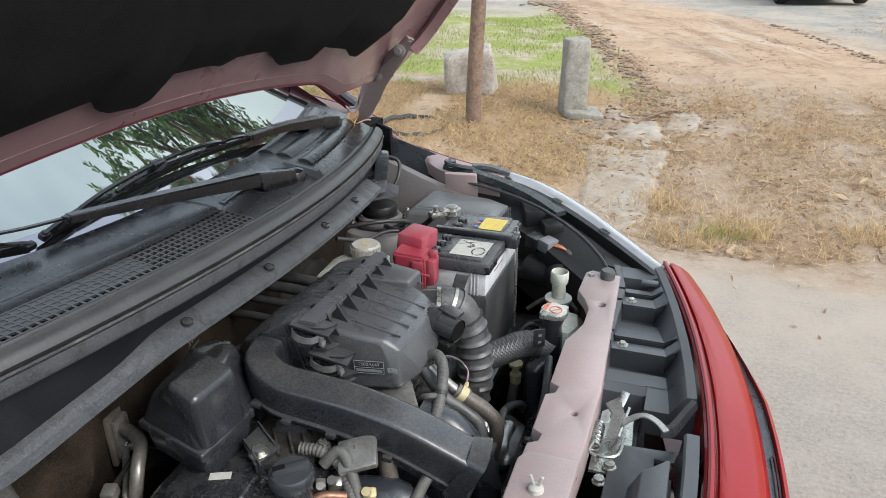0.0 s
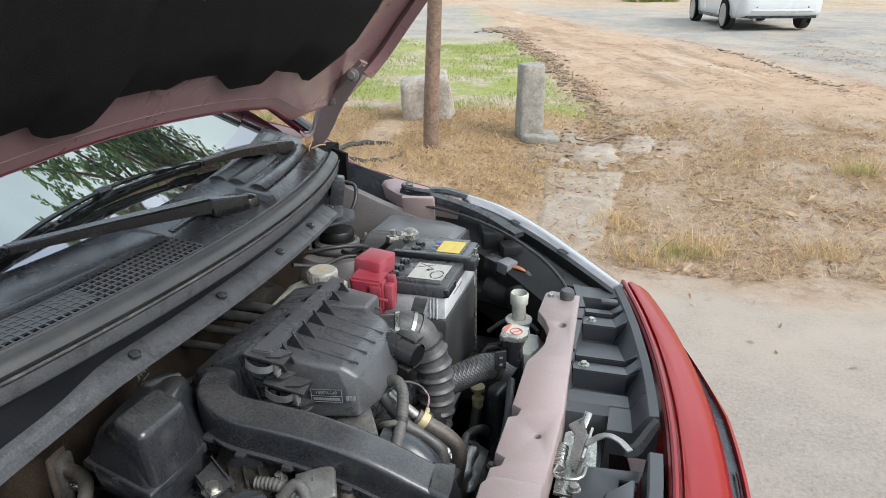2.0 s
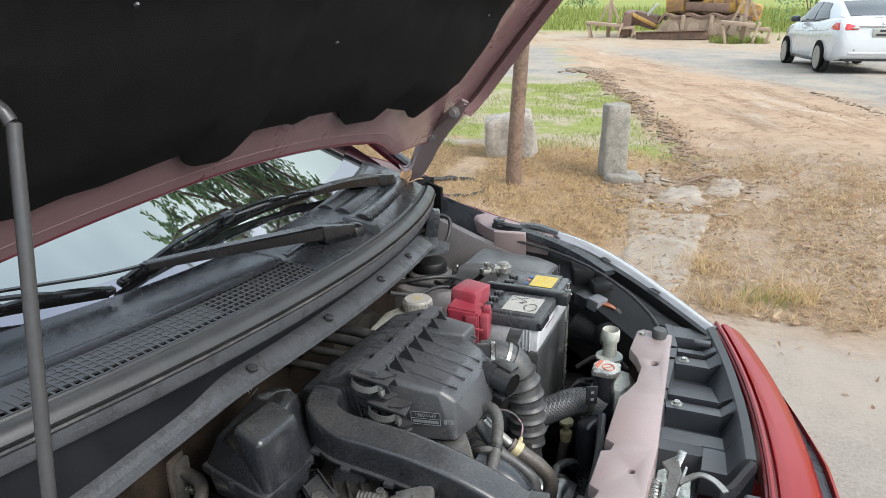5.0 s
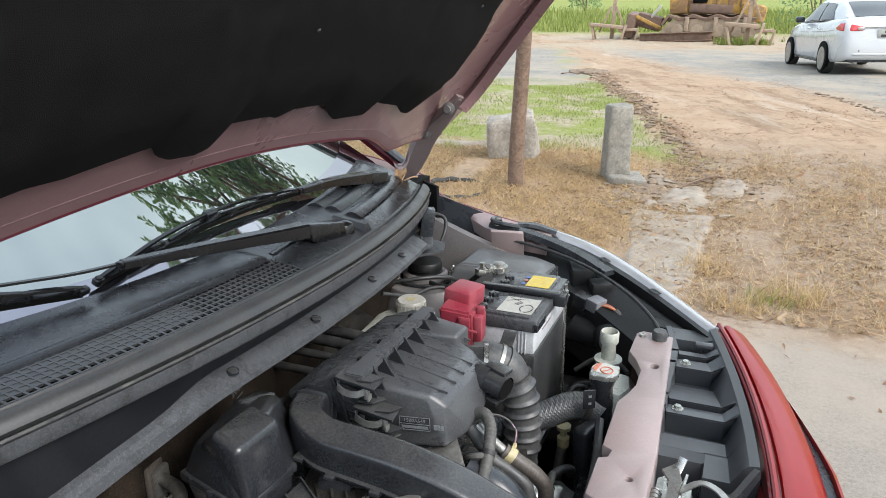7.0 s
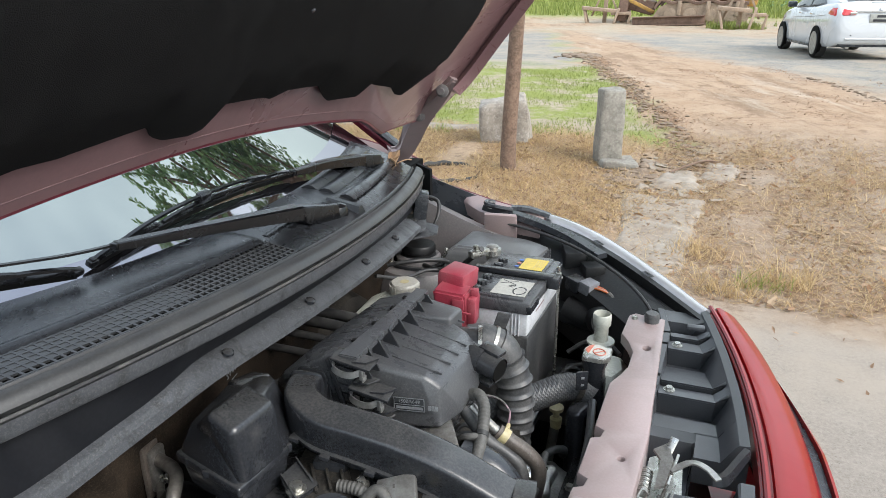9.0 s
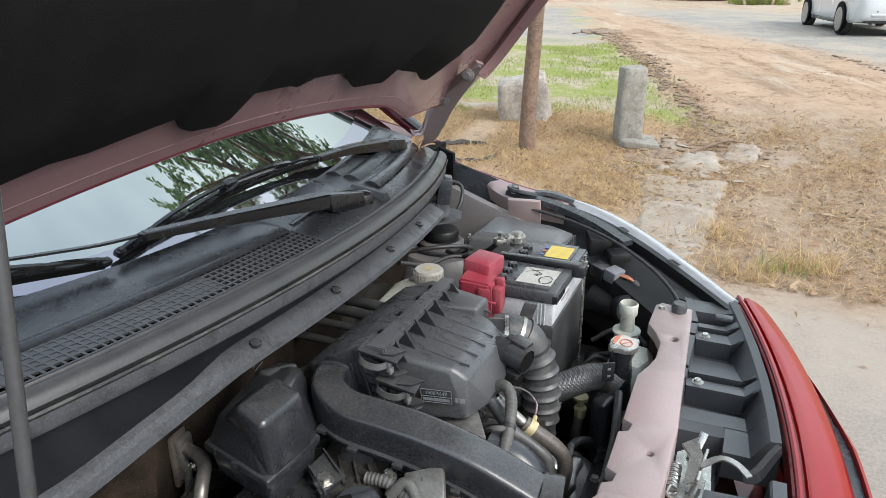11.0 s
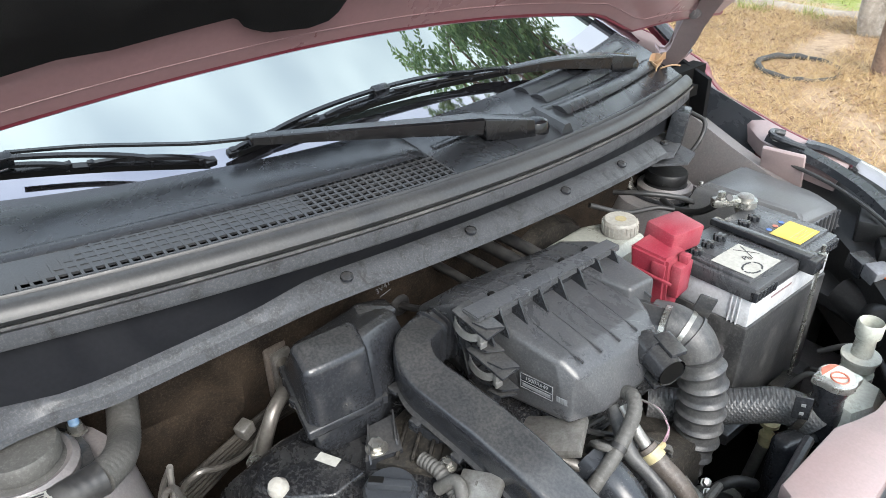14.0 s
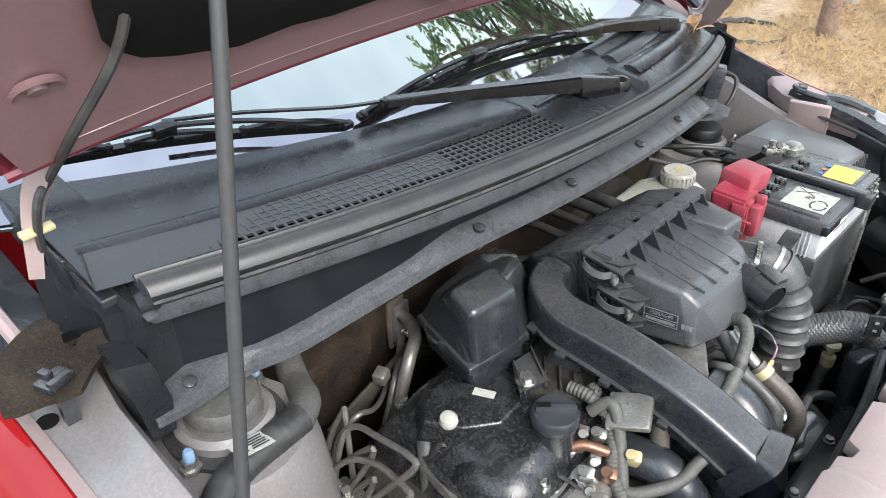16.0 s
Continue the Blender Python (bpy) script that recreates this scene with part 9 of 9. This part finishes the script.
    part("high_brake_lamp", rbox((0.06, 0.30, 0.02), base @ at(-0.80, 0, 1.092), 0.006), M_white_paint, c)
    for s in (1, -1):
        part("side_window", pane((-0.02, 0.30), (0.78, 0.80), 0.07, 0.86, s), M_tint, c, "dark tinted glass")
        part("side_window", pane((0.85, 0.86), (1.98, 1.48), 0.07, 0.88, s), M_tint, c, "dark tinted glass")
        part("window_line", tube([side_pt(x, 0.03, s, 0.012) for x in (0.0, 0.5, 1.0, 1.5, 1.95)], 0.007, 6, 3), M_plastic_clean, c, "black window sill trim")
        tl = part("tail_lamp", hull([base @ V((x, s * y, z)) for x, y, z in ((-0.58, 0.830, 0.885), (-0.58, 0.828, 0.905), (-0.70, 0.825, 0.870), (-0.74, 0.812, 0.985), (-0.86, 0.80, 0.860), (-0.855, 0.775, 0.985), (-0.945, 0.66, 0.862), (-0.928, 0.62, 0.955), (-0.955, 0.47, 0.872), (-0.940, 0.47, 0.925))], 0.010), M_tail, c, "red tail lamp")
        part("lamp_strip", rbox((0.02, 0.13, 0.045), base @ at(-0.962, s * 0.50, 0.895, 0, -8, s * 8), 0.008), M_chrome, tl)
        part("mirror", rbox((0.13, 0.19, 0.13), base @ at(1.76, s * 0.92, 1.04), 0.035), M_tint, c)
        for x in (0.0, 2.6):
            # black disc standing proud of the body; the wheel well's shade is its colour
            part("wheel_arch", lathe([(0.05, -0.05), (0.313, -0.05), (0.313, 0.024), (0.05, 0.024)], base @ at(x, s * 0.825, 0.325, 90, 0, 0), 32), M_void, c)
            ty = part("tyre", lathe([(0.20, -0.09), (0.275, -0.095), (0.294, -0.07), (0.298, 0.0), (0.294, 0.07), (0.275, 0.095), (0.20, 0.09)], base @ at(x, s * 0.775, 0.297, 90, 0, 0), 30), M_tyre, c)
            part("rim", join(*[rbox((0.19, 0.02, 0.028), base @ at(x, s * 0.868, 0.297) @ pose(0, 0, 0, 0, 72 * k + d, 0) @ at(0.12, 0, 0), 0.004) for k in range(5) for d in (-10, 10)], lathe([(0.205, -0.02), (0.232, -0.02), (0.232, 0.02), (0.205, 0.02)], base @ at(x, s * 0.866, 0.297, 90, 0, 0), 26), lathe([(0, -0.012), (0.045, -0.012), (0.045, 0.012), (0, 0.012)], base @ at(x, s * 0.868, 0.297, 90, 0, 0), 12)), M_alu, ty, "alloy rim with paired spokes")
            part("brake_disc", lathe([(0, 0), (0.17, 0), (0.17, 0.01), (0, 0.01)], base @ at(x, s * 0.845, 0.297, 90, 0, 0), 20), M_dark, ty)
        for x in (0.52, 1.30):
            part("door_handle", rbox((0.17, 0.022, 0.03), base @ at(x, s * 0.846, 0.865), 0.008), M_chrome, c, "chrome door handle")
        part("sill_line", rbox((1.7, 0.012, 0.05), base @ at(1.3, s * 0.838, 0.235), 0.004), M_plastic_clean, c)
        part("crease", tube([P(x, s * (table(BODY, x)[0] * 1.0 + 0.001), table(BODY, x)[1] + 0.745 * (table(BODY, x)[2] - table(BODY, x)[1])) for x in (-0.4, 0.2, 0.8, 1.4, 2.0)], 0.006, 6, 3), M_white_paint, c)
        part("bumper_slot", rbox((0.03, 0.26, 0.022), base @ at(-0.925, s * 0.60, 0.485, 0, 0, -s * 26), 0.006), M_void, c, "dark bumper slot")
    part("rear_bumper_lip", rbox((0.09, 1.20, 0.05), base @ at(-0.955, 0, 0.420), 0.02), M_white_paint, c)
    part("bumper_lower_trim", rbox((0.12, 1.40, 0.10), base @ at(-0.87, 0, 0.318), 0.02), M_plastic_clean, c, "black lower bumper")
    np_ = part("number_plate", rbox((0.02, 0.40, 0.17), base @ at(-0.965, 0, 0.80, 0, -4, 0), 0.004), M_label, c, "white plate with plain dark bars")
    for k, w in ((0, 0.16), (1, 0.28)):
        part("plate_bar", rbox((0.004, w, 0.045), base @ at(-0.9775, 0, 0.84 - 0.075 * k, 0, -4, 0)), M_ink, np_)
    part("chrome_strip", rbox((0.02, 0.92, 0.030), base @ at(-0.955, 0, 0.925, 0, -8, 0), 0.005), M_chrome, c, "chrome strip")
    part("badge", lathe([(0, 0), (0.035, 0), (0.03, 0.008), (0, 0.008)], base @ at(-0.935, 0, 0.985, 0, -80, 0), 16), M_chrome, c, "plain chrome badge")
    part("exhaust", tube([P(-0.90, 0.5, 0.26), P(-0.6, 0.5, 0.27)], 0.03, 10, 1), M_steel, c)


white_saloon()

# ---- old yellow machine and trestles at the far side ----
M_yellow_paint = surface("worn_yellow_paint", (0.42, 0.245, 0.05), 0.7, second=(0.17, 0.10, 0.055), scale=2.2, amount=0.9, spread=(0.42, 0.56), bump=0.2, bump_scale=40, grit=(0.2, 0.1, 0.05), grit_amount=0.4)
M_rust = surface("rusted_steel", (0.17, 0.105, 0.075), 0.8, second=(0.10, 0.065, 0.05), scale=4, amount=0.8, bump=0.4, bump_scale=30)
M_mud = surface("dusty_track_steel", (0.33, 0.25, 0.18), 0.9, second=(0.2, 0.15, 0.11), scale=3, amount=0.8, bump=0.4, bump_scale=30)
M_wood = surface("grey_timber", (0.34, 0.25, 0.18), 0.85, second=(0.22, 0.165, 0.12), scale=6, amount=0.8, bump=0.3, bump_scale=40)


def bulldozer():
    x0, y0 = -1.9, 30.0
    z0 = ground_z(x0, y0)
    d = thing("bulldozer", (x0, y0, z0), "rusty old yellow tracked bulldozer, partly dismantled", "bulldozer")

    def B(sx, sy, sz, x, y, z, mat, name, rot=(0, 0, 0), bev=0.04, label=""):
        return part(name, rbox((sx, sy, sz), at(x0 + x, y0 + y, z0 + z, *rot), bev), mat, d, label)

    for y in (-0.5, 1.5):
        tr = part("track", plate([(-1.45, 0.30), (-1.30, 0.10), (-1.1, 0.02), (1.5, 0.02), (1.75, 0.12), (1.85, 0.40), (1.7, 0.72), (1.4, 0.80), (-0.9, 0.78), (-1.25, 0.62)], 0, 0.45, m=at(x0, y0 + y, z0, 90, 0, 0)), M_mud, d, "dusty steel crawler track")
        wave = [V((x0 - 1.42 + 0.11 * k, y0 + y - 0.22, z0 + 0.83 + 0.055 * math.sin(k * 0.82) - 0.25 * max(0, 2 - k) / 2)) for k in range(30)]
        part("track_chain", sweep(wave, lambda q, i: [(-0.27, -0.05), (0.27, -0.05), (0.27, 0.04), (-0.27, 0.04)], up=(0, 0, 1)), M_rust, tr, "slack rusty track chain")
        for k in range(4):
            part("track_roller", lathe([(0, 0), (0.22, 0), (0.22, 0.06), (0, 0.08)], at(x0 - 0.85 + 0.68 * k, y0 + y - 0.46, z0 + 0.38, 90, 0, 0), 16), M_mud, tr)
        for k in (0, 1, 2):
            part("roller_guard", rbox((0.14, 0.10, 0.50), at(x0 - 0.55 + 0.98 * k, y0 + y - 0.50, z0 + 0.60, 0, 4, 0), 0.02), M_mud, tr)
    B(2.9, 1.5, 0.80, 0.25, 0.6, 1.30, M_yellow_paint, "body", label="worn yellow engine cover")
    B(0.62, 0.10, 0.55, -0.95, -0.20, 1.22, M_yellow_paint, "side_panel", (0, -4, 0), 0.02)
    B(1.5, 0.10, 0.30, 0.20, -0.22, 1.10, M_rust, "side_panel", (0, 2, 0), 0.02)
    B(0.85, 0.5, 0.60, 1.65, -0.15, 0.95, M_yellow_paint, "final_drive", (0, 8, 0), 0.14)
    B(0.9, 1.1, 1.0, 1.0, 0.6, 2.05, M_yellow_paint, "cab_frame")
    # black boxes on the panels stand for the shade inside open cab and engine
    B(0.6, 0.05, 0.7, 0.95, 0.02, 1.90, M_void, "cab_opening")
    B(0.5, 0.05, 0.40, -0.2, -0.19, 1.50, M_void, "engine_opening")
    B(1.05, 0.12, 0.13, -1.95, -0.4, 0.62, M_yellow_paint, "blade_arm", (0, 26, 6), 0.02)
    B(0.55, 0.10, 0.10, -1.72, -0.3, 1.02, M_label, "hydraulic_ram", (0, -52, 0), 0.03, "pale hydraulic ram")
    B(0.35, 2.2, 0.85, -2.7, 0.6, 0.50, M_rust, "blade", (0, 8, 4))
    B(0.9, 0.8, 0.5, -2.0, 0.3, 0.62, M_rust, "blade_frame", (0, 14, 0))
    for k in range(7):
        B(0.05, 0.04, 0.34, -0.9 + 0.42 * k, -0.18, 1.32, M_rust, "cover_rib", (0, 0, 0), 0.005)


bulldozer()
zb = ground_z(-2.9, 29.0)
beam = thing("steel_beam", (-2.9, 29.0, zb), "rusty steel beam lying on the ground", "beam")
part("web", rbox((2.55, 0.06, 0.26), at(-2.80, 29.0, zb + 0.16, 0, -2.5, -2), 0.008), M_rust, beam)
for dz in (0.02, 0.30):
    part("flange", rbox((2.55, 0.24, 0.03), at(-2.80, 29.0, zb + dz, 0, -2.5, -2), 0.006), M_rust, beam)


def trestle(x, y, h, w, label):
    z = ground_z(x, y)
    t = thing("timber_trestle", (x, y, z), label, "trestle", "timber trestles")
    part("plank", rbox((w, 0.28, 0.12), at(x - 0.08, y, z + 0.72 * h, 0, 5, 4), 0.01), M_wood, t)
    part("plank", rbox((w * 0.55, 0.28, 0.10), at(x + w * 0.55, y + 0.1, z + 0.52 * h, 0, -2, 4), 0.01), M_wood, t)
    for sx in (-1, 1):
        for sy in (-1, 1):
            part("leg", rbox((0.08, 0.06, h * 0.92), at(x + sx * w * 0.44, y + sy * 0.14, z + 0.34 * h, sy * 10, sx * 14, 0), 0.006), M_wood, t)
    part("leg", rbox((0.08, 0.06, h * 0.62), at(x + w * 0.80, y + 0.05, z + 0.24 * h, 0, 12, 0), 0.006), M_wood, t)
    part("mast", rbox((0.14, 0.10, h * 2.1), at(x + 0.12, y + 0.25, z + 1.05 * h, 0, 3, 0), 0.008), M_wood, t)
    for s in (-1, 1):
        part("brace", rbox((0.07, 0.05, h * 1.5), at(x + 0.12 + s * 0.30, y + 0.2, z + 1.05 * h, 0, -s * 24, 0), 0.006), M_wood, t)


trestle(-5.30, 29.4, 0.70, 1.30, "rough grey timber trestle with a braced mast")
trestle(-0.45, 27.4, 0.90, 1.10, "rough grey timber trestle with a pale plank")
stuff("green_grass", blades(2600, (-1.4, 0.9, 27.4, 29.5), 0.26, 0.012, 71, 0.6, patchy(0.8, 0.15, 3)), M_green, "green weeds round the old machine", "grass")
stuff("meadow_grass", blades(16000, (-18.0, 8.0, 33.0, 50.0), 0.55, 0.03, 72, 0.5), M_green, "tall green meadow grass in the distance", "grass")


def bush(x, y, r, seed):
    rng = random.Random(seed)
    z = ground_z(x, y)
    b = thing("bush", (x, y, z), "leafy green bush in the distance", "bush", "far bushes")
    part("stems", join(*[tube([(x, y, z), (x + rng.gauss(0, r * 0.4), y + rng.gauss(0, r * 0.4), z + r * 1.2)], 0.03, 6, 1) for _ in range(6)]), M_bark, b)
    bm = bmesh.new()
    for k in range(900):
        a, e, q = rng.uniform(0, 6.283), rng.uniform(-0.4, 1.5), r * rng.uniform(0.5, 1.0)
        o = V((x + q * math.cos(a) * math.cos(e), y + q * math.sin(a) * math.cos(e), z + 0.55 * r + q * math.sin(e)))
        m = Euler((rng.uniform(-1, 1), rng.uniform(-1, 1), rng.uniform(0, 6.3))).to_matrix()
        L = rng.uniform(0.10, 0.2)
        bm.faces.new([bm.verts.new(o + m @ V(p)) for p in ((0, 0, 0), (L * 0.5, L * 0.35, 0), (L, 0, 0), (L * 0.5, -L * 0.35, 0))])
    part("leaves", bm, M_foliage, b)


for k, (x, y, r) in enumerate(((-11, 52, 1.2), (5.4, 30.5, 1.1), (8.5, 31, 1.8), (2.2, 36, 1.8))):
    bush(x, y, r, 90 + k)
